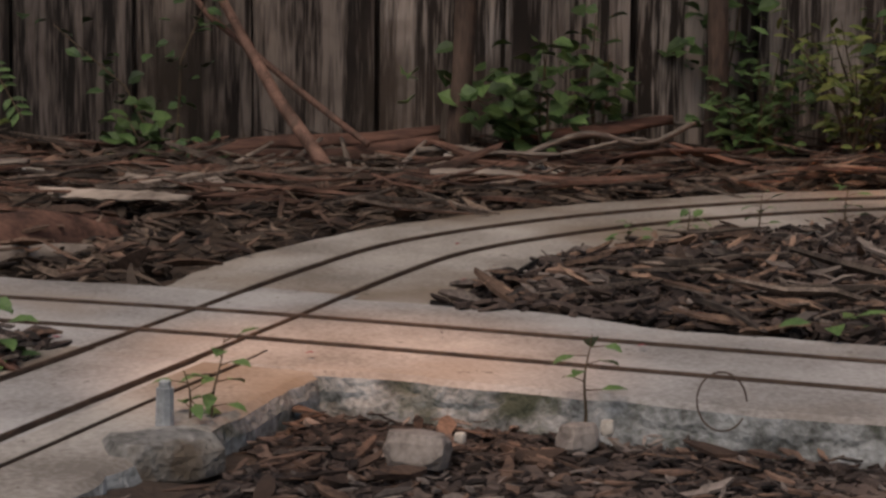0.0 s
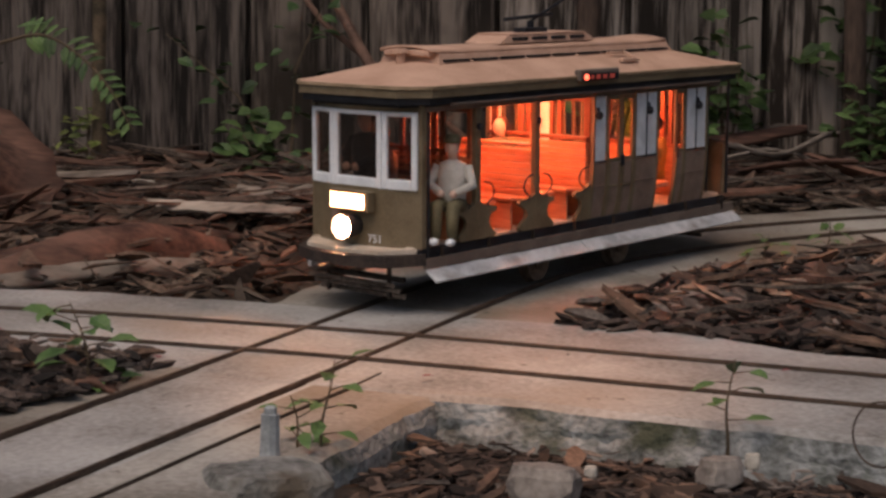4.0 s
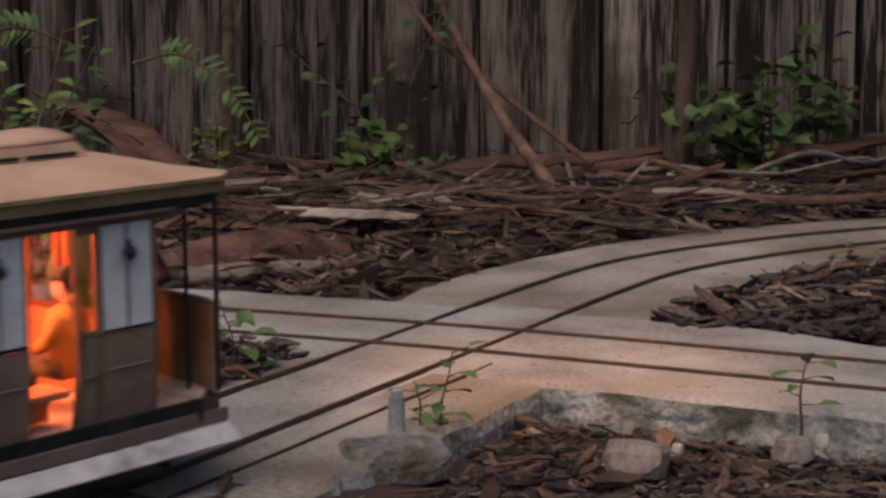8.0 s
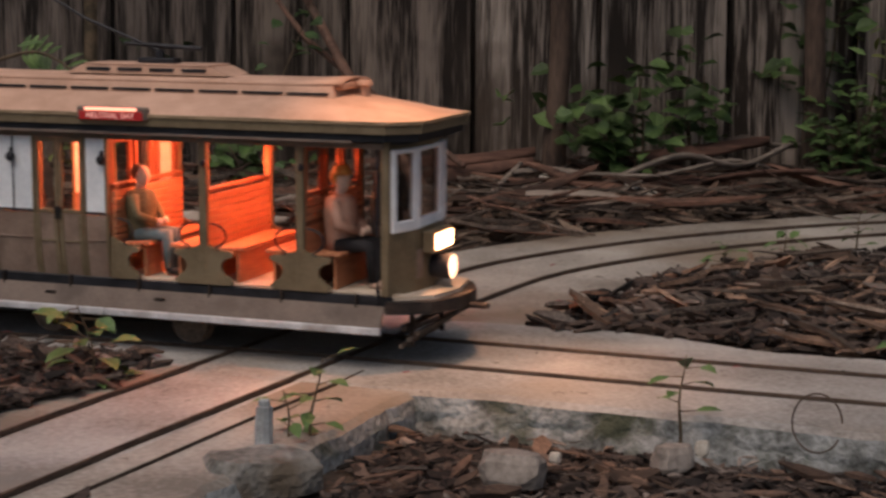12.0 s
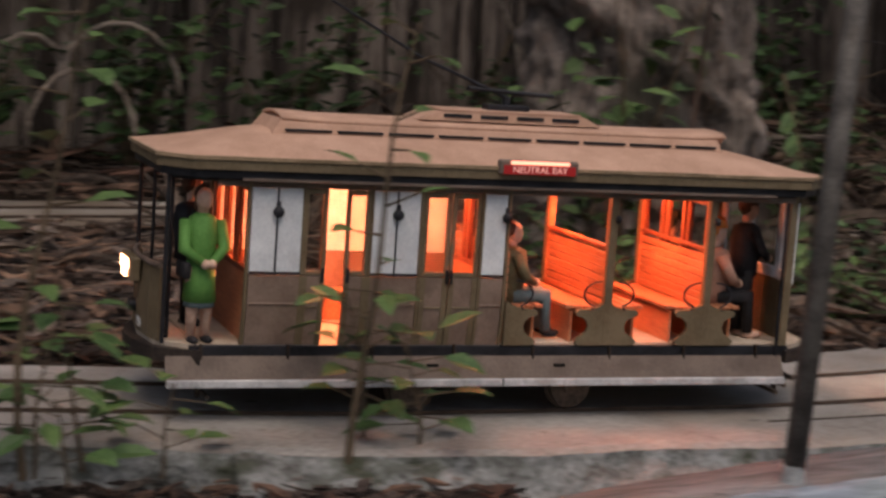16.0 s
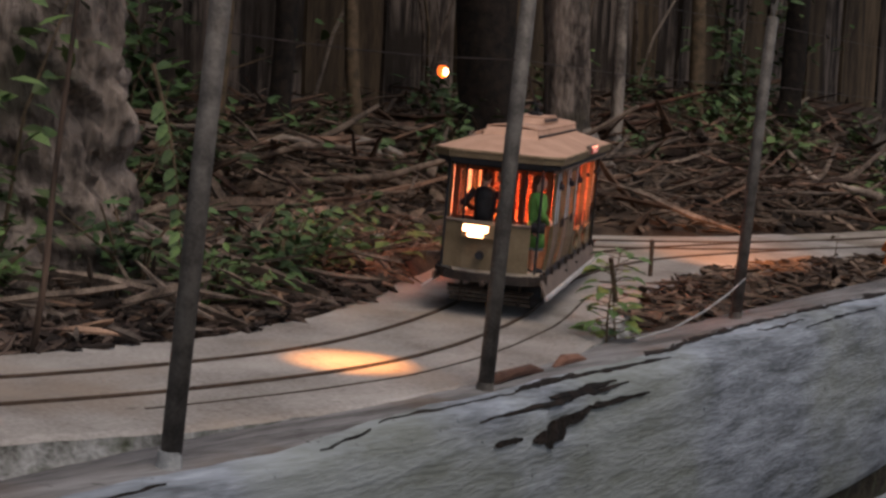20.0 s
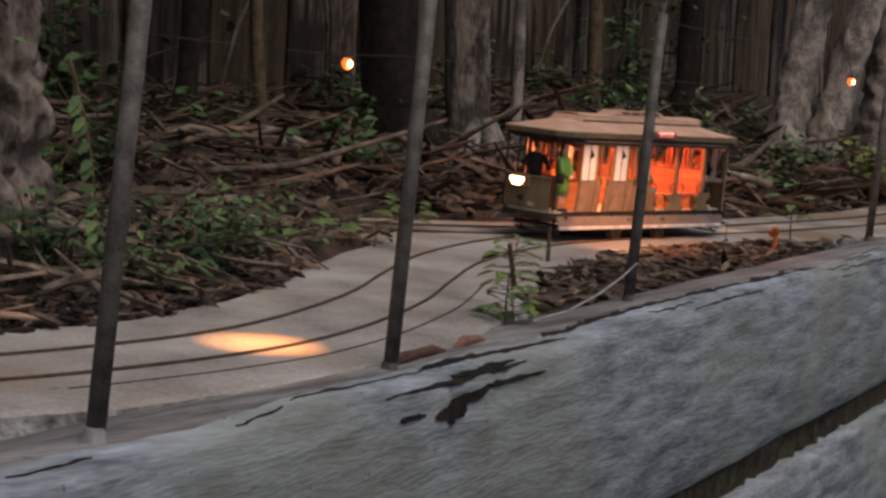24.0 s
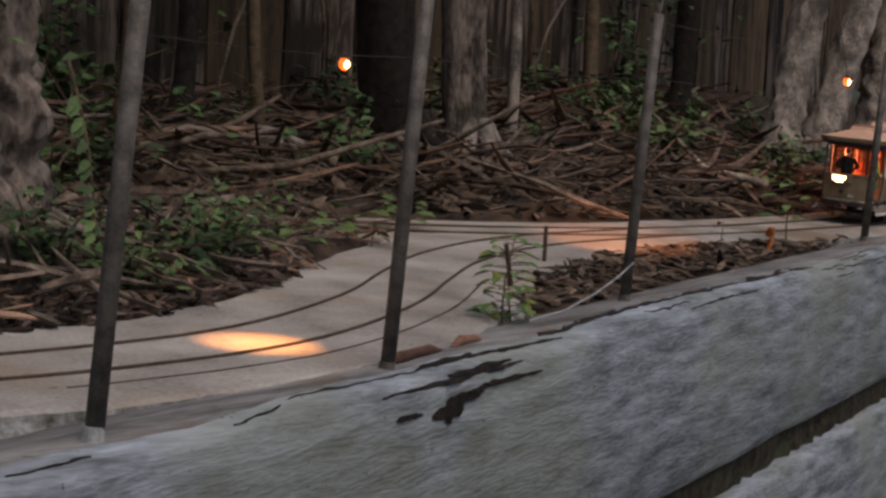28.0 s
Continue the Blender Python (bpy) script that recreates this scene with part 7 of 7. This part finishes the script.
strip("dry_leaf", [(2.526, 1.097, -0.013), (2.528, 1.092, 0.008), (2.521, 1.087, 0.024)], 0.014, RUSTLEAF, "orange curled dry leaf", "dry leaf", seed=41)
thing("fallen_log", M().tube([(2.295, 2.0, 0.105), (2.326, 1.973, 0.111), (2.345, 1.951, 0.103), (2.372, 1.916, 0.090), (2.385, 1.90, 0.083)], [0.014, 0.025, 0.027, 0.022, 0.012], 14), TRUNK_PALE, "pale broken log on the bank", "log", smooth=True)
thing("sapling", M().tube([(0.905, 1.09, ground_z(0.905, 1.09) - 0.01), (0.913, 1.086, 0.05), (0.916, 1.083, 0.12), (0.928, 1.076, 0.264), (0.95, 1.06, 0.5)], [0.003, 0.0026, 0.0023, 0.002, 0.0014], 8), SAPLING, "slender reddish sapling stem behind the track", "sapling", smooth=True)


# ---- the way of the tram ----
TRAM_RUN = [(0, 3.225), (0.5, 3.364), (1, 3.504), (1.5, 3.645), (2, 3.77), (2.5, 3.885), (3, 3.985), (3.5, 4.09), (4, 4.2), (4.5, 4.32), (5.5, 4.53), (6.5, 4.736),
            (7, 4.84), (7.5, 4.98), (8, 5.125), (8.5, 5.29), (9, 5.52), (9.5, 5.82), (10, 6.084), (10.5, 6.199), (11, 6.31), (11.5, 6.419), (12.5, 6.655), (13.5, 6.892),
            (14, 7.016), (14.5, 7.138), (15, 7.268), (15.5, 7.398), (16, 7.533), (16.5, 7.678), (17, 7.816), (17.5, 7.935), (18, 8.054), (18.5, 8.152), (19, 8.264), (19.5, 8.395),
            (20, 8.525), (20.5, 8.635), (21, 8.725), (21.5, 8.812), (22, 8.905), (22.5, 8.998), (23.5, 9.185), (24.5, 9.392), (25, 9.503), (25.5, 9.662), (26, 9.815), (26.5, 9.948),
            (27, 10.08), (27.5, 10.216), (28, 10.316)]


SWAY = [(0, 0.014, -5.0, 0.002), (2.0, 0.018, -5.0, 0.003), (3.0, 0.012, -3.2, 0.002), (4.0, 0.007, -1.3, 0.0), (5.0, 0.006, 0.4, 0.0), (6.7, 0.005, 2.4, 0.0), (8.0, 0.004, 0.5, 0.0), (10.5, 0.002, -4.5, 0.001), (11.5, 0.001, -6.5, 0.003), (12.6, 0.002, -2.0, 0.001), (14.0, 0.002, 1.7, 0.0), (15.5, 0.002, 0.0, 0.0), (17.0, 0.002, -1.7, 0.0), (18.0, 0.002, 0.8, 0.0), (20.0, -0.002, 0.3, 0.0), (22.0, 0.010, 2.6, -0.003), (23.4, 0.007, -3.5, -0.003), (25.0, 0.005, -9.0, -0.003), (26.0, 0.003, -3.0, -0.002), (27.0, 0.001, 3.2, -0.001), (28.0, 0.0, 3.2, -0.001)]
PIVOT = 0.060


def tram_pose(s, side, turn, lift):
    """The body over its guiding axle pair, with a little sideways play."""
    a, b = along(s - PIVOT - 0.06), along(s - PIVOT + 0.06)
    f = Vector(b - a).normalized()
    l = Vector((0, -0.05, 1)).cross(f).normalized()
    u = f.cross(l)
    m = Matrix((f, l, u)).transposed().to_4x4()
    m.translation = Vector((a + b) / 2) + u * (0.0052 + lift) + l * side
    return m @ Matrix.Rotation(radians(turn), 4, "Z") @ Matrix.Translation((PIVOT, 0, 0))


def motions():
    ts = [p[0] for p in TRAM_RUN]
    ss = [p[1] for p in TRAM_RUN]
    rows = []
    for i in range(113):
        t = i * 0.25
        side, turn, lift = (float(np.interp(t, [p[0] for p in SWAY], [p[k] for p in SWAY])) for k in (1, 2, 3))
        rows.append((t, tram_pose(float(np.interp(t, ts, ss)), side, turn, lift)))
    walk(tram, rows)


motions()
